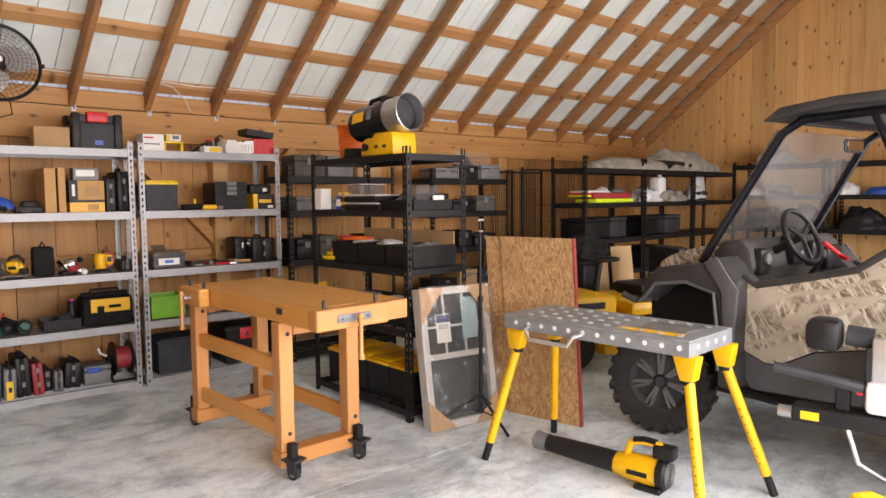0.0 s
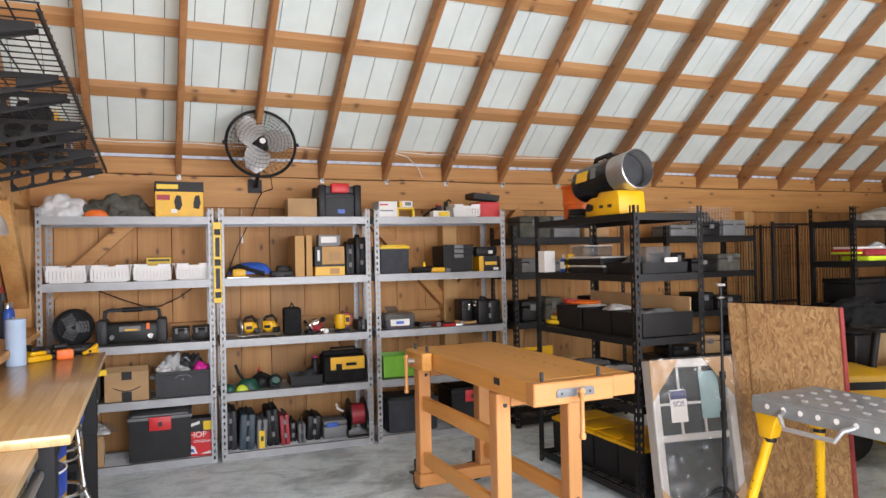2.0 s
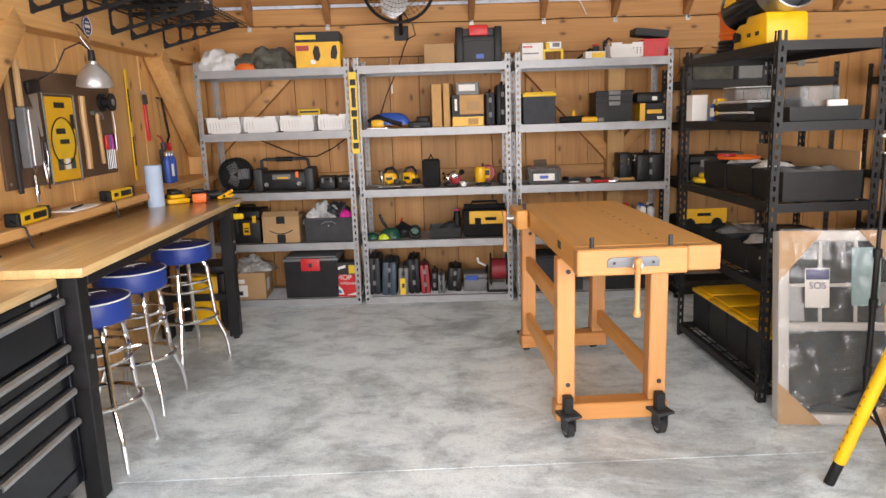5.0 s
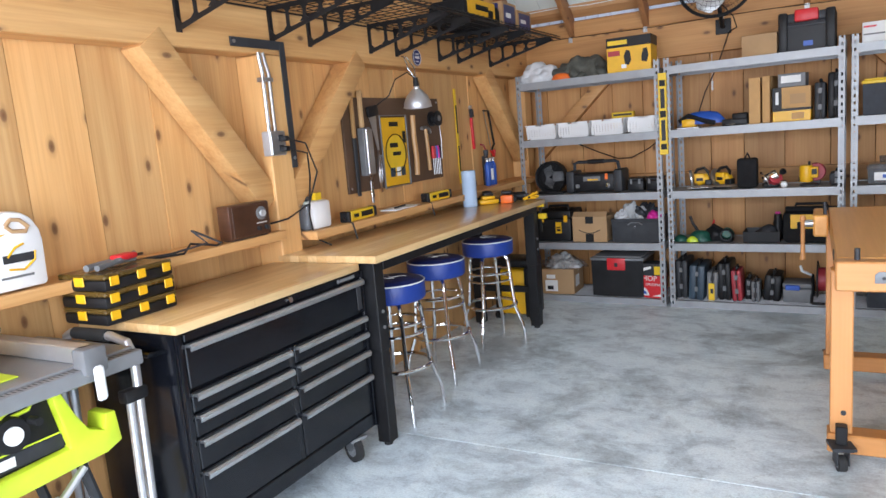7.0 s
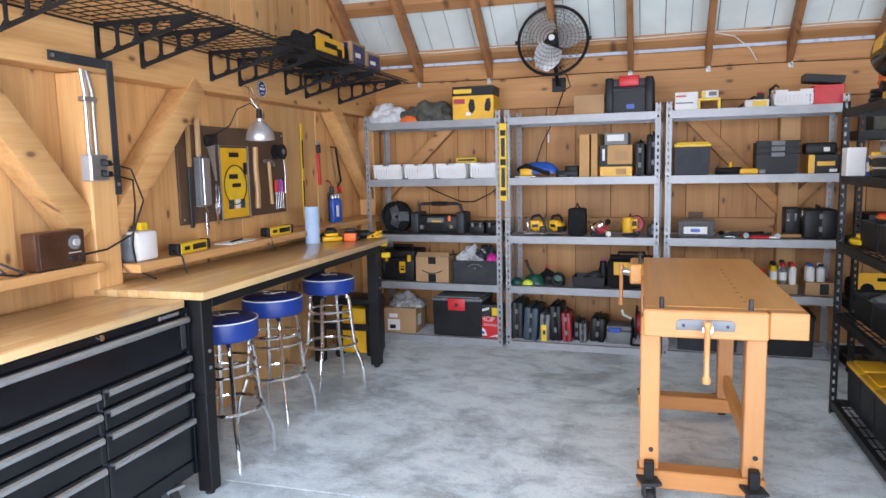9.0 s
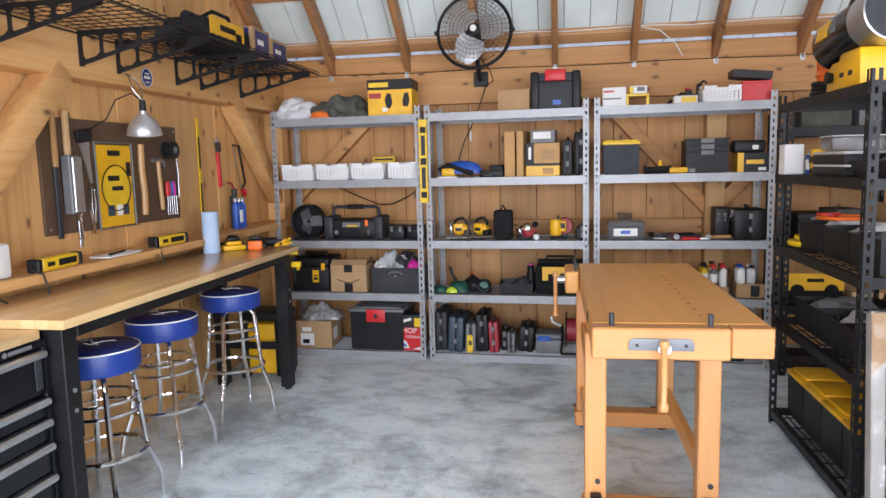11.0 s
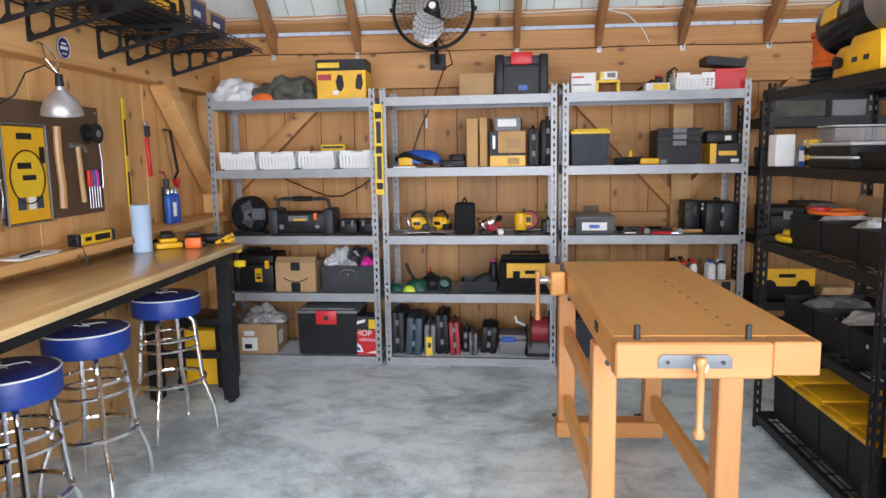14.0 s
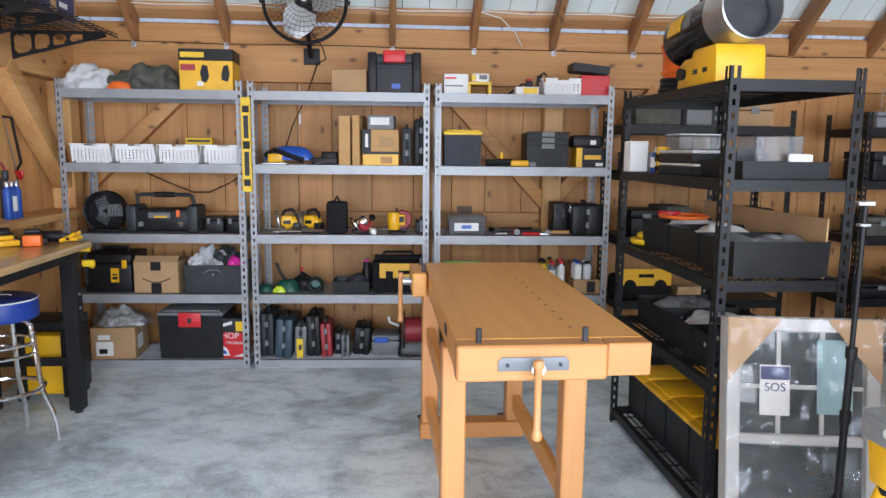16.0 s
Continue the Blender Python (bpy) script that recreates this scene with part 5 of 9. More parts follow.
def hammer(m, head, handle, label, name="hammer", L=0.3, group=""):
    return combo(name, m, label, name, [
        ("handle", handle, "tube", [(0, 0, 0.018), (L * 0.4, 0.0, 0.018), (L, 0.0, 0.018)], 0.013), ("head", head, "cyl", (-0.012, -0.05, 0.022), (-0.012, 0.05, 0.022), 0.02), ("face", STEEL, "cyl", (-0.012, -0.062, 0.022), (-0.012, -0.0505, 0.022), 0.0215)], group)


hammer(on(1.72, 0.2, 2, 20), BLKPLASTIC, BLKPLASTIC, "black rubber mallet lying on a shelf", "mallet")
hammer(on(1.86, 0.12, 2, 10), RED, DARKGREY, "red-headed soft mallet lying on a shelf", "mallet")
hammer(on(2.08, 0.1, 2, 5), HANDLEWOOD, HANDLEWOOD, "wooden mallet with a round head", "mallet", 0.16)
combo("c_clamp", on(1.78, 0.08, 2, 8), "dark steel clamp lying on a shelf", "clamp", [("bar", DARKGREY, "tube", [(-0.1, 0, 0.012), (-0.02, 0.0, 0.04), (0.06, 0, 0.03), (0.14, 0, 0.012)], 0.011), ("screw", STEEL, "cyl", (-0.08, -0.02, 0.012), (0.0, -0.03, 0.012), 0.007)])
combo("pliers", on(2.0, 0.06, 2, -15), "red-handled pliers lying on a shelf", "pliers", [("grip", RED, "tube", [(-0.1, 0.0, 0.011), (-0.04, 0.022, 0.011), (0.02, 0.012, 0.011)], 0.009), ("grip", RED, "tube", [(-0.1, -0.05, 0.011), (-0.04, -0.022, 0.011), (0.02, -0.008, 0.011)], 0.009), ("jaw", STEEL, "box", 0.02, 0.08, -0.012, 0.016, 0.002, 0.02, 0.004)])
t = hard_case(on(2.36, 0.07, 2), 0.22, 0.3, 0.24, BLKPLASTIC, "black hard case with steel latches")
for z in (0.16, 0.19):
    boxpart("steel_latch", (-0.125, -0.1105, 0.05, 0.09, z, z + 0.02), CHROME, t, 0.003)
combo("latched_box", on(2.2, 0.2, 2), "black box with chrome latches", "box", [("body", BLKPLASTIC, "box", -0.06, 0.045, 0, 0.2, 0, 0.22, 0.01), ("latch", CHROME, "box", -0.05, -0.03, -0.005, -0.0005, 0.12, 0.18, 0.002), ("latch", CHROME, "box", 0.0, 0.02, -0.005, -0.0005, 0.12, 0.18, 0.002)])

# fourth tier
combo("tool_case", on(-1.0, 0.08, 1), "black tool case with yellow stickers", "tool case", [
    ("body", BLKPLASTIC, "box", -0.16, 0.16, 0, 0.3, 0, 0.2, 0.012), ("lid", BLKPLASTIC, "box", -0.165, 0.165, -0.005, 0.305, 0.203, 0.27, 0.014), ("handle", BLKPLASTIC, "tube", [(-0.09, 0.15, 0.27), (-0.09, 0.15, 0.3), (0.09, 0.15, 0.3), (0.09, 0.15, 0.27)], 0.011), ("sticker", YELLOW, "box", 0.02, 0.075, -0.0015, -0.0002, 0.07, 0.17, 0), ("sticker_print", BLKPLASTIC, "box", 0.03, 0.065, -0.0028, -0.0016, 0.09, 0.11, 0), ("sticker_print", BLKPLASTIC, "box", 0.03, 0.065, -0.0028, -0.0016, 0.12, 0.13, 0), ("latch", YELLOW, "box", -0.12, -0.085, -0.012, -0.0055, 0.17, 0.23, 0.004), ("latch", YELLOW, "box", 0.1, 0.135, -0.012, -0.0055, 0.17, 0.23, 0.004)])
SMILE = [(-0.095 + 0.019 * k, -0.0015, 0.105 - 0.03 * math.sin(k * math.pi / 10)) for k in range(11)]
carton("shipping_box", on(-0.66, 0.05, 1), 0.305, 0.26, 0.22, CARD, "brown shipping box with a dark curved print", [
    ("printed_curve", DARKGREY, "tube", SMILE, 0.004), ("tape_strip", BLKPLASTIC, "box", -0.035, 0.035, -0.0012, 0.2612, 0.16, 0.2206, 0), ("tape_strip", BLKPLASTIC, "box", -0.035, 0.035, -0.0012, -0.0002, 0.0, 0.07, 0),
    ("open_flap", CARD, "prism", [(0.0, 0.22), (0.004, 0.22), (0.05, 0.255), (0.046, 0.257)], -0.15, 0.15, "x")], tape=False)
combo("parts_tote", on(-0.26, 0.19, 1), "dark grey open tote heaped with bagged parts", "storage tote", [
    ("tub", DARKGREY, "taper", 0.36, 0.27, 0.4, 0.31, 0, 0.2, 0.006), ("rim", DARKGREY, "box", -0.205, 0.205, -0.162, -0.152, 0.175, 0.2, 0.004), ("handle", MIDGREY, "tube", [(-0.06, -0.163, 0.15), (-0.03, -0.165, 0.17), (0.03, -0.165, 0.17), (0.06, -0.163, 0.15)], 0.005),
    ("parts_bag", CLOTHGREY, "heap", -0.06, 0, 0.13, 0.13, 0.12, 0.15, 14, 0.5, 5, 7.0, 0.6), ("parts_bag", DARKGREY, "heap", 0.05, 0.03, 0.13, 0.12, 0.1, 0.15, 15, 0.5, 5, 7.0, 0.6), ("pink_packet", PINK, "heap", 0.13, -0.06, 0.18, 0.06, 0.05, 0.07, 16, 0.35, 4, 8.0, 0.5), ("parts_bag", LINEN, "heap", -0.14, -0.06, 0.16, 0.045, 0.05, 0.1, 17, 0.5, 4, 8.0, 0.6)])
combo("grass_trimmer_parts", on(0.18, 0.16, 1), "green and black garden tool parts", "garden tool", [
    ("handle", BLKPLASTIC, "tube", [(0.06, 0.05, 0.01), (-0.02, 0.06, 0.13), (-0.04, 0.06, 0.19)], 0.012), ("body", DARKGREEN, "heap", 0.05, -0.02, 0, 0.09, 0.06, 0.08, 21, 0.25, 4), ("grip", LIME, "heap", 0.0, -0.06, 0, 0.05, 0.03, 0.05, 22, 0.2, 3), ("base", DARKGREEN, "heap", -0.1, -0.02, 0, 0.06, 0.06, 0.05, 23, 0.2, 3), ("trigger", RED, "tube", [(0.1, 0.03, 0.01), (0.13, 0.04, 0.1), (0.15, 0.04, 0.16)], 0.008)])
combo("cordless_grinder", on(0.42, 0.15, 1), "dark green cordless tool with a round end", "grinder", [
    ("motor", DARKGREEN, "lathe", [(0, -0.07), (0.035, -0.07), (0.045, -0.055), (0.045, 0.05), (0.035, 0.07), (0, 0.07)], (0.02, -0.02, 0.06), 75, 15), ("ring", BLKPLASTIC, "ring", (0.02, -0.09, 0.06), 0.042, 0.009, "y"), ("grip", BLKPLASTIC, "tube", [(-0.02, 0.0, 0.08), (-0.09, 0.03, 0.12), (-0.15, 0.05, 0.05)], 0.017), ("guard", BLKPLASTIC, "heap", -0.08, 0.05, 0, 0.09, 0.06, 0.1, 25, 0.3, 4), ("battery", BLKPLASTIC, "box", -0.03, 0.06, -0.05, 0.04, 0, 0.03, 0.006)])
combo("parts_tray", on(0.69, 0.17, 1), "shallow black tray with small tools", "tray", [("tray", BLKPLASTIC, "taper", 0.23, 0.2, 0.26, 0.24, 0, 0.085, 0.005), ("tool_roll", DARKGREY, "heap", 0.02, 0, 0.03, 0.09, 0.07, 0.09, 27, 0.4, 4), ("canister", BLKPLASTIC, "lathe", [(0, 0), (0.035, 0), (0.035, 0.13), (0.028, 0.15), (0.028, 0.19), (0, 0.195)], (0.1, 0.06, 0.006)), ("canister_cap", PINK, "cyl", (0.1, 0.06, 0.202), (0.1, 0.06, 0.215), 0.018)])
combo("tool_bag", on(1.02, 0.18, 1), "black fabric tool bag with a yellow front panel", "tool bag", [
    ("body", CLOTHBLACK, "box", -0.185, 0.185, -0.12, 0.12, 0, 0.23, 0.03), ("flap", YELLOW, "box", -0.13, 0.16, -0.1255, -0.1205, 0.11, 0.215, 0.002), ("pocket", CLOTHBLACK, "box", -0.085, -0.035, -0.131, -0.126, 0.02, 0.16, 0.002), ("lettering_bar", CLOTHBLACK, "box", 0.0, 0.09, -0.1275, -0.126, 0.14, 0.165, 0), ("handle", CLOTHBLACK, "tube", [(-0.12, 0, 0.225), (-0.1, 0, 0.28), (0.1, 0, 0.28), (0.12, 0, 0.225)], 0.011), ("top_roll", CLOTHBLACK, "cyl", (-0.17, 0, 0.232), (0.17, 0, 0.232), 0.03)])
combo("green_tub", on(1.49, 0.2, 1), "lime green plastic tub on a shelf", "tub", [("tub", GREEN, "taper", 0.23, 0.2, 0.28, 0.25, 0, 0.19, 0.005), ("rim", GREEN, "box", -0.148, 0.148, -0.135, -0.122, 0.175, 0.19, 0.004)])
carton("can_carton", on(2.13, 0.1, 1), 0.2, 0.18, 0.07, CARD, "low brown carton that holds cans", tape=False)
carton("can_carton", on(2.37, 0.06, 1), 0.19, 0.18, 0.1, CARD, "low brown carton that holds bottles", [("print_panel", BLKPLASTIC, "box", 0.0, 0.06, -0.0015, -0.0002, 0.01, 0.09, 0)], tape=False)
rc = random.Random(9)
for k in range(9):
    mat, cap = rc.choice([(PAPER, RED), (BLKPLASTIC, YELLOW), (MIDGREY, RED), (BRIGHTYELLOW, BLKPLASTIC), (STEEL, RED)])
    bottle(ROW @ pose(2.065 + 0.065 * (k % 3), 0.13 + 0.055 * (k // 3), TIERS[1] + 0.071), 0.026, 0.15 + 0.02 * rc.random(), mat, cap, "spray can in a low carton", "spray_can", PAPER)
for k in range(4):
    mat, cap = [(PAPER, BLUE), (LINEN, BLKPLASTIC), (WHITE, BLUE), (MIDGREY, WHITE)][k]
    bottle(ROW @ pose(2.31 + 0.07 * (k % 2), 0.11 + 0.07 * (k // 2), TIERS[1] + 0.101), 0.03, 0.13, mat, cap, "glue bottle in a low carton", "bottle")
for k in range(4):
    bottle(on(1.87 + 0.06 * k, 0.12 + 0.03 * (k % 2), 1), 0.027, 0.18, [PAPER, RED, BLKPLASTIC, STEEL][k], [RED, BLKPLASTIC, RED, YELLOW][k], "spray can standing on a shelf", "spray_can", PAPER)

# bottom tier
carton("cardboard_box", on(-0.97, 0.03, 0, 4), 0.3, 0.3, 0.225, CARD, "brown cardboard box with white shipping labels", [
    ("shipping_label", PAPER, "box", -0.115, 0.0, -0.0015, -0.0002, 0.025, 0.125, 0), ("barcode", BLKPLASTIC, "box", -0.095, -0.04, -0.0028, -0.0016, 0.04, 0.075, 0), ("shipping_label", PAPER, "box", -0.1, -0.02, -0.0015, -0.0002, 0.14, 0.175, 0), ("side_label", PAPER, "box", 0.1505, 0.1517, 0.05, 0.16, 0.06, 0.16, 0)])
combo("plastic_bag", ROW @ pose(-0.96, 0.17, TIERS[0] + 0.227), "crumpled clear bag of cable on a box", "bag", [("bag", CLOTHGREY, "heap", 0, 0, 0, 0.14, 0.11, 0.09, 31, 0.4, 5, 8.0, 0.6), ("film", WRAP, "heap", 0.0, 0, 0, 0.17, 0.13, 0.105, 32, 0.35, 4, 8.0, 0.6)])
tote(on(-0.43, 0.21, 0), 0.46, 0.38, 0.35, BLKPLASTIC, MIDGREY, "black tote with a grey lid and red latch", RED)
t = carton("towel_box", on(-0.165, 0.045, 0, -6), 0.21, 0.14, 0.29, RED, "red, white and black box of shop towels", [
    ("upper_panel", DARKGREY, "box", -0.1056, 0.1056, -0.0012, 0.1412, 0.19, 0.2905, 0), ("yellow_flash", BRIGHTYELLOW, "box", 0.045, 0.104, -0.003, -0.0014, 0.2, 0.27, 0), ("brand_bar", PAPER, "prism", [(-0.09, 0.215), (0.02, 0.25), (0.02, 0.272), (-0.09, 0.24)], -0.003, -0.0014, "y"), ("sheet_print", PAPER, "prism", [(-0.08, 0.02), (0.0, 0.02), (-0.02, 0.07), (-0.06, 0.1)], -0.0016, -0.0002, "y"), ("sheet_print", BLUE, "prism", [(-0.07, 0.04), (-0.02, 0.03), (-0.03, 0.055), (-0.06, 0.065)], -0.003, -0.0017, "y"), ("sheet_print", PAPER, "prism", [(0.02, 0.015), (0.1, 0.015), (0.1, 0.04)], -0.0016, -0.0002, "y")], tape=False)
words("lettering", "SHOP", 0.062, PAPER, t, pose(-0.01, -0.0035, 0.165, 90), "white printed lettering")
words("lettering", "ORIGINAL", 0.03, PAPER, t, pose(0.04, -0.0035, 0.115, 90), "white printed lettering")
for u, v, w, d, h, mat, lab, lean in ((0.085, 0.08, 0.1, 0.3, 0.34, DARKGREY, "dark grey drill case standing on edge", 0), (0.205, 0.04, 0.12, 0.32, 0.31, SLATE, "slate blue moulded tool case standing on edge", 3),
                                      (0.323, 0.06, 0.085, 0.26, 0.255, MIDGREY, "grey tool case with yellow stickers", 2), (0.42, 0.08, 0.1, 0.3, 0.325, BLKPLASTIC, "black tool case with a red handle", -2),
                                      (0.515, 0.06, 0.075, 0.2, 0.275, MAROON, "narrow red tool carton standing on edge", -3), (0.585, 0.14, 0.05, 0.2, 0.19, BLKPLASTIC, "slim black case standing on edge", 0),
                                      (0.645, 0.06, 0.06, 0.15, 0.19, MIDGREY, "small grey case standing on edge", 0), (0.75, 0.12, 0.12, 0.25, 0.23, BLKPLASTIC, "black tool case in shadow", 4)):
    hard_case(on(u, v, 0), w, d, h, mat, lab, lean)
carton("sticker_card", on(0.323, 0.055, 0), 0.045, 0.004, 0.14, BRIGHTYELLOW, "yellow hang card against a case", (), "card", False)
combo("sander_case", on(0.93, 0.1, 0), "grey tool case with a blue handle", "tool case", [("body", MIDGREY, "box", -0.1, 0.1, 0, 0.22, 0, 0.11, 0.014), ("lid", MIDGREY, "box", -0.1, 0.1, 0, 0.22, 0.113, 0.15, 0.012), ("handle", BLUE, "box", -0.08, 0.02, -0.018, -0.001, 0.1, 0.14, 0.006)])
combo("cable_reel", on(1.13, 0.2, 0), "dark reel of extension cord with a wire frame", "cable reel", [
    ("drum", MAROON, "cyl", (-0.06, 0, 0.17), (0.06, 0, 0.17), 0.09), ("flange", BLKPLASTIC, "lathe", [(0, 0), (0.14, 0), (0.14, 0.008), (0, 0.008)], (-0.07, 0, 0.17), 0, 90), ("flange", BLKPLASTIC, "lathe", [(0, 0), (0.14, 0), (0.14, 0.008), (0, 0.008)], (0.062, 0, 0.17), 0, 90), ("stand", BLKPLASTIC, "tube", [(-0.1, -0.13, 0.01), (-0.1, 0, 0.2), (-0.1, 0.13, 0.01)], 0.01), ("stand", BLKPLASTIC, "tube", [(0.1, -0.13, 0.01), (0.1, 0, 0.2), (0.1, 0.13, 0.01)], 0.01), ("base_bar", BLKPLASTIC, "tube", [(-0.1, -0.13, 0.01), (0.1, -0.13, 0.01)], 0.01), ("crank", WHITE, "tube", [(-0.11, 0, 0.2), (-0.17, -0.05, 0.24), (-0.18, -0.05, 0.28)], 0.01)])
tote(on(2.15, 0.21, 0), 0.4, 0.36, 0.33, BLKPLASTIC, BLKPLASTIC, "black tote with a red latch", RED)
tote(on(1.6, 0.21, 0), 0.46, 0.36, 0.3, SMOKED, SMOKED, "clear grey tote of supplies")
carton("supplies_box", ROW @ pose(1.6, 0.12, TIERS[0] + 0.009), 0.3, 0.2, 0.14, GREEN, "green supplies inside a clear tote", (), "supplies", False)

# spirit level standing against the posts, and wall clutter behind the shelving
combo("spirit_level", ROW @ pose(0.005, -0.022, 1.24), "yellow spirit level hung on a shelving post", "spirit level", [
    ("web", BRIGHTYELLOW, "box", -0.028, 0.028, 0.004, 0.016, 0, 0.63, 0.002), ("flange", BRIGHTYELLOW, "box", -0.031, -0.026, 0.0, 0.02, 0, 0.63, 0.001), ("flange", BRIGHTYELLOW, "box", 0.026, 0.031, 0.0, 0.02, 0, 0.63, 0.001),
    ("vial_block", BLKPLASTIC, "box", -0.022, 0.022, 0.0005, 0.019, 0.04, 0.085, 0.002), ("vial_block", BLKPLASTIC, "box", -0.022, 0.022, 0.0005, 0.019, 0.29, 0.34, 0.002), ("vial_block", BLKPLASTIC, "box", -0.022, 0.022, 0.0005, 0.019, 0.53, 0.575, 0.002),
    ("slot", DARKGREY, "box", -0.016, 0.016, 0.0032, 0.0168, 0.11, 0.27, 0.0), ("slot", DARKGREY, "box", -0.016, 0.016, 0.0032, 0.0168, 0.36, 0.51, 0.0)])

# ---------------------------------------------------------------- left wall
def wire_rack(y0):
    t = thing("wall_wire_rack", pose(-0.636, y0, 2.235), "black wire shelf on cut-out brackets fixed to the tie beam", "wall shelf", "wire racks over the bench")
    W, D = 0.876, 0.58
    bm = B()
    for k in range(13):
        y = 0.012 + k * (W - 0.024) / 12
        box(bm, 0.0, D, y - 0.002, y + 0.002, 0.0045, 0.0085)
    for k in range(9):
        x = 0.004 + k * (D - 0.008) / 8
        box(bm, x - 0.002, x + 0.002, 0.0, W, 0.0, 0.004)
    for x in (0.004, D - 0.004):
        box(bm, x - 0.004, x + 0.004, 0.0, W, -0.02, -0.012)
    tagged(part("wire_grid", bm, BLACK, t), kind="stuff")
    for yb in (0.15, 0.735):
        bm = B()
        a, b = yb - 0.0025, yb + 0.0025
        prism(bm, [(0, -0.175), (0.014, -0.175), (0.014, -0.002), (0, -0.002)], a, b, "y")
        prism(bm, [(0.014, -0.028), (D - 0.03, -0.02), (D - 0.03, -0.002), (0.014, -0.002)], a, b, "y")
        prism(bm, [(0.014, -0.175), (0.05, -0.165), (D - 0.02, -0.035), (D - 0.02, -0.02), (0.014, -0.15)], a, b, "y")
        # webs that leave rounded openings between them
        for x0, x1, zt, zb in ((0.118, 0.138, -0.02, -0.13), (0.225, 0.245, -0.02, -0.1), (0.325, 0.345, -0.02, -0.075)):
            prism(bm, [(x0 - 0.02, zt), (x1 + 0.02, zt), (x1, zt - 0.02), (x1, zb + 0.02), (x1 + 0.02, zb), (x0 - 0.02, zb), (x0, zb + 0.02), (x0, zt - 0.02)], a, b, "y")
        prism(bm, [(0.014, -0.02), (0.04, -0.02), (0.014, -0.05)], a, b, "y")
        prism(bm, [(0.014, -0.16), (0.045, -0.15), (0.014, -0.115)], a, b, "y")
        prism(bm, [(0.42, -0.02), (D - 0.02, -0.02), (D - 0.02, -0.035), (0.42, -0.062)], a, b, "y")
        box(bm, 0.0, D - 0.03, yb - 0.002, yb + 0.026, -0.006, -0.002)
        box(bm, 0.0, 0.004, yb - 0.002, yb + 0.03, -0.175, -0.002)
        br = part("bracket", bm, BLACK, t)
        for z in (-0.025, -0.155):
            bm = B()
            cyl(bm, (0.004, yb + 0.014, z), (0.009, yb + 0.014, z), 0.007, seg=8)
            part("screw", bm, STEEL, br)
    return t


r0 = wire_rack(1.95)
for k in (1, 2, 3):
    copy_thing(r0, pose(-0.636, 1.95 + 0.885 * k, 2.235))

combo("tool_bag", pose(-0.40, 4.47, 2.2445), "black and yellow tool bag on a wire rack", "tool bag", [("body", CLOTHBLACK, "box", -0.14, 0.14, -0.3, 0.3, 0, 0.17, 0.035), ("flap", YELLOW, "box", 0.1405, 0.1455, -0.26, 0.18, 0.07, 0.175, 0.002), ("lettering_bar", CLOTHBLACK, "box", 0.146, 0.1475, -0.14, 0.06, 0.105, 0.14, 0), ("pocket", CLOTHBLACK, "box", 0.146, 0.152, 0.06, 0.13, 0.03, 0.12, 0.001), ("top_roll", CLOTHBLACK, "cyl", (0, -0.27, 0.17), (0, 0.27, 0.17), 0.035), ("strap", CLOTHBLACK, "tube", [(0.05, -0.2, 0.17), (0.08, -0.1, 0.225), (0.08, 0.1, 0.225), (0.05, 0.2, 0.17)], 0.012)])
for y, w, h in ((4.93, 0.27, 0.22), (5.23, 0.29, 0.19)):
    carton("printed_carton", pose(-0.26, y, 2.2445, 0, 0, 90), w, 0.3, h, CARD, "blue and brown printed carton on a wire rack", [("blue_panel", BLUEDARK, "box", -w / 2 + 0.03, w / 2 - 0.03, -0.0015, -0.0002, 0.03, h - 0.02, 0), ("print_bar", PAPER, "box", -w / 2 + 0.06, 0.02, -0.0035, -0.002, h * 0.5, h * 0.65, 0), ("blue_panel", BLUEDARK, "box", -w / 2 - 0.0012, -w / 2 - 0.0002, 0.03, 0.27, 0.03, h - 0.01, 0)])
combo("oval_sign", pose(-0.636, 4.14, 2.07, 0, 0, 0), "small oval blue and white enamel sign", "sign", [("plate", BLUEDARK, "lathe", [(0, 0), (0.055, 0), (0.055, 0.004), (0, 0.004)], (0, 0, 0), 0, 90), ("rim", PAPER, "ring", (0.0045, 0, 0), 0.051, 0.002, "x"), ("print_bar", PAPER, "box", 0.0045, 0.006, -0.03, 0.03, -0.008, 0.008, 0), ("print_bar", PAPER, "box", 0.0045, 0.006, -0.02, 0.02, 0.018, 0.026, 0), ("print_bar", PAPER, "box", 0.0045, 0.006, -0.02, 0.02, -0.03, -0.024, 0)])

lamp_t = thing("clamp_lamp", pose(-0.52, 3.9, 1.76), "aluminium reflector clamp lamp hung from the beam", "lamp")
bm = B()
lathe(bm, [(0.018, 0.1), (0.022, 0.085), (0.04, 0.07), (0.072, 0.035), (0.088, -0.005), (0.09, -0.025), (0.094, -0.03), (0.086, -0.025), (0.07, 0.03), (0.02, 0.08)], 32, pose(0, 0, 0, 10, 6))
part("shade", bm, ALU, lamp_t, "spun aluminium reflector")
bm = B()
cyl(bm, (0, 0, 0.1), (0.0, 0.0, 0.155), 0.02, 0.016, 16)
part("socket", bm, BLKPLASTIC, lamp_t)
bm = B()
lathe(bm, [(0, -0.02), (0.02, -0.012), (0.026, 0.01), (0.018, 0.04), (0, 0.05)], 16)
part("bulb", bm, WHITE, lamp_t)
bm = B()
tube(bm, [(0.0, 0.0, 0.15), (-0.03, -0.04, 0.22), (-0.06, -0.02, 0.29), (-0.09, 0.0, 0.3)], 0.005)
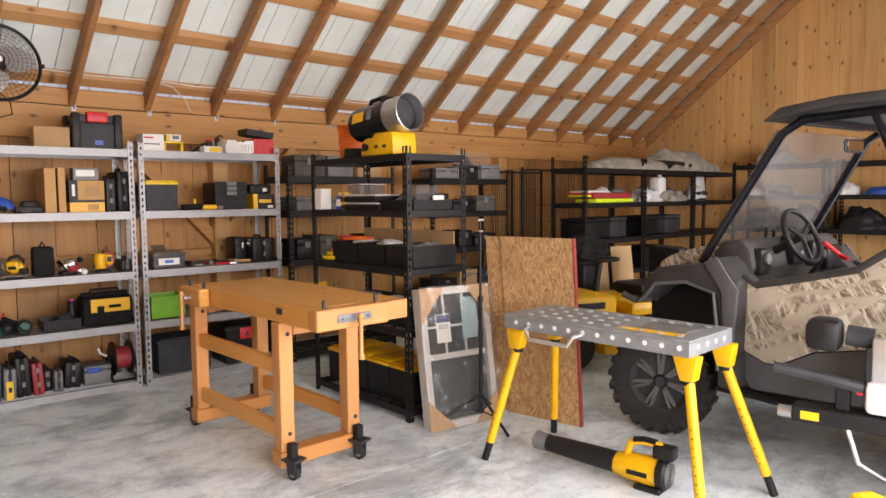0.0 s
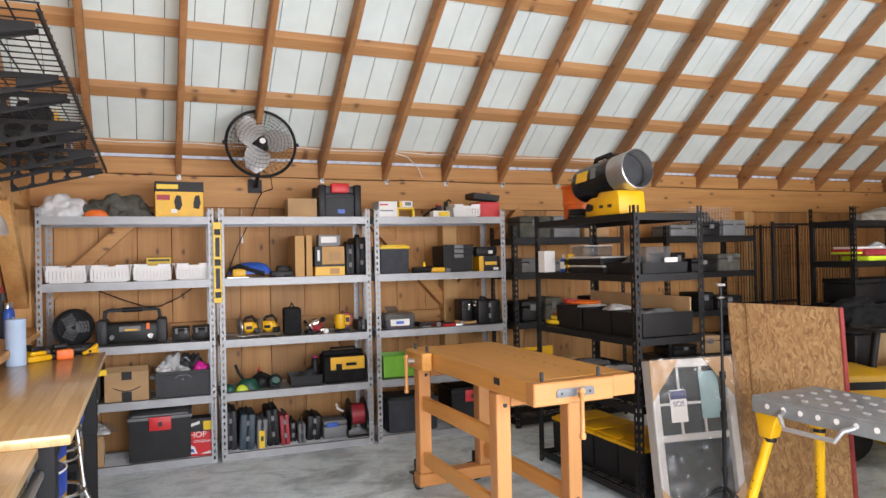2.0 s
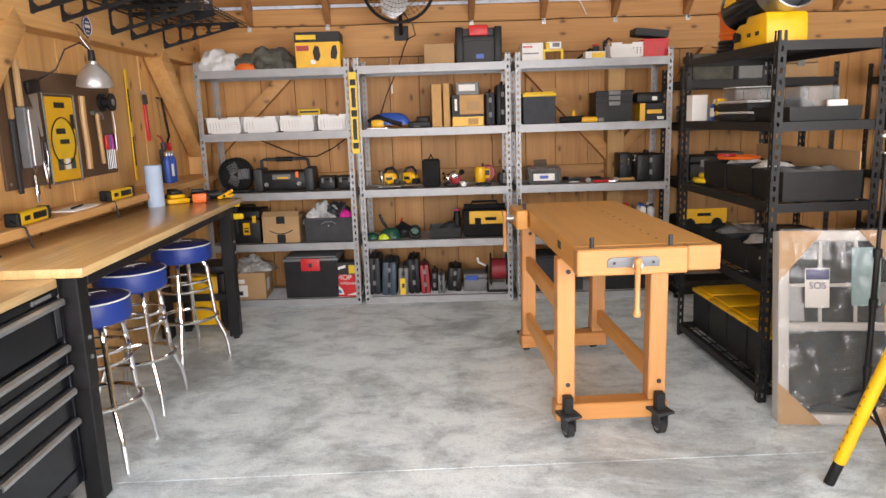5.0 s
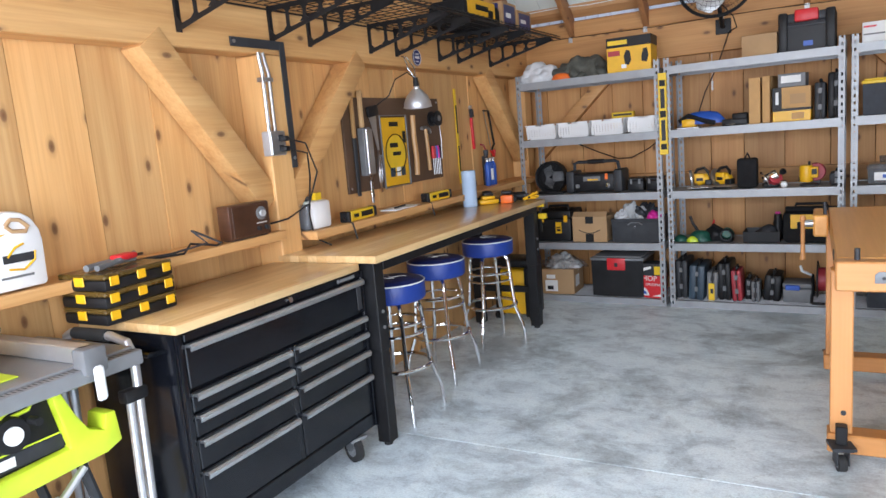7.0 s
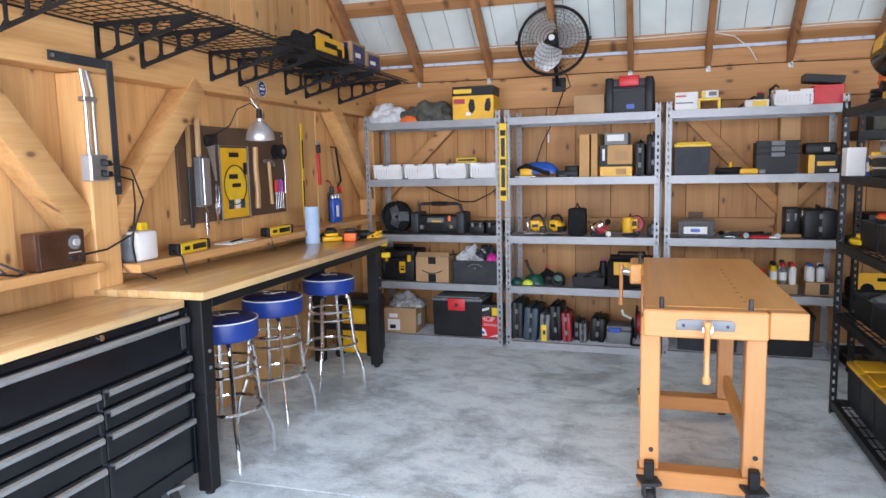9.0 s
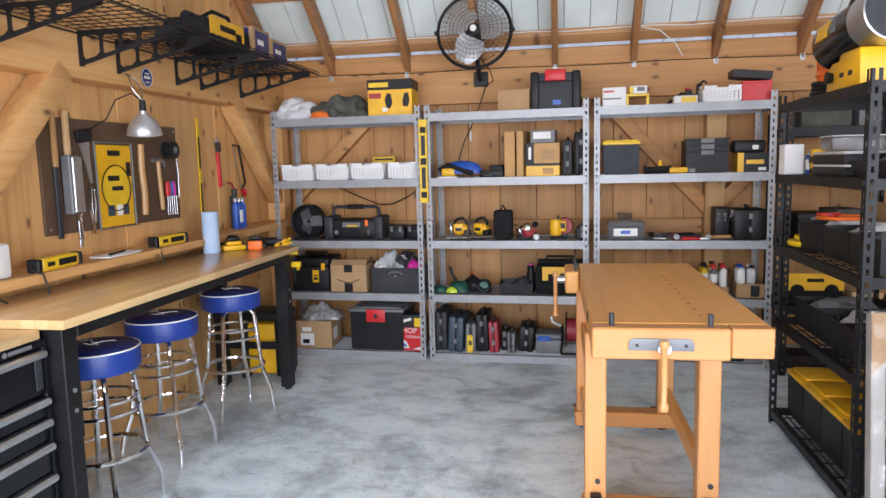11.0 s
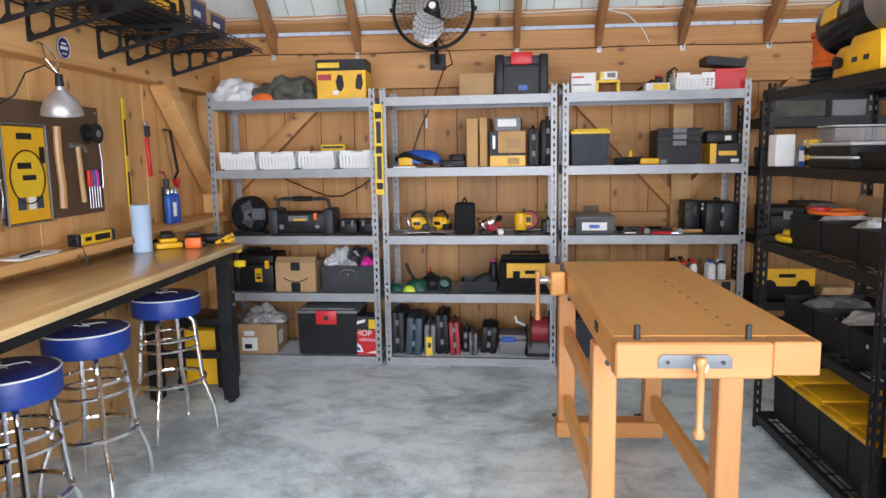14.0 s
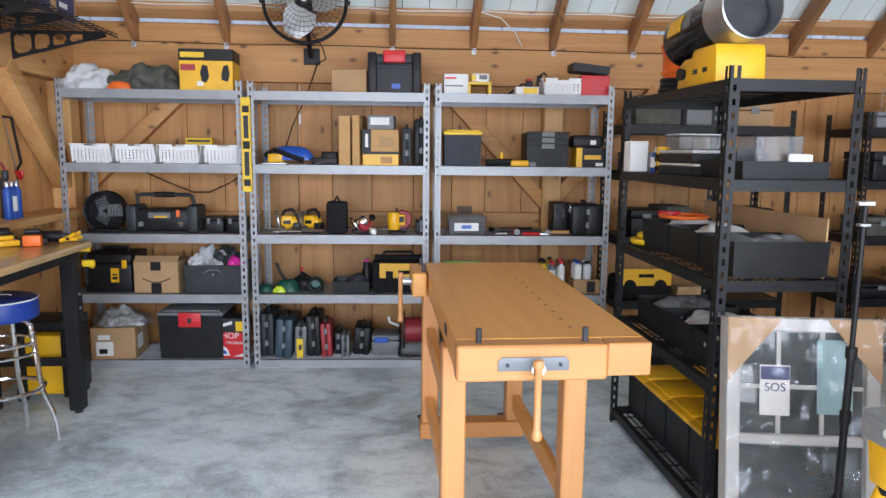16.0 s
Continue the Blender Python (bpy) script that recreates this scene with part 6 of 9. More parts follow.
tube(bm, [(0.0, 0.0, 0.15), (-0.02, 0.03, 0.22), (-0.06, 0.01, 0.29), (-0.09, 0.0, 0.3)], 0.005)
part("clamp", bm, CHROME, lamp_t)
bm = B()
tube(bm, [(0, 0, 0.15), (-0.03, -0.05, 0.19), (-0.08, -0.12, 0.15), (-0.12, -0.15, 0.05), (-0.21, -0.16, 0.0)], 0.004)
part("cord", bm, BLKPLASTIC, lamp_t)

peg = thing("pegboard", pose(-0.776, 3.39, 1.22), "brown hardboard tool board on the plank wall", "tool board")
boxpart("panel", (0, 0.014, 0, 1.23, 0, 0.59), PEG, peg, 0.002)
for a in (0.03, 1.2):
    for b in (0.03, 0.56):
        bm = B()
        cyl(bm, (0.014, a, b), (0.018, a, b), 0.007, seg=8)
        part("screw", bm, STEEL, peg)
PX = -0.758


def hung(name, y, z, label, category, spec, tilt=0.0):
    return combo(name, pose(PX, y, z, tilt), label, category, spec)


hung("file_handle", 3.47, 1.36, "long wooden-handled rasp hung on the tool board", "rasp", [("handle", HANDLEWOOD, "box", 0.004, 0.028, -0.013, 0.013, 0.2, 0.5, 0.008), ("blade", DARKGREY, "box", 0.008, 0.02, -0.016, 0.016, -0.16, 0.2, 0.003)])
hung("wire_brush", 3.56, 1.38, "grey wire brush with a pale wooden handle", "wire brush", [("handle", PLYWOOD, "box", 0.006, 0.03, -0.017, 0.017, 0.24, 0.47, 0.008), ("brush_block", MIDGREY, "box", 0.004, 0.055, -0.042, 0.042, -0.06, 0.24, 0.006), ("bristle_pad", STEEL, "box", 0.0555, 0.07, -0.036, 0.036, -0.05, 0.23, 0.004)])
hung("paint_scraper", 3.72, 1.55, "steel scraper with a black handle", "scraper", [("blade", STEEL, "prism", [(-0.05, 0.2), (-0.02, 0.06), (0.0, -0.08), (0.02, -0.08), (0.03, 0.06), (0.05, 0.16)], 0.004, 0.008, "x"), ("handle", BLKPLASTIC, "box", 0.003, 0.028, -0.06, 0.06, 0.14, 0.21, 0.012)], 8)
hung("snips", 3.62, 1.24, "pair of steel snips hung on the tool board", "snips", [("grip", CHROME, "tube", [(0.012, -0.02, 0.18), (0.012, -0.035, 0.12), (0.012, 0.0, 0.05), (0.012, 0.01, -0.06)], 0.006), ("grip", CHROME, "tube", [(0.012, 0.03, 0.18), (0.012, 0.035, 0.12), (0.012, 0.0, 0.05), (0.012, -0.01, -0.06)], 0.006), ("blade", STEEL, "box", 0.006, 0.012, -0.012, 0.012, -0.1, 0.04, 0.002)])
hung("locking_pliers", 3.73, 1.26, "chrome locking pliers hung on the tool board", "pliers", [("arm", CHROME, "tube", [(0.012, -0.01, 0.2), (0.012, -0.02, 0.1), (0.012, 0.0, -0.06)], 0.009), ("arm", CHROME, "tube", [(0.012, 0.02, 0.18), (0.012, 0.03, 0.1), (0.012, 0.01, 0.0)], 0.008)])
sp = hung("saw_blade_pack", 3.945, 1.225, "yellow packaged circular saw blade on the tool board", "blade pack", [("backing_card", YELLOW, "box", 0.003, 0.008, -0.155, 0.155, 0, 0.455, 0.003)])
bm = B()
sh_ring(bm, (0.012, 0, 0.215), 0.128, 0.0035, "x", 40)
part("printed_ring", bm, BLKPLASTIC, sp)
bm = B()
lathe(bm, [(0, 0), (0.118, 0), (0.118, 0.002), (0, 0.002)], 36, pose(0.0085, 0, 0.215, 0, 90))
part("blade_print", bm, BRIGHTYELLOW, sp)
for ya, yb, za, zb, mt in ((-0.06, 0.05, 0.395, 0.425, BLKPLASTIC), (-0.07, 0.03, 0.255, 0.285, BLKPLASTIC), (-0.04, 0.06, 0.2, 0.225, BLKPLASTIC), (-0.09, -0.03, 0.06, 0.12, SLATE), (-0.01, 0.04, 0.06, 0.12, PAPER), (0.05, 0.1, 0.06, 0.12, SLATE), (0.1, 0.14, 0.28, 0.36, BLKPLASTIC)):
    boxpart("print_block", (0.0111, 0.0122, ya, yb, za, zb), mt, sp, 0)
bm = B()
tube(bm, [(0.01, -0.163, -0.008), (0.01, 0.163, -0.008), (0.01, 0.163, 0.468), (0.01, -0.163, 0.468)], 0.006, 6, True)
part("blister_rim", bm, MIDGREY, sp, "rim of the clear blister shell")
hung("hatchet_handle", 4.19, 1.27, "bare ash tool handle hung on the tool board", "tool handle", [("handle", HANDLEWOOD, "tube", [(0.02, 0, 0.0), (0.02, 0.008, 0.12), (0.02, -0.006, 0.28), (0.02, 0.0, 0.42)], 0.019)])
hung("claw_hammer", 4.36, 1.29, "claw hammer with a wooden handle hung up", "hammer", [("handle", HANDLEWOOD, "tube", [(0.02, 0.02, 0.0), (0.02, 0.01, 0.15), (0.02, 0.0, 0.3)], 0.014), ("head", STEEL, "tube", [(0.02, -0.06, 0.305), (0.02, 0.0, 0.31), (0.02, 0.05, 0.295), (0.02, 0.065, 0.27)], 0.013)])
for k, mt in enumerate((RED, MAROON, BLUE, PINK, BLKPLASTIC)):
    hung("screwdriver", 4.44 + 0.026 * k, 1.27, "screwdriver with a coloured handle on the tool board", "screwdriver", [("handle", mt, "lathe", [(0, 0.1), (0.01, 0.1), (0.013, 0.12), (0.012, 0.17), (0.008, 0.19), (0, 0.195)], (0.02, 0, 0)), ("shaft", STEEL, "cyl", (0.02, 0, -0.02), (0.02, 0, 0.1), 0.0035)])
hung("cord_reel", 4.47, 1.66, "small black cord reel hung beside the lamp", "reel", [("drum", BLKPLASTIC, "lathe", [(0, 0), (0.055, 0), (0.055, 0.012), (0.035, 0.016), (0.035, 0.05), (0.055, 0.054), (0.055, 0.066), (0, 0.066)], (0.01, 0, 0), 0, 90), ("hub", MIDGREY, "cyl", (0.077, 0, 0), (0.082, 0, 0), 0.02), ("tail", STEEL, "tube", [(0.04, 0.06, 0.0), (0.035, 0.09, -0.15), (0.03, 0.09, -0.3)], 0.004)])
WX = -0.772
combo("yardstick", pose(WX, 4.92, 1.14), "yellow yardstick hung on the plank wall", "yardstick", [("stick", BRIGHTYELLOW, "box", 0, 0.008, -0.016, 0.016, 0, 0.75, 0.001), ("print_bar", BLKPLASTIC, "box", 0.0085, 0.0095, -0.01, 0.01, 0.1, 0.3, 0), ("print_bar", BLKPLASTIC, "box", 0.0085, 0.0095, -0.01, 0.01, 0.4, 0.62, 0)])
combo("pipe_wrench", pose(WX, 5.19, 1.4, 4), "red pipe wrench hung on the plank wall", "wrench", [("handle", RED, "box", 0.003, 0.025, -0.016, 0.016, 0, 0.26, 0.008), ("jaw", DARKGREY, "box", 0.003, 0.028, -0.012, 0.035, 0.26, 0.33, 0.006), ("hook_jaw", STEEL, "box", 0.006, 0.024, -0.022, 0.02, 0.33, 0.36, 0.005)])
combo("hacksaw", pose(WX, 5.56, 1.38, 18), "red and black hacksaw hung on the plank wall", "hacksaw", [("bow", BLKPLASTIC, "tube", [(0.014, -0.03, 0.0), (0.014, 0.05, 0.03), (0.014, 0.06, 0.33), (0.014, -0.03, 0.36)], 0.009), ("blade", STEEL, "box", 0.012, 0.016, -0.036, -0.024, 0.0, 0.36, 0.0005), ("grip", RED, "tube", [(0.014, -0.03, 0.0), (0.014, 0.0, -0.06), (0.014, 0.03, -0.02)], 0.014)])
for y in (5.17, 5.225, 5.28):
    bottle(pose(-0.64, y, 1.0905), 0.026, 0.23, BLUE, STEEL, "blue gas cylinder standing on the ledge", "spray_can", PAPER if y == 5.225 else None)
combo("torch_head", pose(-0.64, 5.24, 1.335), "dark torch head behind blue gas cylinders", "torch", [("valve", DARKGREY, "cyl", (-0.04, 0, 0.0), (-0.04, 0, 0.05), 0.02), ("spout", MAROON, "tube", [(-0.04, 0, 0.05), (-0.04, -0.03, 0.09), (-0.04, -0.09, 0.1)], 0.008), ("stand", DARKGREY, "box", -0.07, -0.03, -0.02, 0.02, -0.2445, 0.0, 0.003)])

# electrical: box, conduits, angle plate, cords
combo("outlet_box", pose(-0.619, 2.575, 1.5), "galvanised outlet box with two conduits on the post", "outlet", [
    ("box", GALV, "box", 0, 0.055, -0.055, 0.055, 0, 0.12, 0.005), ("cover", STEEL, "box", 0.0555, 0.059, -0.052, 0.052, 0.004, 0.116, 0.002), ("socket", DARKGREY, "box", 0.0592, 0.061, 0.0, 0.034, 0.02, 0.05, 0.002), ("socket", DARKGREY, "box", 0.0592, 0.061, 0.0, 0.034, 0.07, 0.1, 0.002),
    ("conduit", STEEL, "tube", [(0.025, -0.022, 0.12), (0.025, -0.022, 0.4), (0.02, -0.03, 0.5)], 0.009), ("conduit", STEEL, "tube", [(0.025, 0.022, 0.12), (0.025, 0.022, 0.4), (0.02, 0.0, 0.5)], 0.009), ("strap", STEEL, "box", 0.0, 0.037, -0.04, 0.04, 0.36, 0.38, 0.002)])
combo("plug", pose(-0.557, 2.595, 1.58), "black plugs with cords in the outlet box", "plug", [("plug", BLKPLASTIC, "box", 0, 0.035, -0.018, 0.018, -0.013, 0.013, 0.005), ("plug", BLKPLASTIC, "box", 0, 0.035, -0.018, 0.018, -0.063, -0.037, 0.005),
    ("cord", BLKPLASTIC, "tube", [(0.03, 0.0, 0), (0.08, 0.08, -0.03), (0.07, 0.16, -0.18), (0.02, 0.13, -0.34), (-0.02, 0.0, -0.4), (-0.04, -0.14, -0.41)], 0.0045), ("cord", BLKPLASTIC, "tube", [(0.03, 0.0, -0.05), (0.06, 0.11, -0.08), (0.02, 0.16, -0.2), (-0.02, 0.17, -0.4), (-0.02, 0.19, -0.53), (0.08, 0.2, -0.57)], 0.0045)])
combo("steel_angle_plate", pose(-0.618, 2.385, 1.43), "dark steel angle plate on the post and beam", "angle plate", [("upright", DARKGREY, "box", 0, 0.006, 0.335, 0.375, 0, 0.635, 0.001), ("level_arm", DARKGREY, "box", 0, 0.006, 0.0, 0.334, 0.592, 0.635, 0.001), ("bolt", STEEL, "cyl", (0.006, 0.02, 0.614), (0.011, 0.02, 0.614), 0.009), ("bolt", STEEL, "cyl", (0.006, 0.355, 0.05), (0.011, 0.355, 0.05), 0.009)])

# ledge
combo("table_radio", pose(-0.65, 2.32, 1.1255, 0, 0, 90), "small walnut table radio with a round dial", "radio", [("cabinet", WALNUT, "box", -0.115, 0.15, -0.07, 0.01, 0.004, 0.165, 0.008), ("front_panel", WALNUT, "box", -0.1, 0.135, -0.073, -0.0705, 0.014, 0.155, 0.001), ("dial", MIDGREY, "cyl", (0.085, -0.08, 0.11), (0.085, -0.0735, 0.11), 0.032), ("knob", BRONZE, "cyl", (0.085, -0.092, 0.11), (0.085, -0.0805, 0.11), 0.016), ("knob", DARKGREY, "cyl", (0.06, -0.085, 0.04), (0.06, -0.0735, 0.04), 0.011), ("knob", DARKGREY, "cyl", (0.11, -0.085, 0.04), (0.11, -0.0735, 0.04), 0.011), ("lettering_bar", BRONZE, "box", 0.05, 0.12, -0.0745, -0.0735, 0.062, 0.068, 0), ("foot", RUBBER, "box", -0.1, 0.13, -0.06, 0.0, 0, 0.004, 0)])
combo("cord_tangle", pose(-0.6, 1.98, 1.1255), "tangled black cords along the ledge", "cord", [("cord", BLKPLASTIC, "tube", [(-0.02, 0.2, 0.006), (0.03, 0.12, 0.006), (-0.02, 0.02, 0.03), (0.05, -0.08, 0.006), (0.0, -0.2, 0.006), (0.06, -0.3, 0.006)], 0.005), ("cord", DARKGREY, "tube", [(0.02, 0.16, 0.01), (-0.04, 0.08, 0.07), (0.02, 0.0, 0.09), (0.06, 0.04, 0.03), (0.02, -0.12, 0.012), (-0.03, -0.28, 0.012)], 0.005)])
combo("dispenser_bottle", pose(-0.63, 2.87, 1.0905), "squat white plastic dispenser on the ledge", "dispenser", [("body", WHITE, "box", -0.05, 0.06, -0.075, 0.075, 0, 0.15, 0.018), ("insert", CLEARPLASTIC, "box", -0.04, 0.04, -0.11, -0.078, 0, 0.14, 0.006), ("top_cards", BRIGHTYELLOW, "box", -0.02, 0.02, 0.0, 0.05, 0.151, 0.19, 0.002), ("top_cards", DARKGREY, "box", -0.03, 0.0, -0.05, -0.01, 0.151, 0.175, 0.002)])
carton("note_board", pose(-0.768, 2.87, 1.0905, 0, 0, 90), 0.2, 0.012, 0.26, PLYWOOD, "thin plywood offcut leaning on the wall", (), "plywood", False)
for y, turn in ((3.22, 4), (4.17, -3)):
    combo("power_strip", pose(-0.585, y, 1.0905, 0, 0, 90 + turn), "yellow and black power strip on the ledge", "power strip", [("body", BRIGHTYELLOW, "box", -0.13, 0.13, -0.028, 0.028, 0, 0.058, 0.006), ("end_cap", BLKPLASTIC, "box", -0.165, -0.131, -0.03, 0.03, 0, 0.06, 0.006), ("end_cap", BLKPLASTIC, "box", 0.131, 0.16, -0.03, 0.03, 0, 0.06, 0.006), ("outlet_row", BLKPLASTIC, "box", -0.02, 0.11, -0.03, -0.0285, 0.015, 0.045, 0.0), ("label_bar", BLKPLASTIC, "box", -0.1, -0.05, -0.03, -0.0285, 0.02, 0.04, 0), ("cord", BLKPLASTIC, "tube", [(-0.16, 0, 0.03), (-0.2, -0.02, 0.02), (-0.19, -0.07, 0.0), (-0.18, -0.085, -0.09)], 0.005)])
combo("note_pad", pose(-0.6, 3.68, 1.0905), "white note papers and a pen on the ledge", "note pad", [("pad", PAPER, "box", -0.06, 0.06, -0.13, 0.13, 0, 0.008, 0.001), ("sheet", PAPER, "box", -0.05, 0.07, -0.02, 0.16, 0.0085, 0.0095, 0), ("pen", BLKPLASTIC, "cyl", (0.02, -0.08, 0.014), (0.0, 0.08, 0.015), 0.005)])
jg = thing("weedkiller_jug", pose(-0.645, 1.24, 1.1255, 0, 0, 90), "large white plastic jug with an orange swoosh", "jug")
bm = B()
prism(bm, [(-0.1, 0.005), (0.1, 0.005), (0.105, 0.16), (0.1, 0.2), (0.075, 0.245), (0.04, 0.268), (-0.01, 0.275), (-0.04, 0.262), (-0.055, 0.235), (-0.1, 0.225)], -0.055, 0.055, "y", 0.016)
part("body", bm, WHITE, jg)
bm = B()
tube(bm, [(-0.02, -0.057, 0.225), (0.0, -0.057, 0.245), (0.03, -0.057, 0.24), (0.055, -0.057, 0.215), (0.045, -0.057, 0.2), (0.0, -0.057, 0.205), (-0.02, -0.057, 0.225)], 0.0075)
part("grip_opening", bm, CARD, jg)
bm = B()
lathe(bm, [(0, 0.225), (0.02, 0.225), (0.02, 0.26), (0.024, 0.262), (0.024, 0.28), (0, 0.283)], 20, pose(-0.078, 0, 0))
part("cap", bm, WHITE, jg)
bm = B()
lathe(bm, [(0.0245, 0.255), (0.0245, 0.262)], 20, pose(-0.078, 0, 0))
part("cap_band", bm, BLKPLASTIC, jg)
bm = B()
tube(bm, [(-0.03, -0.0565, 0.12), (0.0, -0.0565, 0.15), (0.03, -0.0565, 0.16)], 0.004)
tube(bm, [(-0.03, -0.0565, 0.08), (0.02, -0.0565, 0.072), (0.06, -0.0565, 0.1), (0.065, -0.0565, 0.13)], 0.004)
prism(bm, [(-0.07, 0.165), (-0.065, 0.2), (-0.02, 0.2), (-0.05, 0.19)], -0.0575, -0.0555, "y")
part("swoosh", bm, YELLOW, jg)
boxpart("lettering_bar", (-0.045, 0.06, -0.0585, -0.0555, 0.1, 0.128), DARKGREY, jg, 0)
boxpart("lettering_bar", (-0.06, 0.05, -0.0575, -0.0555, 0.048, 0.056), MIDGREY, jg, 0)
for k, y in enumerate((1.035, 1.085, 1.14)):
    bottle(pose(-0.66 + 0.02 * (k % 2), y, 1.1255), 0.031, 0.285, BLKPLASTIC, BLKPLASTIC, "black spray can with a yellow band on the ledge", "spray_can")
    bb = combo("can_label", pose(-0.66 + 0.02 * (k % 2), y, 1.1255), "yellow and white printed can sleeve", "label", [("sleeve", BRIGHTYELLOW, "lathe", [(0.0316, 0.15), (0.0316, 0.178)]), ("sleeve", MIDGREY, "lathe", [(0.0316, 0.03), (0.0316, 0.05)]), ("brand_bar", BRIGHTYELLOW, "lathe", [(0.0316, 0.105), (0.0316, 0.13)])])
combo("spray_bottle", pose(-0.63, 0.95, 1.1255), "clear trigger spray bottle with an orange label", "spray bottle", [("bottle", CLEARPLASTIC, "lathe", [(0, 0), (0.044, 0), (0.046, 0.01), (0.046, 0.11), (0.038, 0.15), (0.016, 0.185), (0.016, 0.2), (0, 0.2)]), ("liquid_label", ORANGE, "lathe", [(0.0466, 0.045), (0.0466, 0.1)]), ("lower_label", PAPER, "lathe", [(0.0466, 0.012), (0.0466, 0.04)]), ("neck_band", BRIGHTYELLOW, "lathe", [(0.024, 0.16), (0.0195, 0.18)]), ("trigger_head", BLKPLASTIC, "box", -0.02, 0.05, -0.018, 0.018, 0.201, 0.245, 0.008), ("trigger", BLKPLASTIC, "tube", [(0.035, 0, 0.205), (0.045, 0, 0.17), (0.04, 0, 0.15)], 0.006)])

# on the bench and chest
combo("shop_towel_roll", pose(-0.5, 4.52, 0.9955), "roll of pale blue shop towels standing on end", "towel roll", [("roll", plain("pale_blue_paper", (0.42, 0.55, 0.72), 0.85, vary=0.06), "lathe", [(0.018, 0), (0.052, 0), (0.053, 0.004), (0.053, 0.262), (0.05, 0.266), (0.018, 0.266)]), ("core", CARD, "lathe", [(0.0, 0.02), (0.0178, 0.02), (0.0178, 0.262)])])


def charger(m, body, label):
    return combo("battery_charger", m, label, "battery charger", [("base", body, "box", -0.075, 0.075, -0.05, 0.05, 0, 0.035, 0.012), ("dock", body, "box", -0.05, 0.05, -0.035, 0.035, 0.036, 0.06, 0.01), ("battery", BLKPLASTIC, "box", -0.04, 0.04, -0.028, 0.028, 0.061, 0.085, 0.008)])


charger(pose(-0.42, 4.66, 0.9955, 0, 0, 40), YELLOW, "yellow and black battery charger on the bench")
charger(pose(-0.3, 4.74, 0.9955, 0, 0, 20), BLKPLASTIC, "black battery charger on the bench")
charger(pose(-0.5, 4.8, 0.9955, 0, 0, -20), DARKGREY, "dark grey battery charger on the bench")
combo("cordless_drill", pose(-0.24, 4.83, 0.9955, 0, 0, 10), "black and orange cordless drill lying on the bench", "drill", [("motor", BLKPLASTIC, "cyl", (-0.1, 0, 0.035), (0.05, 0, 0.035), 0.032), ("chuck", DARKGREY, "cyl", (0.05, 0, 0.035), (0.1, 0, 0.035), 0.02, 0.012), ("grip", BLKPLASTIC, "box", -0.08, -0.03, -0.13, -0.02, 0.012, 0.05, 0.012), ("battery", ORANGE, "box", -0.1, -0.01, -0.18, -0.131, 0.0, 0.06, 0.008)])
for k, y in enumerate((4.8, 4.86)):
    combo("spring_clamp", pose(-0.14, y, 0.9955, 0, 0, 25 * k), "small yellow spring clamp on the bench end", "clamp", [("arm", YELLOW, "tube", [(-0.04, -0.02, 0.012), (0.0, 0.0, 0.03), (0.04, 0.0, 0.055)], 0.011), ("arm", YELLOW, "tube", [(-0.04, 0.02, 0.012), (0.0, 0.0, 0.022), (0.045, 0.015, 0.02)], 0.011), ("pivot", BLKPLASTIC, "cyl", (0.0, -0.015, 0.025), (0.0, 0.015, 0.025), 0.009)])
combo("bar_clamp", pose(-0.105, 4.905, 0.86), "yellow bar clamp fixed to the bench end", "clamp", [("jaw", BRIGHTYELLOW, "box", -0.03, 0.03, 0.0, 0.03, 0.07, 0.13, 0.006), ("body", BRIGHTYELLOW, "box", -0.02, 0.05, 0.0, 0.03, -0.02, 0.02, 0.006), ("bar", BLACK, "box", -0.008, 0.008, 0.008, 0.02, -0.12, 0.07, 0.001)])
for k in range(3):
    combo("parts_organizer", pose(-0.535, 1.565, 0.9605 + 0.062 * k, 0, 0, 90 + 2 * k), "black parts organizer with yellow latches in a stack", "organizer", [
        ("tray", BLKPLASTIC, "box", -0.155, 0.155, -0.12, 0.12, 0, 0.04, 0.008), ("lid", plain("amber_lid", (0.10, 0.06, 0.015), 0.25), "box", -0.157, 0.157, -0.122, 0.122, 0.041, 0.061, 0.006), ("latch", YELLOW, "box", -0.14, -0.1, -0.129, -0.1225, 0.018, 0.052, 0.003), ("latch", YELLOW, "box", -0.02, 0.02, -0.129, -0.1225, 0.018, 0.052, 0.003), ("latch", YELLOW, "box", 0.1, 0.14, -0.129, -0.1225, 0.018, 0.052, 0.003), ("side_latch", YELLOW, "box", -0.164, -0.1575, -0.02, 0.03, 0.018, 0.052, 0.003)], "stack of parts organizers")
combo("multi_tool", pose(-0.535, 1.565, 0.9605 + 0.187, 0, 0, 100), "grey and red hand tools on the organizers", "hand tool", [("grip", MIDGREY, "tube", [(-0.12, 0.02, 0.014), (0.0, 0.03, 0.014), (0.1, 0.0, 0.014)], 0.013), ("grip", MIDGREY, "tube", [(-0.12, -0.03, 0.014), (0.0, -0.02, 0.02), (0.1, 0.0, 0.03)], 0.012), ("red_grip", RED, "box", 0.0, 0.09, -0.03, 0.03, 0.016, 0.04, 0.01), ("cord", BLKPLASTIC, "tube", [(0.1, 0.03, 0.01), (0.18, 0.06, 0.012), (0.25, 0.1, 0.004)], 0.006)])
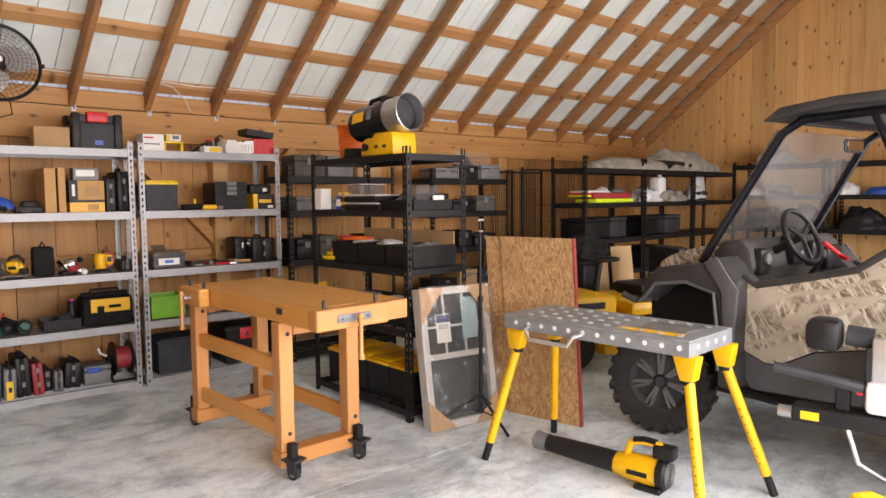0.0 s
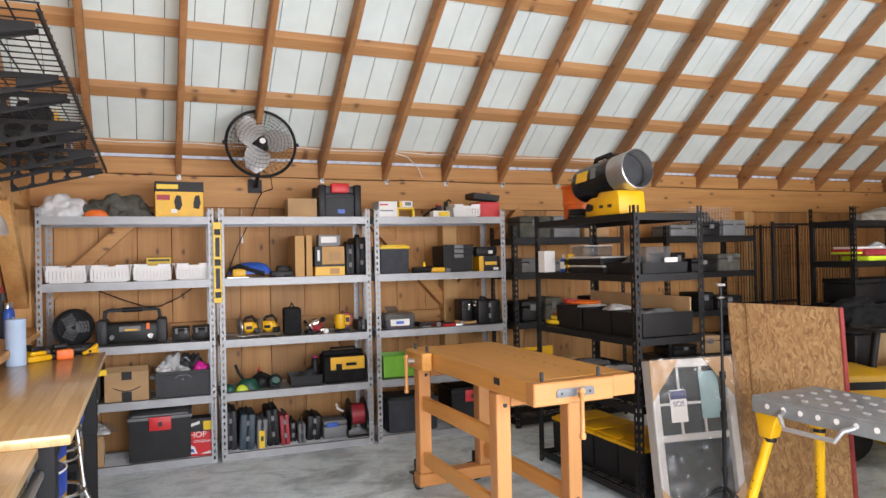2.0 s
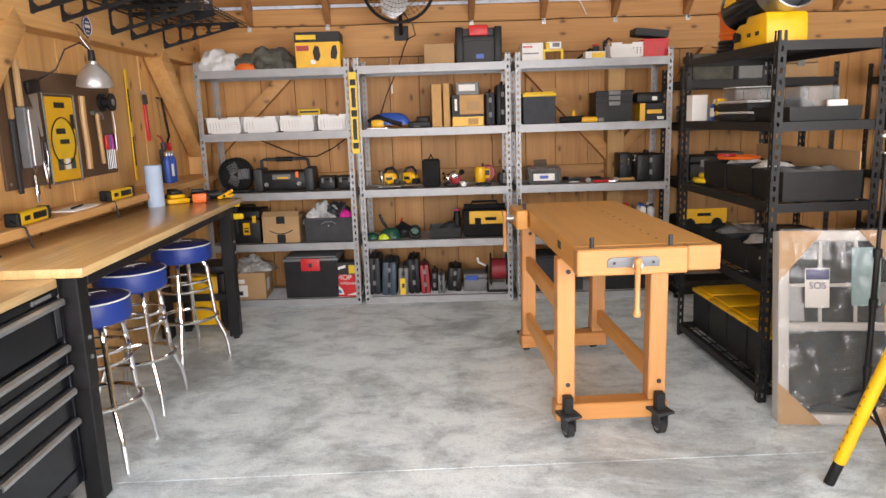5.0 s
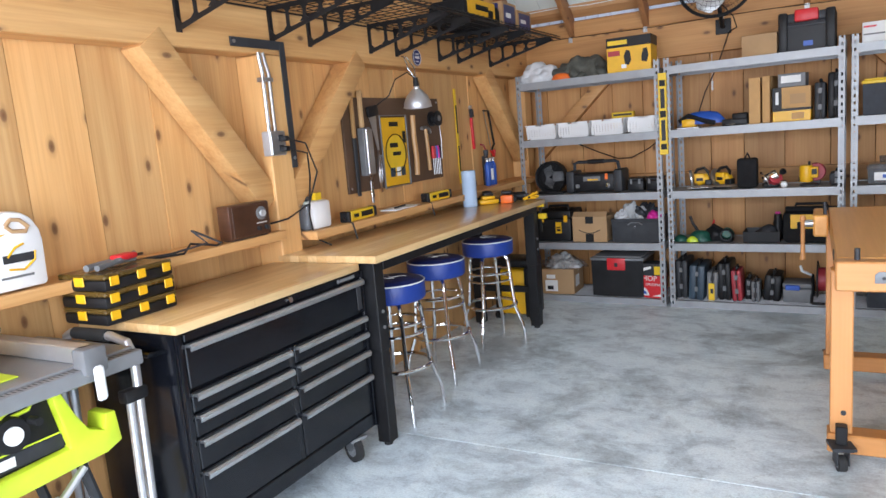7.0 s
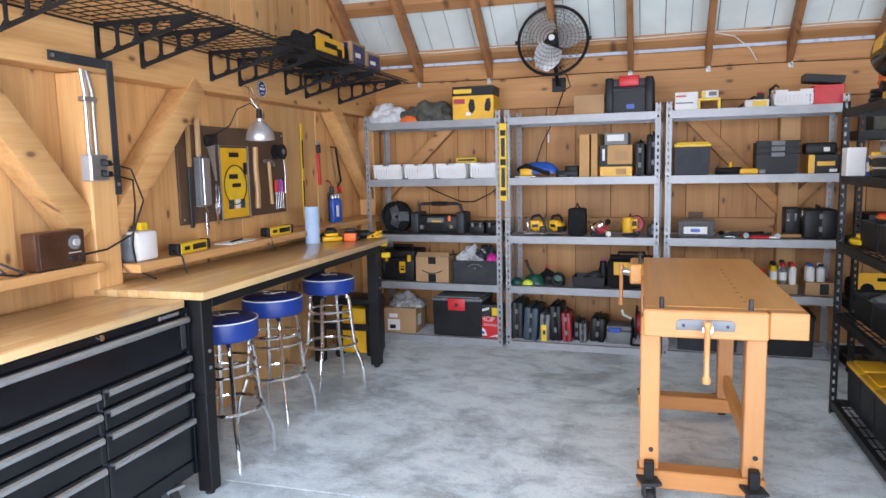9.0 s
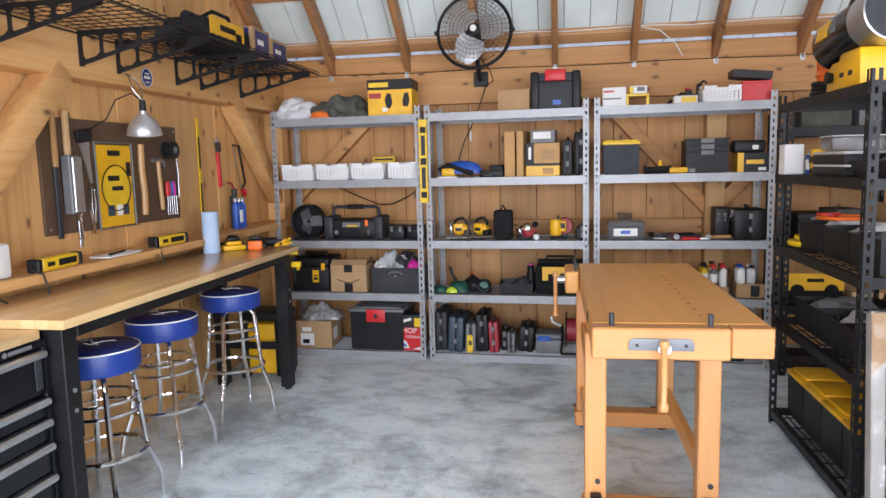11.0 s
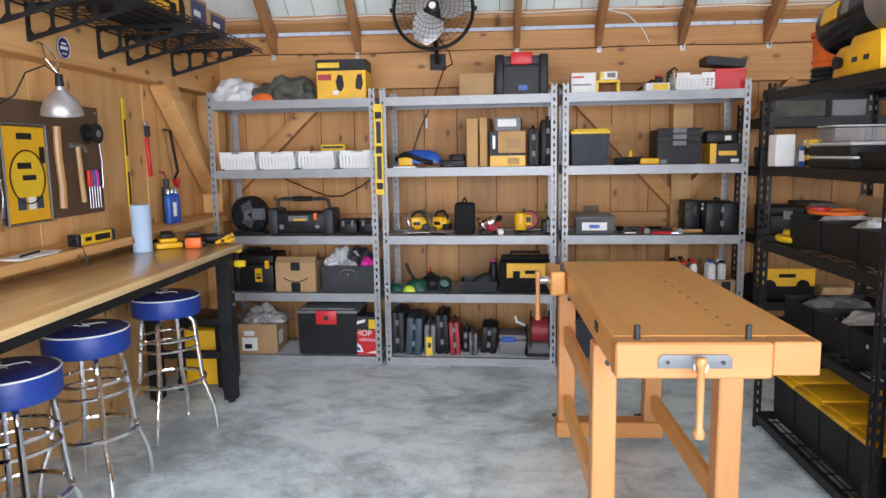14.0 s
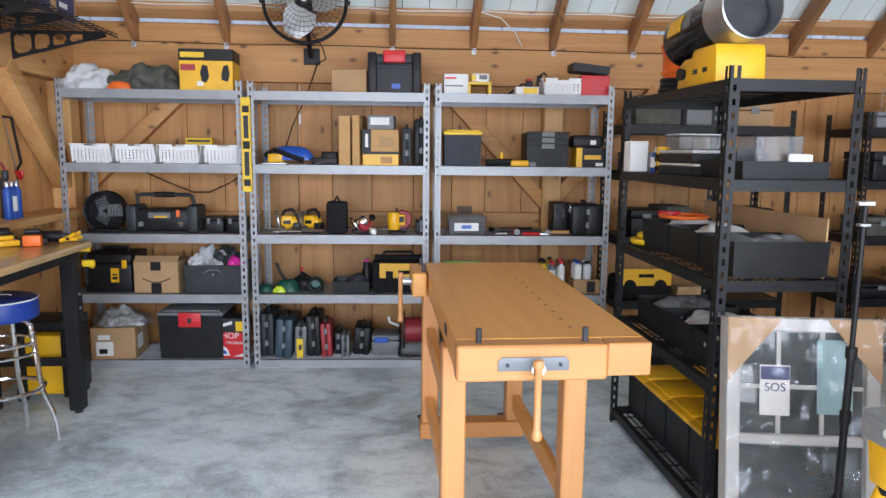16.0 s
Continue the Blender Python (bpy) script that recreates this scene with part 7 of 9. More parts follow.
combo("wheeled_tool_box", pose(-0.4, 5.1, 0), "black and yellow rolling tool box under the bench end", "tool box", [("body", YELLOW, "box", -0.15, 0.15, -0.13, 0.13, 0.05, 0.42, 0.02), ("corner", BLKPLASTIC, "box", -0.16, -0.1, -0.14, 0.14, 0.03, 0.44, 0.015), ("corner", BLKPLASTIC, "box", 0.1, 0.16, -0.14, 0.14, 0.03, 0.44, 0.015), ("lid", BLKPLASTIC, "box", -0.16, 0.16, -0.14, 0.14, 0.44, 0.5, 0.012), ("wheel", RUBBER, "cyl", (-0.17, -0.09, 0.045), (-0.13, -0.09, 0.045), 0.045), ("wheel", RUBBER, "cyl", (0.13, -0.09, 0.045), (0.17, -0.09, 0.045), 0.045), ("foot", BLKPLASTIC, "box", -0.15, 0.15, 0.06, 0.12, 0, 0.05, 0.005)])


# ---------------------------------------------------------------- table saw
def table_saw():
    t = thing("table_saw", pose(0, 0.14, 0.03), "lime green and grey jobsite table saw on a folding stand", "table saw")
    boxpart("table", (-0.72, -0.2, 0.3, 1.06, 0.865, 0.9), SAWTABLE, t, 0.004)
    boxpart("extension_wing", (-0.72, -0.2, 1.075, 1.2, 0.867, 0.9), SAWTABLE, t, 0.004)
    boxpart("front_rail", (-0.195, -0.155, 0.1, 1.2, 0.845, 0.893), SAWTABLE, t, 0.004)
    bm = B()
    for k in range(70):
        y = 0.11 + k * 0.0155
        box(bm, -0.19, -0.165 if k % 5 else -0.158, y, y + 0.003, 0.8932, 0.8938)
    tagged(part("scale_mark", bm, DARKGREY, t), kind="stuff")
    boxpart("mitre_slot", (-0.72, -0.2, 0.45, 0.47, 0.9004, 0.9012), DARKGREY, t, 0)
    f = boxpart("rip_fence", (-0.72, -0.17, 1.0, 1.05, 0.9015, 0.955), ALU, t, 0.004)
    boxpart("fence_clamp", (-0.2, -0.135, 0.985, 1.065, 0.87, 0.955), MIDGREY, f, 0.012, seg=2)
    boxpart("fence_lever", (-0.13, -0.115, 1.0, 1.035, 0.79, 0.90), WHITE, f, 0.008)
    bm = B()
    for s in (0, 1):
        prism(bm, [(-0.66, 0.93), (-0.5, 0.93), (-0.38, 0.95), (-0.3, 1.05), (-0.32, 1.07), (-0.38, 1.0), (-0.5, 1.0), (-0.6, 1.12), (-0.64, 1.11)], 0.78 + 0.06 * s, 0.8 + 0.06 * s, "y", 0.003)
    guard = part("blade_guard", bm, GUARD, t, "clear blade guard")
    for s in (0, 1):
        for k in range(5):
            boxpart("guard_rib", (-0.58 + 0.045 * k, -0.574 + 0.045 * k, 0.8005 + 0.06 * s, 0.806 + 0.06 * s, 0.932, 0.99), GUARD, guard, 0)
    boxpart("riving_knife", (-0.6, -0.42, 0.818, 0.822, 0.9, 0.99), STEEL, t, 0.001)
    boxpart("throat_plate", (-0.66, -0.28, 0.77, 0.87, 0.9005, 0.9045), LIME, t, 0.001)
    bm = B()
    tube(bm, [(-0.3, 0.55, 0.912), (-0.24, 0.6, 0.912), (-0.26, 0.7, 0.912), (-0.33, 0.72, 0.912), (-0.36, 0.62, 0.915), (-0.28, 0.58, 0.918)], 0.009)
    part("cord", bm, BLKPLASTIC, t)
    bm = B()
    lathe(bm, [(0, 0), (0.016, 0), (0.02, 0.02), (0.017, 0.06), (0, 0.065)], 14, pose(-0.27, 0.68, 0.92))
    part("knob", bm, WHITE, t)
    boxpart("cabinet", (-0.66, -0.235, 0.63, 0.97, 0.6, 0.862), BLKPLASTIC, t, 0.02, seg=2)
    bm = B()
    prism(bm, [(0.905, 0.857), (0.93, 0.857), (0.976, 0.748), (1.01, 0.69), (1.06, 0.665), (1.07, 0.715), (1.105, 0.715), (1.115, 0.61), (1.06, 0.59), (0.59, 0.575), (0.575, 0.60), (0.60, 0.69), (0.64, 0.72), (0.665, 0.645), (0.943, 0.655)], -0.3, -0.205, "x", 0.006)
    part("green_body", bm, LIME, t, "lime green moulded body")
    boxpart("green_post", (-0.3, -0.225, 0.585, 0.625, 0.68, 0.86), LIME, t, 0.008)
    bm = B()
    prism(bm, [(0.628, 0.856), (0.895, 0.856), (0.93, 0.70), (0.95, 0.664), (0.672, 0.652), (0.645, 0.73)], -0.2345, -0.2275, "x", 0.001)
    part("control_panel", bm, BLKPLASTIC, t, "black printed control panel")
    boxpart("label_panel", (-0.2273, -0.2265, 0.675, 0.935, 0.66, 0.705), DARKGREY, t, 0.001)
    boxpart("panel_line", (-0.226, -0.2245, 0.68, 0.93, 0.708, 0.713), LIME, t, 0)
    words("lettering", "15A", 0.032, PAPER, t, pose(-0.2268, 0.70, 0.725, 90, 0, 90), "white printed lettering")
    boxpart("brand_bar", (-0.226, -0.2245, 0.69, 0.79, 0.668, 0.697), PAPER, t, 0)
    bm = B()
    cyl(bm, (-0.235, 0.785, 0.763), (-0.205, 0.785, 0.763), 0.058, 0.05, 28)
    w = part("height_wheel", bm, BLKPLASTIC, t)
    bm = B()
    cyl(bm, (-0.2045, 0.785, 0.763), (-0.196, 0.785, 0.763), 0.027, seg=24)
    part("hub_cap", bm, WHITE, w)
    bm = B()
    cyl(bm, (-0.2045, 0.84, 0.79), (-0.16, 0.84, 0.79), 0.012, seg=14)
    part("crank_grip", bm, BLKPLASTIC, w)
    bm = B()
    tube(bm, [(-0.23, 0.735, 0.80), (-0.225, 0.78, 0.825), (-0.225, 0.83, 0.84), (-0.225, 0.875, 0.845), (-0.225, 0.85, 0.815), (-0.225, 0.79, 0.81)], 0.006)
    part("bevel_scale", bm, LIME, t)
    boxpart("switch", (-0.234, -0.205, 0.61, 0.655, 0.735, 0.80), RED, t, 0.006)
    boxpart("switch_cover", (-0.2045, -0.195, 0.615, 0.65, 0.77, 0.792), ORANGE, t, 0.003)
    # folding stand
    for x in (-0.28, -0.6):
        bm = B()
        tube(bm, [(x, 1.0, 0.6), (x, 1.14, -0.012)], 0.018, 8)
        part("stand_leg", bm, DARKGREY, t)
        bm = B()
        tube(bm, [(x, 0.6, 0.6), (x, 0.36, -0.012)], 0.018, 8)
        part("stand_leg", bm, DARKGREY, t)
        bm = B()
        tube(bm, [(x + 0.03, 0.42, 0.1), (x + 0.03, 1.0, 0.56)], 0.013, 8)
        part("cross_brace", bm, ALU, t)
        bm = B()
        tube(bm, [(x - 0.0, 0.45, 0.27), (x - 0.0, 1.1, 0.2)], 0.013, 8)
        part("cross_brace", bm, ALU, t)
    bm = B()
    tube(bm, [(-0.28, 1.23, -0.015), (-0.28, 1.255, 0.84), (-0.3, 1.25, 0.89), (-0.36, 1.24, 0.91), (-0.58, 1.24, 0.91), (-0.63, 1.25, 0.89), (-0.65, 1.255, 0.84), (-0.65, 1.23, -0.015)], 0.016, 10)
    part("stand_handle", bm, ALU, t, "bent aluminium stand handle")
    for x in (-0.28, -0.65):
        bm = B()
        tube(bm, [(x + 0.004, 1.193, -0.012), (x + 0.004, 1.212, 0.72)], 0.014, 10)
        inner = part("inner_tube", bm, ALU, t)
        boxpart("clamp_collar", (x - 0.022, x + 0.024, 1.185, 1.275, 0.69, 0.735), BLKPLASTIC, inner, 0.008, seg=2)
    bm = B()
    cyl(bm, (-0.38, 1.24, 0.91), (-0.56, 1.24, 0.91), 0.022, seg=14)
    part("foam_grip", bm, RUBBER, t)
    for x in (-0.3, -0.62):
        bm = B()
        cyl(bm, (x - 0.03, 1.15, 0.06), (x + 0.03, 1.15, 0.06), 0.09, seg=24)
        part("wheel", bm, RUBBER, t)
    return t


table_saw()
combo("cordless_mitre_box", pose(-0.14, 0.5, 0), "yellow and black tool case stacked beside the table saw", "tool case", [
    ("lower_body", BLKPLASTIC, "box", -0.055, 0.15, -0.22, 0.14, 0.0, 0.62, 0.02), ("lid", YELLOW, "box", -0.055, 0.12, -0.22, 0.10, 0.7, 0.785, 0.03), ("corner", BLKPLASTIC, "box", -0.05, 0.135, 0.101, 0.17, 0.6, 0.785, 0.025), ("band", BLKPLASTIC, "box", -0.055, 0.155, -0.22, 0.12, 0.62, 0.698, 0.01), ("latch", RED, "box", 0.151, 0.17, 0.02, 0.1, 0.64, 0.72, 0.008)])
carton("paper_sack", pose(-0.55, 1.15, 0, 0, 0, 90), 0.3, 0.16, 0.32, PAPER, "white and yellow paper sack on the floor", [("yellow_panel", BRIGHTYELLOW, "box", -0.08, -0.02, -0.0015, -0.0002, 0.02, 0.28, 0), ("green_panel", DARKGREEN, "box", -0.14, -0.08, -0.0015, -0.0002, 0.2, 0.28, 0)], "sack", False)

# ---------------------------------------------------------------- fan, cords and hardware on the back wall
wf = thing("wall_fan", pose(1.085, 6.205, 2.16), "large black wall-mounted shop fan with pale metal blades", "fan")
C = Vector((0, -0.42, 0.375))
TILT = Matrix.Translation(C) @ Matrix.Rotation(radians(-8), 4, "X") @ Matrix.Scale(0.95, 4)
bm = B()
for r in [0.292, 0.26, 0.228, 0.196, 0.164, 0.132, 0.1, 0.07]:
    d = -0.07 + 0.07 * (r / 0.292) ** 2.5
    tube(bm, [TILT @ Vector((r * math.cos(k * math.tau / 40), d, r * math.sin(k * math.tau / 40))) for k in range(40)], 0.0015, 5, True)
for k in range(40):
    a = k * math.tau / 40
    tube(bm, [TILT @ Vector((r * math.cos(a), -0.07 + 0.07 * (r / 0.292) ** 2.5, r * math.sin(a))) for r in (0.06, 0.15, 0.22, 0.292)], 0.0013, 4)
    tube(bm, [TILT @ Vector((r * math.cos(a + 0.08), 0.13 - 0.1 * (r / 0.292) ** 3, r * math.sin(a + 0.08))) for r in (0.09, 0.2, 0.292)], 0.0013, 4)
tagged(part("wire_cage", bm, BLACK, wf), kind="stuff")
bm = B()
tube(bm, [TILT @ Vector((0.296 * math.cos(k * math.tau / 48), 0.012, 0.296 * math.sin(k * math.tau / 48))) for k in range(48)], 0.013, 8, True)
part("cage_band", bm, BLACK, wf)
for k in range(3):
    bm = B()
    n = 7
    rows = []
    for i in range(n + 1):
        r = 0.05 + 0.215 * i / n
        wdt = 0.05 + 0.1 * math.sin(math.pi * min(1, 0.25 + 0.7 * i / n))
        rows.append([bm.verts.new((r, 0.03 * (s - 0.5) * 2 * (1 - 0.3 * i / n), wdt * (s - 0.45) * 1.5)) for s in (0, 0.33, 0.66, 1)])
    for A_, B_ in zip(rows, rows[1:]):
        for j in range(3):
            bm.faces.new((A_[j], A_[j + 1], B_[j + 1], B_[j]))
    bmesh.ops.solidify(bm, geom=bm.faces[:], thickness=0.003)
    bmesh.ops.transform(bm, matrix=TILT @ Matrix.Rotation(k * math.tau / 3 + 1.95, 4, "Y"), verts=bm.verts[:])
    part("blade", bm, BRONZE, wf, "pale metal fan blade")
bm = B()
lathe(bm, [(0, -0.075), (0.03, -0.072), (0.045, -0.06), (0.05, 0.0), (0.075, 0.03), (0.078, 0.15), (0.06, 0.18), (0, 0.19)], 24, TILT @ Matrix.Rotation(radians(-90), 4, "X"))
part("motor", bm, BLACK, wf)
bm = B()
lathe(bm, [(0, 0), (0.026, 0), (0.026, 0.004), (0, 0.006)], 20, TILT @ Matrix.Translation((0, -0.075, 0)) @ Matrix.Rotation(radians(90), 4, "X"))
part("hub_badge", bm, WHITE, wf)
bm = B()
tube(bm, [(0, -0.002, 0.06), (0, -0.1, 0.05), (0, -0.26, 0.2), (0, -0.27, 0.33)], 0.018)
box(bm, -0.06, 0.06, -0.012, 0.0, 0.0, 0.12, 0.003)
part("wall_bracket", bm, BLACK, wf)
for s in (-1, 1):
    bm = B()
    cyl(bm, TILT @ Vector((s * 0.3, 0.012, 0)), TILT @ Vector((s * 0.325, 0.012, 0)), 0.016, seg=12)
    part("tilt_knob", bm, BLACK, wf)
bm = B()
tube(bm, [(0.02, -0.24, 0.2), (0.1, -0.26, 0.1), (0.12, -0.2, 0.02), (0.05, -0.1, 0.0), (0.02, -0.03, -0.06), (-0.05, -0.02, -0.25), (-0.15, -0.02, -0.45), (-0.24, 0.04, -0.7), (-0.3, 0.07, -0.82)], 0.0045)
part("power_cord", bm, BLKPLASTIC, wf)

for x in RAFTERS[1:9]:
    combo("rafter_clip", pose(x, 6.205, 2.262), "small galvanised clip below a rafter foot", "bracket", [("plate", GALV, "box", -0.018, 0.018, -0.006, 0.0, 0, 0.045, 0.001), ("tab", GALV, "box", 0.0, 0.006, -0.045, -0.0065, 0.012, 0.045, 0.001)], "rafter clips")
wire = thing("ceiling_cable", pose(0, 0, 0), "thin cables strung along the eave and wall plate", "cable")
bm = B()
tube(bm, [(-0.6 + 0.4 * k, 6.198, 2.3 + 0.006 * math.sin(k * 1.7)) for k in range(26)], 0.003, 5)
part("cable", bm, BLKPLASTIC, wire)
bm = B()
tube(bm, [(-0.6 + 0.3 * k, 6.12, 2.56 + 0.008 * math.sin(k * 2.1)) for k in range(20)], 0.004, 5)
tube(bm, [(2.35, 6.12, 2.56), (2.5, 6.12, 2.52), (2.62, 6.15, 2.42), (2.68, 6.2, 2.33)], 0.004, 5)
part("cable", bm, PAPER, wire)
bm = B()
tube(bm, [(-0.2, 6.22, 1.36), (0.0, 6.21, 1.27), (0.18, 6.2, 1.2), (0.3, 6.2, 1.2), (0.45, 6.2, 1.27), (0.55, 6.21, 1.34)], 0.005, 5)
part("cable", bm, BLKPLASTIC, wire)
combo("air_freshener", pose(0.98, 6.29, 1.72), "small white tag hanging on the back wall", "tag", [("tag", WHITE, "box", -0.008, 0.008, -0.01, 0.0, 0, 0.08, 0.003), ("string", PAPER, "cyl", (0, -0.004, 0.08), (0, -0.004, 0.3), 0.002)])

# ---------------------------------------------------------------- black shelving contents
ht = thing("forced_air_heater", pose(3.045, 3.69, BT[4] + 0.0005), "black and yellow forced-air propane heater on the shelving", "heater")
bm = B()
prism(bm, [(-0.19, 0.0), (0.19, 0.0), (0.165, 0.105), (0.12, 0.125), (0.05, 0.125), (0.03, 0.155), (-0.17, 0.155), (-0.18, 0.12)][::-1], -0.105, 0.105, "x", 0.012)
part("base", bm, YELLOW, ht, "yellow steel base housing")
boxpart("base_foot", (-0.09, 0.09, -0.185, 0.185, 0.0, 0.012), BLACK, ht, 0.002)
for yc in (-0.09, 0.0):
    boxpart("side_vent", (-0.1075, -0.1055, yc - 0.02, yc + 0.02, 0.05, 0.07), DARKGREY, ht, 0)
ax0, ax1 = Vector((-0.02, 0.315, 0.225)), Vector((0.0, -0.245, 0.285))
d = (ax1 - ax0).normalized()
AX = Matrix.Translation(ax0) @ d.to_track_quat("Z", "Y").to_matrix().to_4x4()
Lh = (ax1 - ax0).length
bm = B()
lathe(bm, [(0.02, 0), (0.1, 0), (0.118, 0.02), (0.122, 0.04), (0.122, Lh * 0.72), (0.116, Lh * 0.72), (0.108, 0.05)], 36, AX)
part("drum", bm, BLACKGLOSS, ht, "glossy black drum")
bm = B()
for r in (0.03, 0.055, 0.08, 0.1):
    tube(bm, [AX @ Vector((r * math.cos(k * math.tau / 24), r * math.sin(k * math.tau / 24), -0.004)) for k in range(24)], 0.003, 5, True)
part("intake_guard", bm, DARKGREY, ht)
bm = B()
lathe(bm, [(0.1235, Lh * 0.71), (0.1235, Lh * 0.97), (0.128, Lh), (0.122, Lh + 0.003), (0.117, Lh * 0.96), (0.114, Lh * 0.7), (0.114, Lh * 0.62), (0.0, Lh * 0.6)], 36, AX)
part("outlet_cone", bm, STEEL, ht, "grey steel outlet")
bm = B()
lathe(bm, [(0, Lh * 0.84), (0.105, Lh * 0.84), (0.108, Lh * 0.86), (0.08, Lh * 0.87), (0, Lh * 0.87)], 32, AX)
part("burner_plate", bm, DARKGREY, ht)
bm = B()
tube(bm, [(-0.01, 0.2, 0.345), (-0.01, 0.17, 0.395), (-0.005, 0.02, 0.41), (0.0, -0.02, 0.375)], 0.016, 8)
part("handle", bm, BLACK, ht)
boxpart("ignition_box", (-0.05, 0.04, -0.1, 0.02, 0.36, 0.4), BLACK, ht, 0.01, seg=2)
for z0, z1, mt in ((0.08, 0.2, YELLOW), (0.24, 0.29, MIDGREY)):
    bm = B()
    box(bm, -0.035, 0.035, 0.1175, 0.1235, z0, z1, 0.0, AX @ Matrix.Rotation(radians(75), 4, "Z"))
    part("label_plate", bm, mt, ht)
bm = B()
cyl(bm, (-0.13, 0.11, 0.06), (-0.106, 0.11, 0.06), 0.028, 0.022, seg=16)
part("valve_knob", bm, BLACK, ht)
combo("orange_bucket", pose(3.14, 4.24, BT[4] + 0.0005), "orange plastic bucket with ribs", "bucket", [("body", ORANGE, "lathe", [(0, 0), (0.1, 0), (0.105, 0.01), (0.112, 0.11), (0.12, 0.115), (0.12, 0.125), (0.114, 0.13), (0.118, 0.23), (0.126, 0.235), (0.126, 0.255), (0.115, 0.255), (0.1, 0.02), (0, 0.015)])])
combo("hose_coil", pose(3.01, 4.06, BT[4] + 0.0005), "coiled black hose on top of the shelving", "hose", [("coil", BLKPLASTIC, "ring", (0, 0, 0.014), 0.065, 0.013, "z"), ("coil", BLKPLASTIC, "ring", (0.004, 0.004, 0.038), 0.062, 0.012, "z"), ("coil", BLKPLASTIC, "ring", (-0.004, 0, 0.06), 0.058, 0.011, "z")])


def bA(x, y, tier, turn=0.0):
    return pose(x, y, BT[tier] + 0.0005, 0, 0, turn)


for k, (w, h, mt) in enumerate(((0.46, 0.04, BLKPLASTIC), (0.46, 0.012, PAPER), (0.44, 0.045, BLKPLASTIC), (0.46, 0.014, LINEN))):
    z = BT[3] + 0.0005 + (0, 0.041, 0.054, 0.1)[k]
    combo("flat_case", pose(3.15, 3.98 + 0.01 * k, z, 0, 0, 90), "flat grey case in a stack on the shelving", "case", [("body", mt, "box", -w / 2, w / 2, -0.16, 0.16, 0, h - 0.001, 0.006), ("edge", MIDGREY, "box", -w / 2 + 0.03, w / 2 - 0.03, -0.164, -0.1605, h * 0.3, h * 0.7, 0)], "stack of flat cases")
combo("open_tray", bA(3.2, 3.6, 3, 90), "black tray of parts with clear boxes on it", "tray", [("tray", BLKPLASTIC, "taper", 0.4, 0.34, 0.42, 0.36, 0, 0.07, 0.005), ("clear_box", CLEARPLASTIC, "box", -0.15, 0.0, -0.1, 0.1, 0.012, 0.17, 0.004), ("grey_tool", MIDGREY, "heap", 0.1, 0, 0.012, 0.08, 0.1, 0.12, 41, 0.4, 4), ("white_part", PAPER, "box", -0.19, -0.17, -0.12, -0.02, 0.012, 0.1, 0.006)])
carton("white_carton", bA(3.02, 4.43, 3, 95), 0.08, 0.10, 0.16, PAPER, "upright white carton on the shelving", tape=False)
bottle(bA(3.04, 4.27, 3), 0.045, 0.13, BLUE, PAPER, "blue and white tub of wipes", "bottle", PAPER)
carton("yellow_pack", bA(3.05, 4.18, 3, 90), 0.03, 0.06, 0.13, YELLOW, "thin yellow pack on end", tape=False)
combo("clear_case", pose(3.15, 4.1, BT[3] + 0.115, 0, 0, 90), "clear lidded case on a stack of flat cases", "case", [("body", CLEARPLASTIC, "box", -0.08, 0.08, -0.12, 0.12, 0, 0.07, 0.006), ("lid", LINEN, "box", -0.082, 0.082, -0.122, 0.122, 0.071, 0.077, 0.002)])


def crate(m, label, heap_mat, seed):
    t = thing("black_basket", m, label, "basket", "black baskets on the shelving")
    bm = B()
    taper(bm, 0.27, 0.36, 0.31, 0.4, 0, 0.15, 0.006)
    part("tub", bm, BLKPLASTIC, t)
    bm = B()
    for side in (-1, 1):
        for k in range(9):
            for z in (0.05, 0.075, 0.1):
                x = side * (0.1365 + 0.02 * z / 0.15)
                box(bm, x - 0.002, x + 0.002, -0.156 + 0.036 * k, -0.144 + 0.036 * k, z, z + 0.013)
                if k < 7:
                    y = side * (0.1815 + 0.02 * z / 0.15)
                    box(bm, -0.114 + 0.036 * k, -0.102 + 0.036 * k, y - 0.002, y + 0.002, z, z + 0.013)
    tagged(part("vent_hole", bm, MIDGREY, t), kind="stuff")
    boxpart("handle", (-0.06, 0.06, -0.212, -0.2, 0.115, 0.148), MIDGREY, t, 0.006, "pale grey handle", seg=2)
    bm = B()
    heap(bm, 0.0, 0, 0.09, 0.125, 0.16, 0.07, seed, 0.35, 5, 5, 0.6)
    part("filling", bm, heap_mat, t)
    return t


crate(bA(3.2, 4.2, 2, 90), "black basket full of bagged hardware", CLOTHGREY, 51)
crate(bA(3.2, 3.86, 2, 90), "black basket full of papers and parts", PAPER, 52)
crate(bA(3.2, 3.53, 2, 90), "black vented basket of hardware", MIDGREY, 53)
combo("yellow_lead", bA(3.1, 4.42, 2), "yellow and orange extension leads in coils", "extension lead", [("coil", BRIGHTYELLOW, "ring", (0.0, 0.0, 0.02), 0.12, 0.016, "z"), ("coil", BRIGHTYELLOW, "ring", (0.02, -0.02, 0.05), 0.11, 0.016, "z"), ("coil", ORANGE, "ring", (0.05, -0.03, 0.08), 0.11, 0.014, "z"), ("reel", RED, "lathe", [(0, 0), (0.06, 0), (0.06, 0.01), (0.045, 0.014), (0.045, 0.08), (0.06, 0.084), (0.06, 0.094), (0, 0.094)], (0.06, -0.02, 0.09)), ("coil", ORANGE, "ring", (0.08, -0.16, 0.17), 0.12, 0.009, "z")])
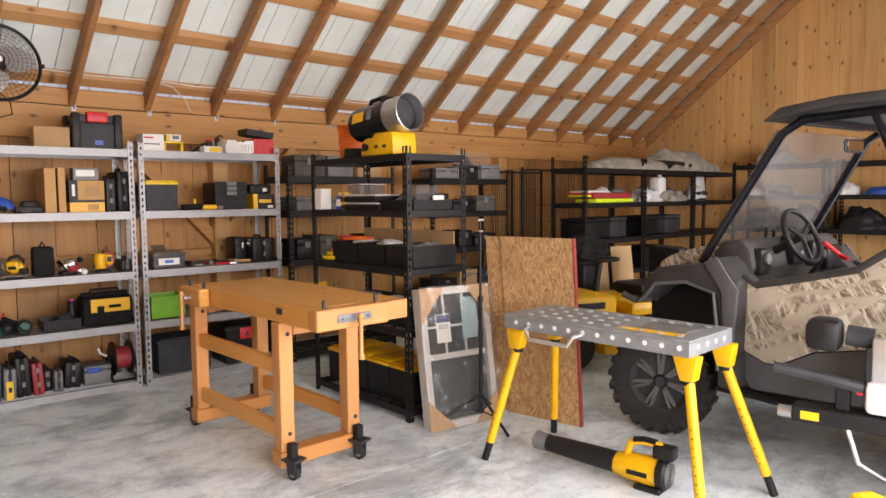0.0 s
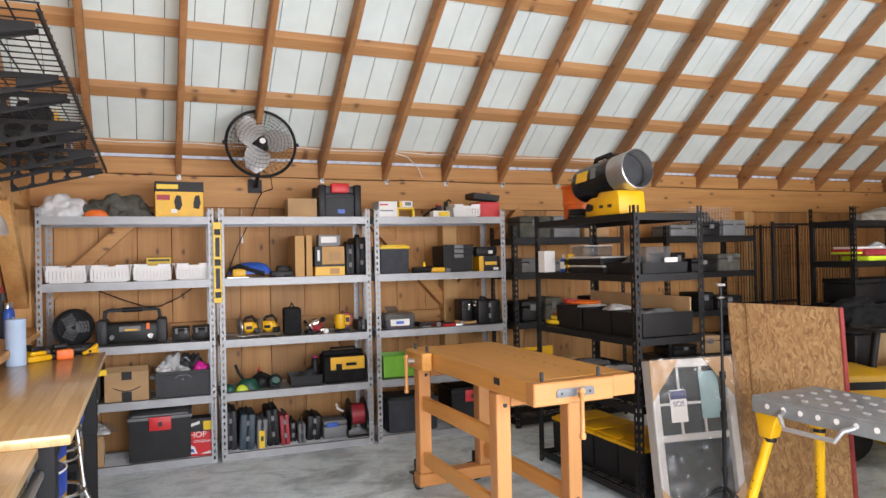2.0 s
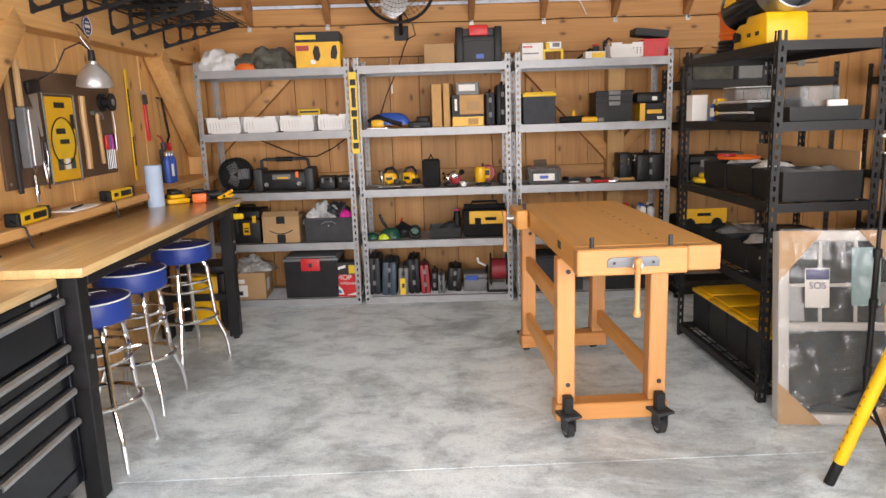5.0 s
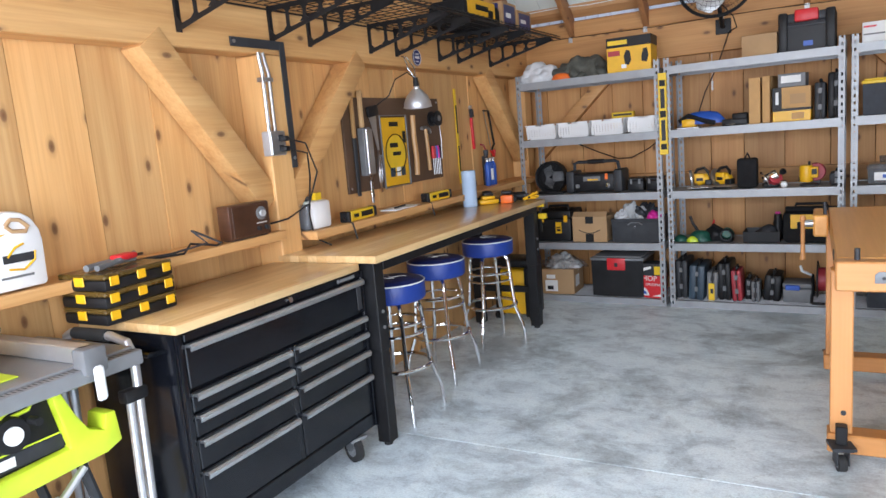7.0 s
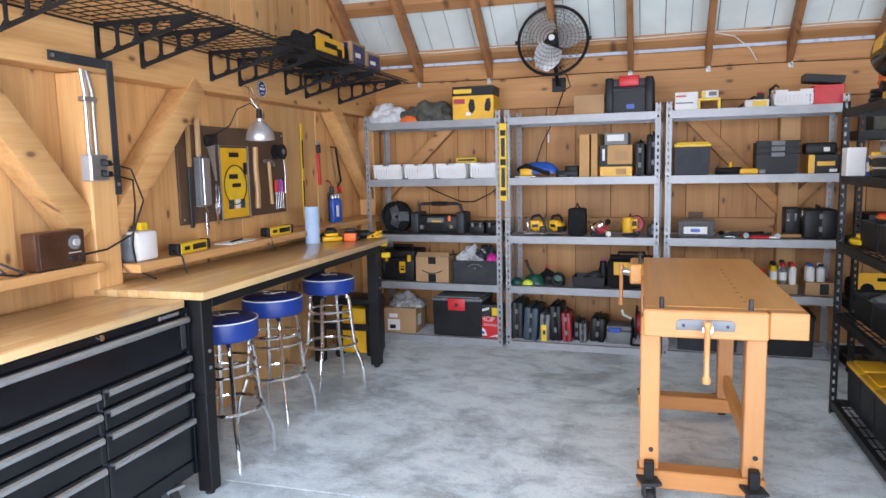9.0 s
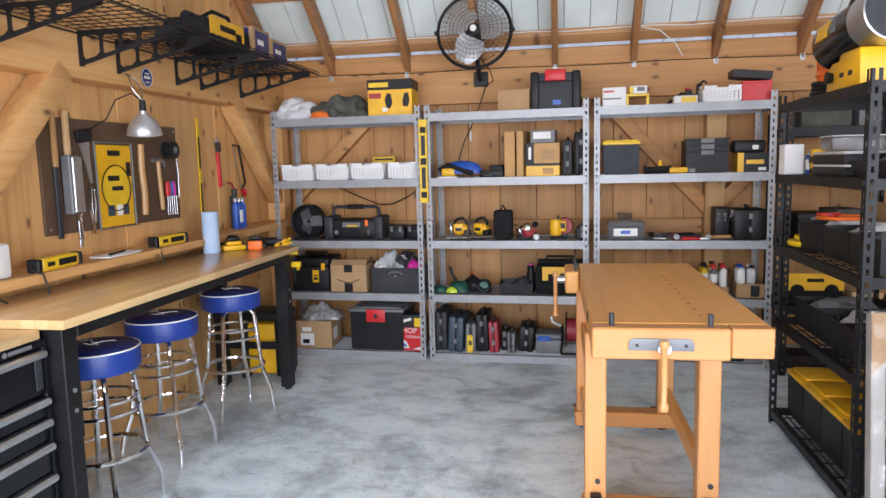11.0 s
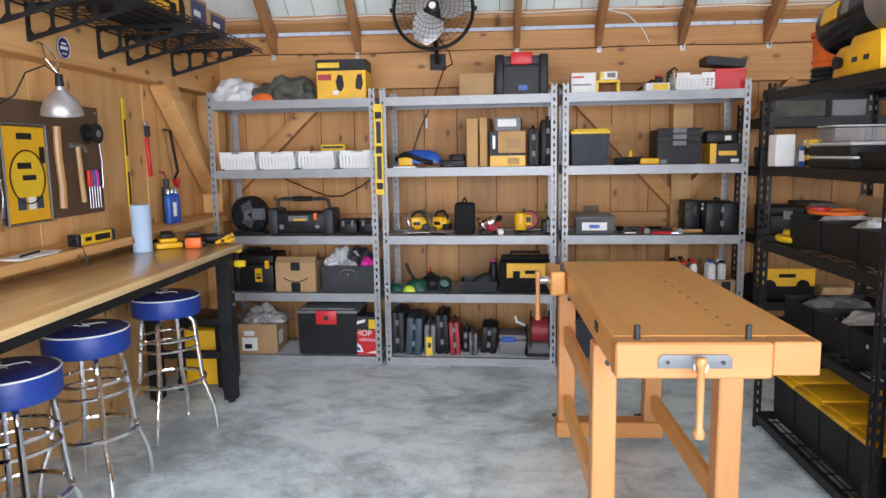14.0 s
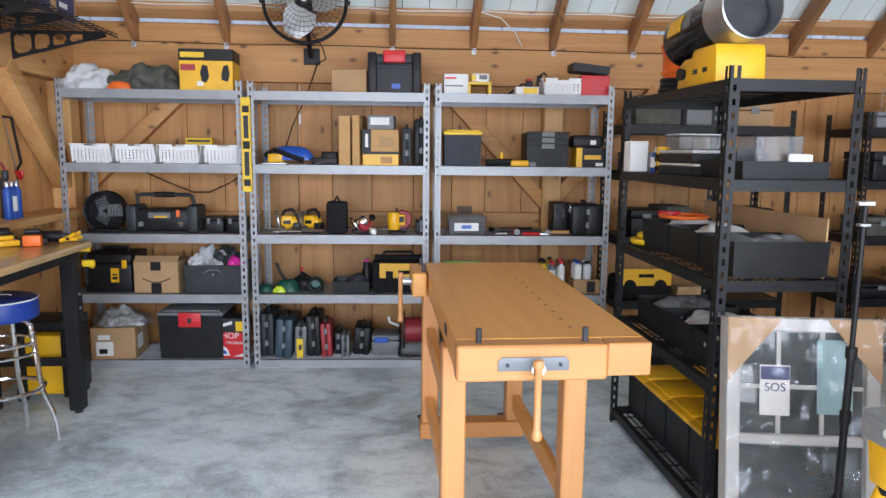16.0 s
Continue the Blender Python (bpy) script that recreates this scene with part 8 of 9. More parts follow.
combo("cardboard_sheet", pose(3.38, 3.36, BT[2] + 0.0005), "tall brown cardboard sheet inside the shelving", "cardboard", [("sheet", CARD, "box", 0.0, 0.008, 0.02, 1.1, 0, 0.24, 0.001)])
combo("tool_bag", pose(3.46, 5.58, 0.5005), "black tool bag with a yellow flap on the shelving", "tool bag", [("body", CLOTHBLACK, "box", -0.2, 0.2, -0.12, 0.12, 0, 0.16, 0.03), ("flap", YELLOW, "box", -0.19, 0.19, -0.127, -0.1205, 0.1, 0.22, 0.003), ("lettering_bar", CLOTHBLACK, "box", -0.05, 0.06, -0.1285, -0.1275, 0.16, 0.185, 0), ("cut_out", CLOTHBLACK, "cyl", (-0.11, -0.131, 0.1), (-0.11, -0.1275, 0.1), 0.045), ("cut_out", CLOTHBLACK, "cyl", (0.11, -0.131, 0.1), (0.11, -0.1275, 0.1), 0.045)])
for y, h in ((4.0, 0.05), (3.98, 0.04)):
    carton("pale_carton", pose(3.80, y + 1.47, 0.5005 if h == 0.05 else 0.552), 0.2, 0.12, h, PLYWOOD, "small pale wooden carton", tape=False)
for y, mt, sd in ((3.53, CLOTHGREY, 55), (3.86, LINEN, 56), (4.19, MIDGREY, 57)):
    crate(pose(3.19, y, BT[1] + 0.0005, 0, 0, 90), "black basket of papers and hardware on a low shelf", mt, sd)
for k in range(4):
    tote(pose(3.2, 3.52 + 0.262 * k, BT[0] + 0.001, 0, 0, 90), 0.256, 0.43, 0.27, BLKPLASTIC, YELLOW, "black tote with a bright yellow lid on the bottom shelf")

rb = random.Random(4)
for bx, tiers in ((3.24, (0.95, 1.4, 1.72)), (4.98, (0.5, 0.95, 1.35, 1.72))):
    for z in tiers:
        u = 0.1
        while u < 1.0:
            w = rb.uniform(0.18, 0.34)
            mt, lab = rb.choice([(BLKPLASTIC, "black case on a back shelf"), (DARKGREY, "dark grey case on a back shelf"), (MIDGREY, "grey case on a back shelf"), (CARD, "brown box on a back shelf"), (CLOTHDARK, "dark bag on a back shelf")])
            if u + w < 1.16:
                hh = rb.uniform(0.1, 0.22)
                combo("stored_case", pose(bx + u + w / 2, 5.46, z + 0.0005, 0, 0, rb.uniform(-6, 6)), lab, "case", [("body", mt, "box", -w / 2, w / 2, 0, 0.3, 0, hh * 0.7, 0.014), ("lid", mt, "box", -w / 2 - 0.003, w / 2 + 0.003, -0.003, 0.303, hh * 0.7 + 0.002, hh, 0.012), ("latch", MIDGREY, "box", -0.03, 0.03, -0.008, -0.0035, hh * 0.55, hh * 0.85, 0.002)])
            u += w + rb.uniform(0.02, 0.1)
pc = thing("wire_pet_crate", pose(5.35, 5.48, 1.7205), "small grey wire crate on the top shelf", "wire crate")
bm = B()
for k in range(15):
    for y in (0, 0.32):
        box(bm, k * 0.04 - 0.0015, k * 0.04 + 0.0015, y - 0.0015, y + 0.0015, 0, 0.3)
for k in range(8):
    for y in (0, 0.32):
        box(bm, 0, 0.56, y - 0.003, y - 0.0016, k * 0.042, k * 0.042 + 0.003)
    for x in (0, 0.56):
        box(bm, x - 0.0015, x + 0.0015, 0, 0.32, k * 0.042, k * 0.042 + 0.003)
tagged(part("wire_panel", bm, GALV, pc), kind="stuff")
combo("grey_cover", pose(5.63, 5.62, 1.7205), "dark grey padded cover inside a wire crate", "cover", [("cover", DARKGREY, "heap", 0, 0, 0.004, 0.2, 0.1, 0.26, 61, 0.2, 4)])

# ---------------------------------------------------------------- wrapped window, tripod, strand board
wd = thing("wrapped_window", pose(2.90, 3.095, 0, -9, 0, -9), "white double-hung window wrapped in clear plastic, leaning", "window")
WW, WH, F = 0.56, 0.93, 0.05
for nm, a in (("frame_side", (0, F, 0, 0.09, 0, WH)), ("frame_side", (WW - F, WW, 0, 0.09, 0, WH)), ("frame_head", (F, WW - F, 0, 0.09, WH - F, WH)), ("frame_sill", (F, WW - F, 0, 0.09, 0, F)), ("meeting_rail", (F, WW - F, 0.02, 0.06, 0.45, 0.49))):
    boxpart(nm, a, WINDOWVINYL, wd, 0.005)
boxpart("pane", (F, WW - F, 0.038, 0.044, F, 0.45), GLASS, wd, 0)
boxpart("pane", (F, WW - F, 0.038, 0.044, 0.49, WH - F), GLASS, wd, 0)
for x in (0.2, 0.36):
    boxpart("muntin", (x - 0.008, x + 0.008, 0.03, 0.037, 0.49, WH - F), WINDOWVINYL, wd, 0.001)
boxpart("muntin", (F, WW - F, 0.0305, 0.0365, 0.66, 0.676), WINDOWVINYL, wd, 0.001)
boxpart("backing", (0.01, WW - 0.01, 0.092, 0.097, 0.01, WH - 0.01), DARKGREY, wd, 0)
for pts in ([(0.0, WH), (0.2, WH), (0.0, WH - 0.24)], [(WW, WH), (WW - 0.2, WH), (WW, WH - 0.24)], [(0.0, 0.0), (0.2, 0.0), (0.0, 0.2)], [(WW, 0.0), (WW - 0.2, 0), (WW, 0.2)]):
    bm = B()
    prism(bm, pts, -0.006, -0.001, "y")
    part("corner_guard", bm, CARD, wd, "cardboard corner guard")
boxpart("sticker", (0.13, 0.24, 0.026, 0.0295, 0.56, 0.75), PAPER, wd, 0, "white and blue product sticker")
boxpart("sticker_band", (0.132, 0.238, 0.0245, 0.0258, 0.695, 0.745), BLUEDARK, wd, 0)
words("lettering", "SOS", 0.045, BLUEDARK, wd, pose(0.185, 0.0245, 0.665, 90), "dark printed lettering")
boxpart("sticker", (0.34, 0.47, 0.026, 0.0295, 0.57, 0.85), plain("pale_teal_card", (0.25, 0.42, 0.45), 0.5), wd, 0, "pale blue instruction sheet")
bm = B()
nx, nz = 26, 40
grid = [[bm.verts.new((-0.012 + (WW + 0.024) * i / nx, -0.04 - 0.02 * noise.noise(Vector((i * 0.35, j * 0.22, 3.0))) - 0.012 * noise.noise(Vector((i * 0.9, j * 0.7, 9.0))), -0.0 + (WH + 0.01) * j / nz)) for j in range(nz + 1)] for i in range(nx + 1)]
for i in range(nx):
    for j in range(nz):
        bm.faces.new((grid[i][j], grid[i + 1][j], grid[i + 1][j + 1], grid[i][j + 1]))
part("plastic_wrap", bm, WRAP, wd, "crinkled clear plastic wrap")

tp = thing("light_stand", pose(3.24, 2.98, 0), "thin black tripod stand with telescopic pole", "tripod")
bm = B()
cyl(bm, (0, 0, 0.1), (0, 0, 0.85), 0.013, seg=12)
part("lower_pole", bm, BLACK, tp)
bm = B()
cyl(bm, (0, 0, 0.85), (0, 0, 1.36), 0.009, seg=12)
part("upper_pole", bm, BLACK, tp)
for z in (0.3, 0.62, 0.85):
    bm = B()
    cyl(bm, (0, 0, z - 0.02), (0, 0, z + 0.02), 0.019, seg=14)
    part("collar", bm, BLKPLASTIC, tp)
boxpart("phone_clip", (-0.03, 0.03, -0.012, 0.012, 1.36, 1.376), STEEL, tp, 0.003)
boxpart("phone_clip", (-0.02, 0.02, -0.012, 0.012, 1.29, 1.3), STEEL, tp, 0.002)
for a in (20, 140, 260):
    bm = B()
    c, s = math.cos(radians(a)), math.sin(radians(a))
    tube(bm, [(0.012 * c, 0.012 * s, 0.2), (0.3 * c, 0.3 * s, 0.012)], 0.009, 8)
    lg = part("leg", bm, BLACK, tp)
    bm = B()
    tube(bm, [(0.0, 0.0, 0.1), (0.16 * c, 0.16 * s, 0.1)], 0.005, 6)
    part("strut", bm, BLACK, lg)

along, rise = Vector((-0.16, 0.987, 0)).normalized(), Vector((-0.135, 0.045, 1.25)).normalized()
out = along.cross(rise).normalized()
rise = out.cross(along)
osb_m = Matrix((along.to_4d(), out.to_4d(), rise.to_4d(), (0, 0, 0, 1))).transposed()
osb_m.col[0][3] = osb_m.col[1][3] = osb_m.col[2][3] = 0
osb_m = Matrix.Translation((3.685, 2.488, 0.0)) @ osb_m
osb = thing("strand_board_panel", osb_m, "upright strand board offcuts with a red painted edge, leaning", "strand board")
boxpart("panel", (0.016, 0.56, 0, 0.012, 0, 1.255), OSB, osb, 0.001)
boxpart("painted_edge", (0.002, 0.0155, -0.002, 0.03, 0, 1.255), REDEDGE, osb, 0.002, "red painted edge")
boxpart("second_panel", (0.02, 0.69, 0.0135, 0.026, 0, 1.25), OSB, osb, 0.001)
boxpart("edge_label", (-0.006, 0.01, -0.0045, -0.0025, 0.6, 0.68), PAPER, osb, 0)
for zz in (0.42, 0.83):
    boxpart("pencil_line", (0.02, 0.555, -0.0006, -0.0002, zz, zz + 0.004), CARD, osb, 0)

# ---------------------------------------------------------------- folding work platform and blower
wp = thing("work_platform", pose(3.175, 1.93, 0, 0, 0, 2), "folding steel work platform on yellow splayed legs", "work platform")
PLW, PLL, PZ = 0.46, 1.12, 0.85
boxpart("tray", (-PLW / 2, PLW / 2, -PLL / 2, PLL / 2, PZ - 0.012, PZ), PLATFORM, wp, 0.003)
for x in (-PLW / 2, PLW / 2 - 0.006):
    boxpart("side_rail", (x, x + 0.006, -PLL / 2, PLL / 2, PZ - 0.08, PZ - 0.0125), PLATFORM, wp, 0.002)
for y in (-PLL / 2, PLL / 2 - 0.006):
    boxpart("end_rail", (-PLW / 2 + 0.0065, PLW / 2 - 0.0065, y, y + 0.006, PZ - 0.08, PZ - 0.0125), PLATFORM, wp, 0.002)
bm = B()
for k in range(10):
    y = -PLL / 2 + 0.09 + k * 0.1
    for x in (-0.15, -0.05, 0.05, 0.15):
        if not (k < 4 and abs(x) < 0.1):
            sh_ring(bm, (x, y, PZ + 0.002), 0.014, 0.004, "z", 14)
tagged(part("grip_dimple", bm, ALU, wp), kind="stuff")
bm = B()
for k in range(12):
    cyl(bm, (-PLW / 2 - 0.001, -PLL / 2 + 0.05 + k * 0.089, PZ - 0.04), (-PLW / 2 + 0.0005, -PLL / 2 + 0.05 + k * 0.089, PZ - 0.04), 0.013, seg=14)
for k in range(4):
    cyl(bm, (-0.14 + k * 0.093, -PLL / 2 - 0.001, PZ - 0.04), (-0.14 + k * 0.093, -PLL / 2 + 0.0005, PZ - 0.04), 0.012, seg=14)
tagged(part("rail_hole", bm, WHITE, wp, "pale punched holes"), kind="stuff")
boxpart("warning_plate", (-0.1, 0.12, -PLL / 2 + 0.1, -PLL / 2 + 0.36, PZ + 0.0005, PZ + 0.002), STEEL, wp, 0)
boxpart("warning_stripe", (-0.17, -0.105, -PLL / 2 + 0.08, -PLL / 2 + 0.42, PZ + 0.0005, PZ + 0.002), YELLOW, wp, 0)
bm = B()
tube(bm, [(-PLW / 2 - 0.002, 0.38, PZ - 0.05), (-PLW / 2 - 0.05, 0.36, PZ - 0.06), (-PLW / 2 - 0.06, 0.33, PZ - 0.11), (-PLW / 2 - 0.06, 0.08, PZ - 0.11), (-PLW / 2 - 0.05, 0.05, PZ - 0.06), (-PLW / 2 - 0.002, 0.03, PZ - 0.05)], 0.011, 10)
part("carry_handle", bm, ALU, wp)
for sx in (-1, 1):
    for sy in (-1, 1):
        x0, y0 = sx * (PLW / 2 - 0.05), sy * (PLL / 2 - 0.06)
        if sy < 0:
            x0, y0 = sx * (PLW / 2 - (0.06 if sx < 0 else 0.005)), -(PLL / 2 - 0.03)
        x1, y1 = sx * (PLW / 2 + (0.10 if sx * sy < 0 or sy > 0 else 0.06)), sy * (PLL / 2 + (0.06 if sy > 0 else 0.11 if sx < 0 else 0.19))
        bm = B()
        prism(bm, [(y0 - sy * 0.07, PZ - 0.081), (y0 + sy * 0.055, PZ - 0.081), (y0 + sy * 0.035, PZ - 0.2), (y0 - sy * 0.03, PZ - 0.2)], x0 - 0.035, x0 + 0.035, "x", 0.006)
        sk = part("leg_bracket", bm, YELLOW, wp)
        top, low = Vector((x0, y0, PZ - 0.19)), Vector((x1, y1, 0.0))
        mid = top.lerp(low, 0.84)
        bm = B()
        cyl(bm, top, mid, 0.025, seg=16)
        lg = part("leg", bm, YELLOW, wp)
        bm = B()
        cyl(bm, mid, low + Vector((0, 0, 0.004)), 0.021, seg=14)
        part("leg_extension", bm, BLACK, lg)
        bm = B()
        for k in range(8):
            p = top.lerp(mid, 0.4 + 0.07 * k)
            cyl(bm, p + Vector((-0.026, 0, 0)), p + Vector((-0.0235, 0, 0)), 0.004, seg=8)
        part("adjust_hole", bm, BLACK, lg)
        bm = B()
        cyl(bm, top + Vector((0, 0, -0.01)), top + Vector((0, 0, -0.03)), 0.03, seg=16)
        part("collar", bm, BLACK, lg)

blw = thing("leaf_blower", pose(3.17, 1.62, 0, 0, 0, 8), "yellow and black cordless leaf blower lying on the floor", "leaf blower")
bm = B()
lathe(bm, [(0.0, 0.0), (0.075, 0.0), (0.078, 0.06), (0.07, 0.18), (0.058, 0.24)], 28, pose(0, 0.0, 0.095, -90))
part("fan_housing", bm, YELLOW, blw)
bm = B()
lathe(bm, [(0.058, 0.225), (0.056, 0.4), (0.05, 0.6), (0.046, 0.68), (0.042, 0.68), (0.046, 0.6), (0.05, 0.3)], 24, pose(0, 0.0, 0.09, -88.5))
part("nozzle_tube", bm, BLKPLASTIC, blw)
bm = B()
lathe(bm, [(0.05, 0.66), (0.052, 0.74), (0.046, 0.745), (0.044, 0.66)], 24, pose(0, 0.0, 0.09, -88.5))
part("nozzle_tip", bm, MIDGREY, blw)
bm = B()
lathe(bm, [(0.0, 0.0), (0.07, 0.0), (0.082, 0.015), (0.082, 0.05), (0.0, 0.05)], 28, pose(0, -0.05, 0.095, -90))
part("intake_grille", bm, BLKPLASTIC, blw)
bm = B()
for r in (0.02, 0.035, 0.05, 0.065):
    sh_ring(bm, (0, -0.052, 0.095), r, 0.003, "y", 24)
part("grille_ring", bm, MIDGREY, blw)
bm = B()
tube(bm, [(0, 0.18, 0.16), (0, 0.16, 0.225), (0, 0.08, 0.245), (0, 0.0, 0.235), (0, -0.03, 0.19)], 0.02)
part("handle", bm, YELLOW, blw)
bm = B()
tube(bm, [(0, 0.14, 0.237), (0, 0.08, 0.25), (0, 0.02, 0.247)], 0.021)
part("grip_pad", bm, BLKPLASTIC, blw)
boxpart("battery", (-0.04, 0.04, -0.08, 0.03, 0.175, 0.245), BLKPLASTIC, blw, 0.012, seg=2)
boxpart("foot", (-0.07, 0.07, -0.03, 0.12, 0.0, 0.03), BLKPLASTIC, blw, 0.01)
bm = B()
box(bm, -0.0795, -0.0775, 0.04, 0.15, 0.08, 0.105, 0.0)
part("lettering_bar", bm, BLKPLASTIC, blw)


# ---------------------------------------------------------------- utility vehicle
def utility_vehicle():
    v = thing("utility_vehicle", pose(4.62, 1.16, 0, 0, 0, -6), "dusty black off-road utility vehicle with camouflage doors", "utility vehicle")

    lug_bm, side_bm = B(), B()
    box(lug_bm, 0.31, 0.335, -0.022, 0.022, -0.0465, 0.0465, 0.003)
    box(side_bm, 0.255, 0.318, -0.02, 0.02, 0.1, 0.122, 0.003)
    lug, side_lug = mesh_from(lug_bm, "tread_block", RUBBER), mesh_from(side_bm, "side_lug", RUBBER)

    def add_wheel(x, y, side, steer):
        M = Matrix.Translation((x, y, 0.335)) @ Matrix.Rotation(radians(steer), 4, "Z") @ Matrix.Rotation(radians(90 * side), 4, "Y")
        bm = B()
        lathe(bm, [(0.19, -0.1), (0.26, -0.115), (0.3, -0.11), (0.318, -0.08), (0.32, 0.08), (0.3, 0.11), (0.26, 0.115), (0.19, 0.1)], 40, M)
        ty = part("tyre", bm, RUBBER, v, "knobbly black off-road tyre")
        for k in range(22):
            a = k * math.tau / 22
            for s in (-1, 1):
                shared("tread_block", lug, ty, M @ Matrix.Rotation(a + 0.14 * s, 4, "Z") @ Matrix.Rotation(radians(12 * s), 4, "X") @ Matrix.Translation((0, 0, 0.0585 * s)))
            shared("side_lug", side_lug, ty, M @ Matrix.Rotation(a, 4, "Z"))
        bm = B()
        lathe(bm, [(0.0, 0.03), (0.05, 0.03), (0.052, 0.055), (0.16, 0.045), (0.165, 0.06), (0.19, 0.085), (0.197, 0.085), (0.197, -0.09), (0.18, -0.09), (0.17, 0.0), (0.0, 0.0)], 36, M)
        rm = part("rim", bm, DARKGREY, v, "black alloy rim")
        bm = B()
        for k in range(7):
            for o in (-0.1, 0.1):
                box(bm, 0.045, 0.185, -0.011, 0.011, 0.045, 0.074, 0.003, M @ Matrix.Rotation(k * math.tau / 7 + o, 4, "Z"))
        part("spoke", bm, plain("dusty_rim_spoke", (0.10, 0.10, 0.10), 0.5), rm)
        bm = B()
        lathe(bm, [(0, 0.085), (0.03, 0.083), (0.036, 0.07), (0.036, 0.05)], 20, M)
        for k in range(4):
            q = M @ Matrix.Rotation(k * math.tau / 4 + 0.4, 4, "Z") @ Vector((0.055, 0, 0.07))
            q2 = M @ Matrix.Rotation(k * math.tau / 4 + 0.4, 4, "Z") @ Vector((0.055, 0, 0.09))
            cyl(bm, q, q2, 0.008, seg=6)
        part("hub_cap", bm, DARKGREY, rm)

    for y in (0.88, -1.0):
        add_wheel(-0.68, y, -1, 20 if y > 0 else 0)
        add_wheel(0.68, y, 1, 20 if y > 0 else 0)
    GREYBODY = plain("dusty_grey_moulding", (0.085, 0.088, 0.095), 0.55, vary=0.2, scale=5)
    DUSTBLACK = plain("dusty_black_moulding", (0.035, 0.034, 0.033), 0.6, vary=0.35, scale=5)
    boxpart("chassis", (-0.5, 0.5, -1.35, 1.05, 0.28, 0.4), DUSTBLACK, v, 0.01)
    boxpart("floor_tub", (-0.6, 0.6, -0.62, 0.42, 0.36, 0.46), DUSTBLACK, v, 0.02, seg=2)
    for s in (-1, 1):
        # front fender with an open arch
        bm = B()
        ends = (s * 0.80, s * 0.56) if s < 0 else (0.56, 0.80)
        prism(bm, [(0.33, 0.40), (0.31, 1.02), (0.45, 1.16), (0.53, 1.12), (0.86, 1.07), (0.93, 1.0), (0.99, 0.84), (0.94, 0.86), (0.86, 0.96), (0.64, 0.99), (0.45, 0.94), (0.42, 0.76), (0.43, 0.40)], *ends, "x", 0.014)
        part("front_fender", bm, DUSTBLACK, v, "dusty black angular front fender")
        bm = B()
        prism(bm, [(0.43, 0.44), (0.43, 0.93), (0.64, 0.98), (0.86, 0.95), (1.05, 0.8), (1.05, 0.44)], *((s * 0.57, s * 0.53) if s < 0 else (0.53, 0.57)), "x", 0.004)
        part("wheel_well", bm, BLACK, v)
        bm = B()
        tube(bm, [(s * 0.805, 0.98, 0.85), (s * 0.81, 0.94, 0.87), (s * 0.81, 0.86, 0.968), (s * 0.81, 0.64, 0.998), (s * 0.81, 0.455, 0.95), (s * 0.81, 0.43, 0.76), (s * 0.8, 0.425, 0.5)], 0.012, 8)
        part("fender_lip", bm, GREYBODY, v)
        bm = B()
        prism(bm, [(0.30, 0.98), (0.44, 1.165), (0.52, 1.125), (0.40, 0.96), (0.38, 0.62), (0.33, 0.6)], *((s * 0.822, s * 0.801) if s < 0 else (0.801, 0.822)), "x", 0.006)
        part("fender_brace", bm, GREYBODY, v, "grey moulded brace over the fender")
        bm = B()
        arch = [(-1.0 + 0.40 * math.cos(radians(a)), 0.42 + 0.40 * math.sin(radians(a))) for a in range(180, -1, -20)]
        prism(bm, [(-0.56, 0.42), (-0.58, 0.9), (-1.42, 0.9), (-1.45, 0.42)] + arch, s * 0.78 if s < 0 else s * 0.58, s * 0.58 if s < 0 else s * 0.78, "x", 0.012)
        part("rear_fender", bm, DUSTBLACK, v)
        # door: camouflage skin over a grey lower panel
        bm = B()
        prism(bm, [(0.325, 1.03), (0.26, 0.99), (0.0, 1.05), (-0.27, 1.12), (-0.42, 1.23), (-0.58, 1.26), (-0.58, 0.74), (-0.3, 0.73), (-0.07, 0.68), (0.12, 0.575), (0.2, 0.57), (0.325, 0.62)], s * 0.70, s * 0.66, "x", 0.008)
        part("door", bm, CAMO, v, "woodland camouflage door panel")
        bm = B()
        prism(bm, [(0.325, 0.615), (0.2, 0.565), (0.12, 0.57), (-0.07, 0.675), (-0.3, 0.725), (-0.58, 0.735), (-0.58, 0.46), (-0.1, 0.42), (0.28, 0.40), (0.325, 0.45)], s * 0.69, s * 0.65, "x", 0.008)
        part("lower_door", bm, GREYBODY, v)
        boxpart("hinge", (s * 0.712 if s < 0 else 0.69, s * 0.69 if s < 0 else 0.712, 0.31, 0.38, 0.85, 0.97), DUSTBLACK, v, 0.006)
        bm = B()
        tube(bm, [(s * 0.69, 0.33, 1.05), (s * 0.69, 0.26, 1.005), (s * 0.69, 0.0, 1.065), (s * 0.69, -0.27, 1.135), (s * 0.69, -0.42, 1.245), (s * 0.69, -0.58, 1.275)], 0.022, 8)
        part("door_rail", bm, DUSTBLACK, v)
        bm = B()
        tube(bm, [(s * 0.64, 0.36, 0.36), (s * 0.66, -0.58, 0.34)], 0.03, 8)
        part("nerf_bar", bm, BLACK, v)
        # roll cage
        bm = B()
        tube(bm, [(s * 0.62, 0.66, 1.1), (s * 0.6, 0.6, 1.22), (s * 0.54, 0.22, 1.86), (s * 0.53, 0.1, 1.93), (s * 0.53, -0.55, 1.95), (s * 0.55, -0.68, 1.85), (s * 0.62, -0.62, 0.9)], 0.026, 10)
        part("roll_cage_side", bm, BLACKGLOSS, v)
        bm = B()
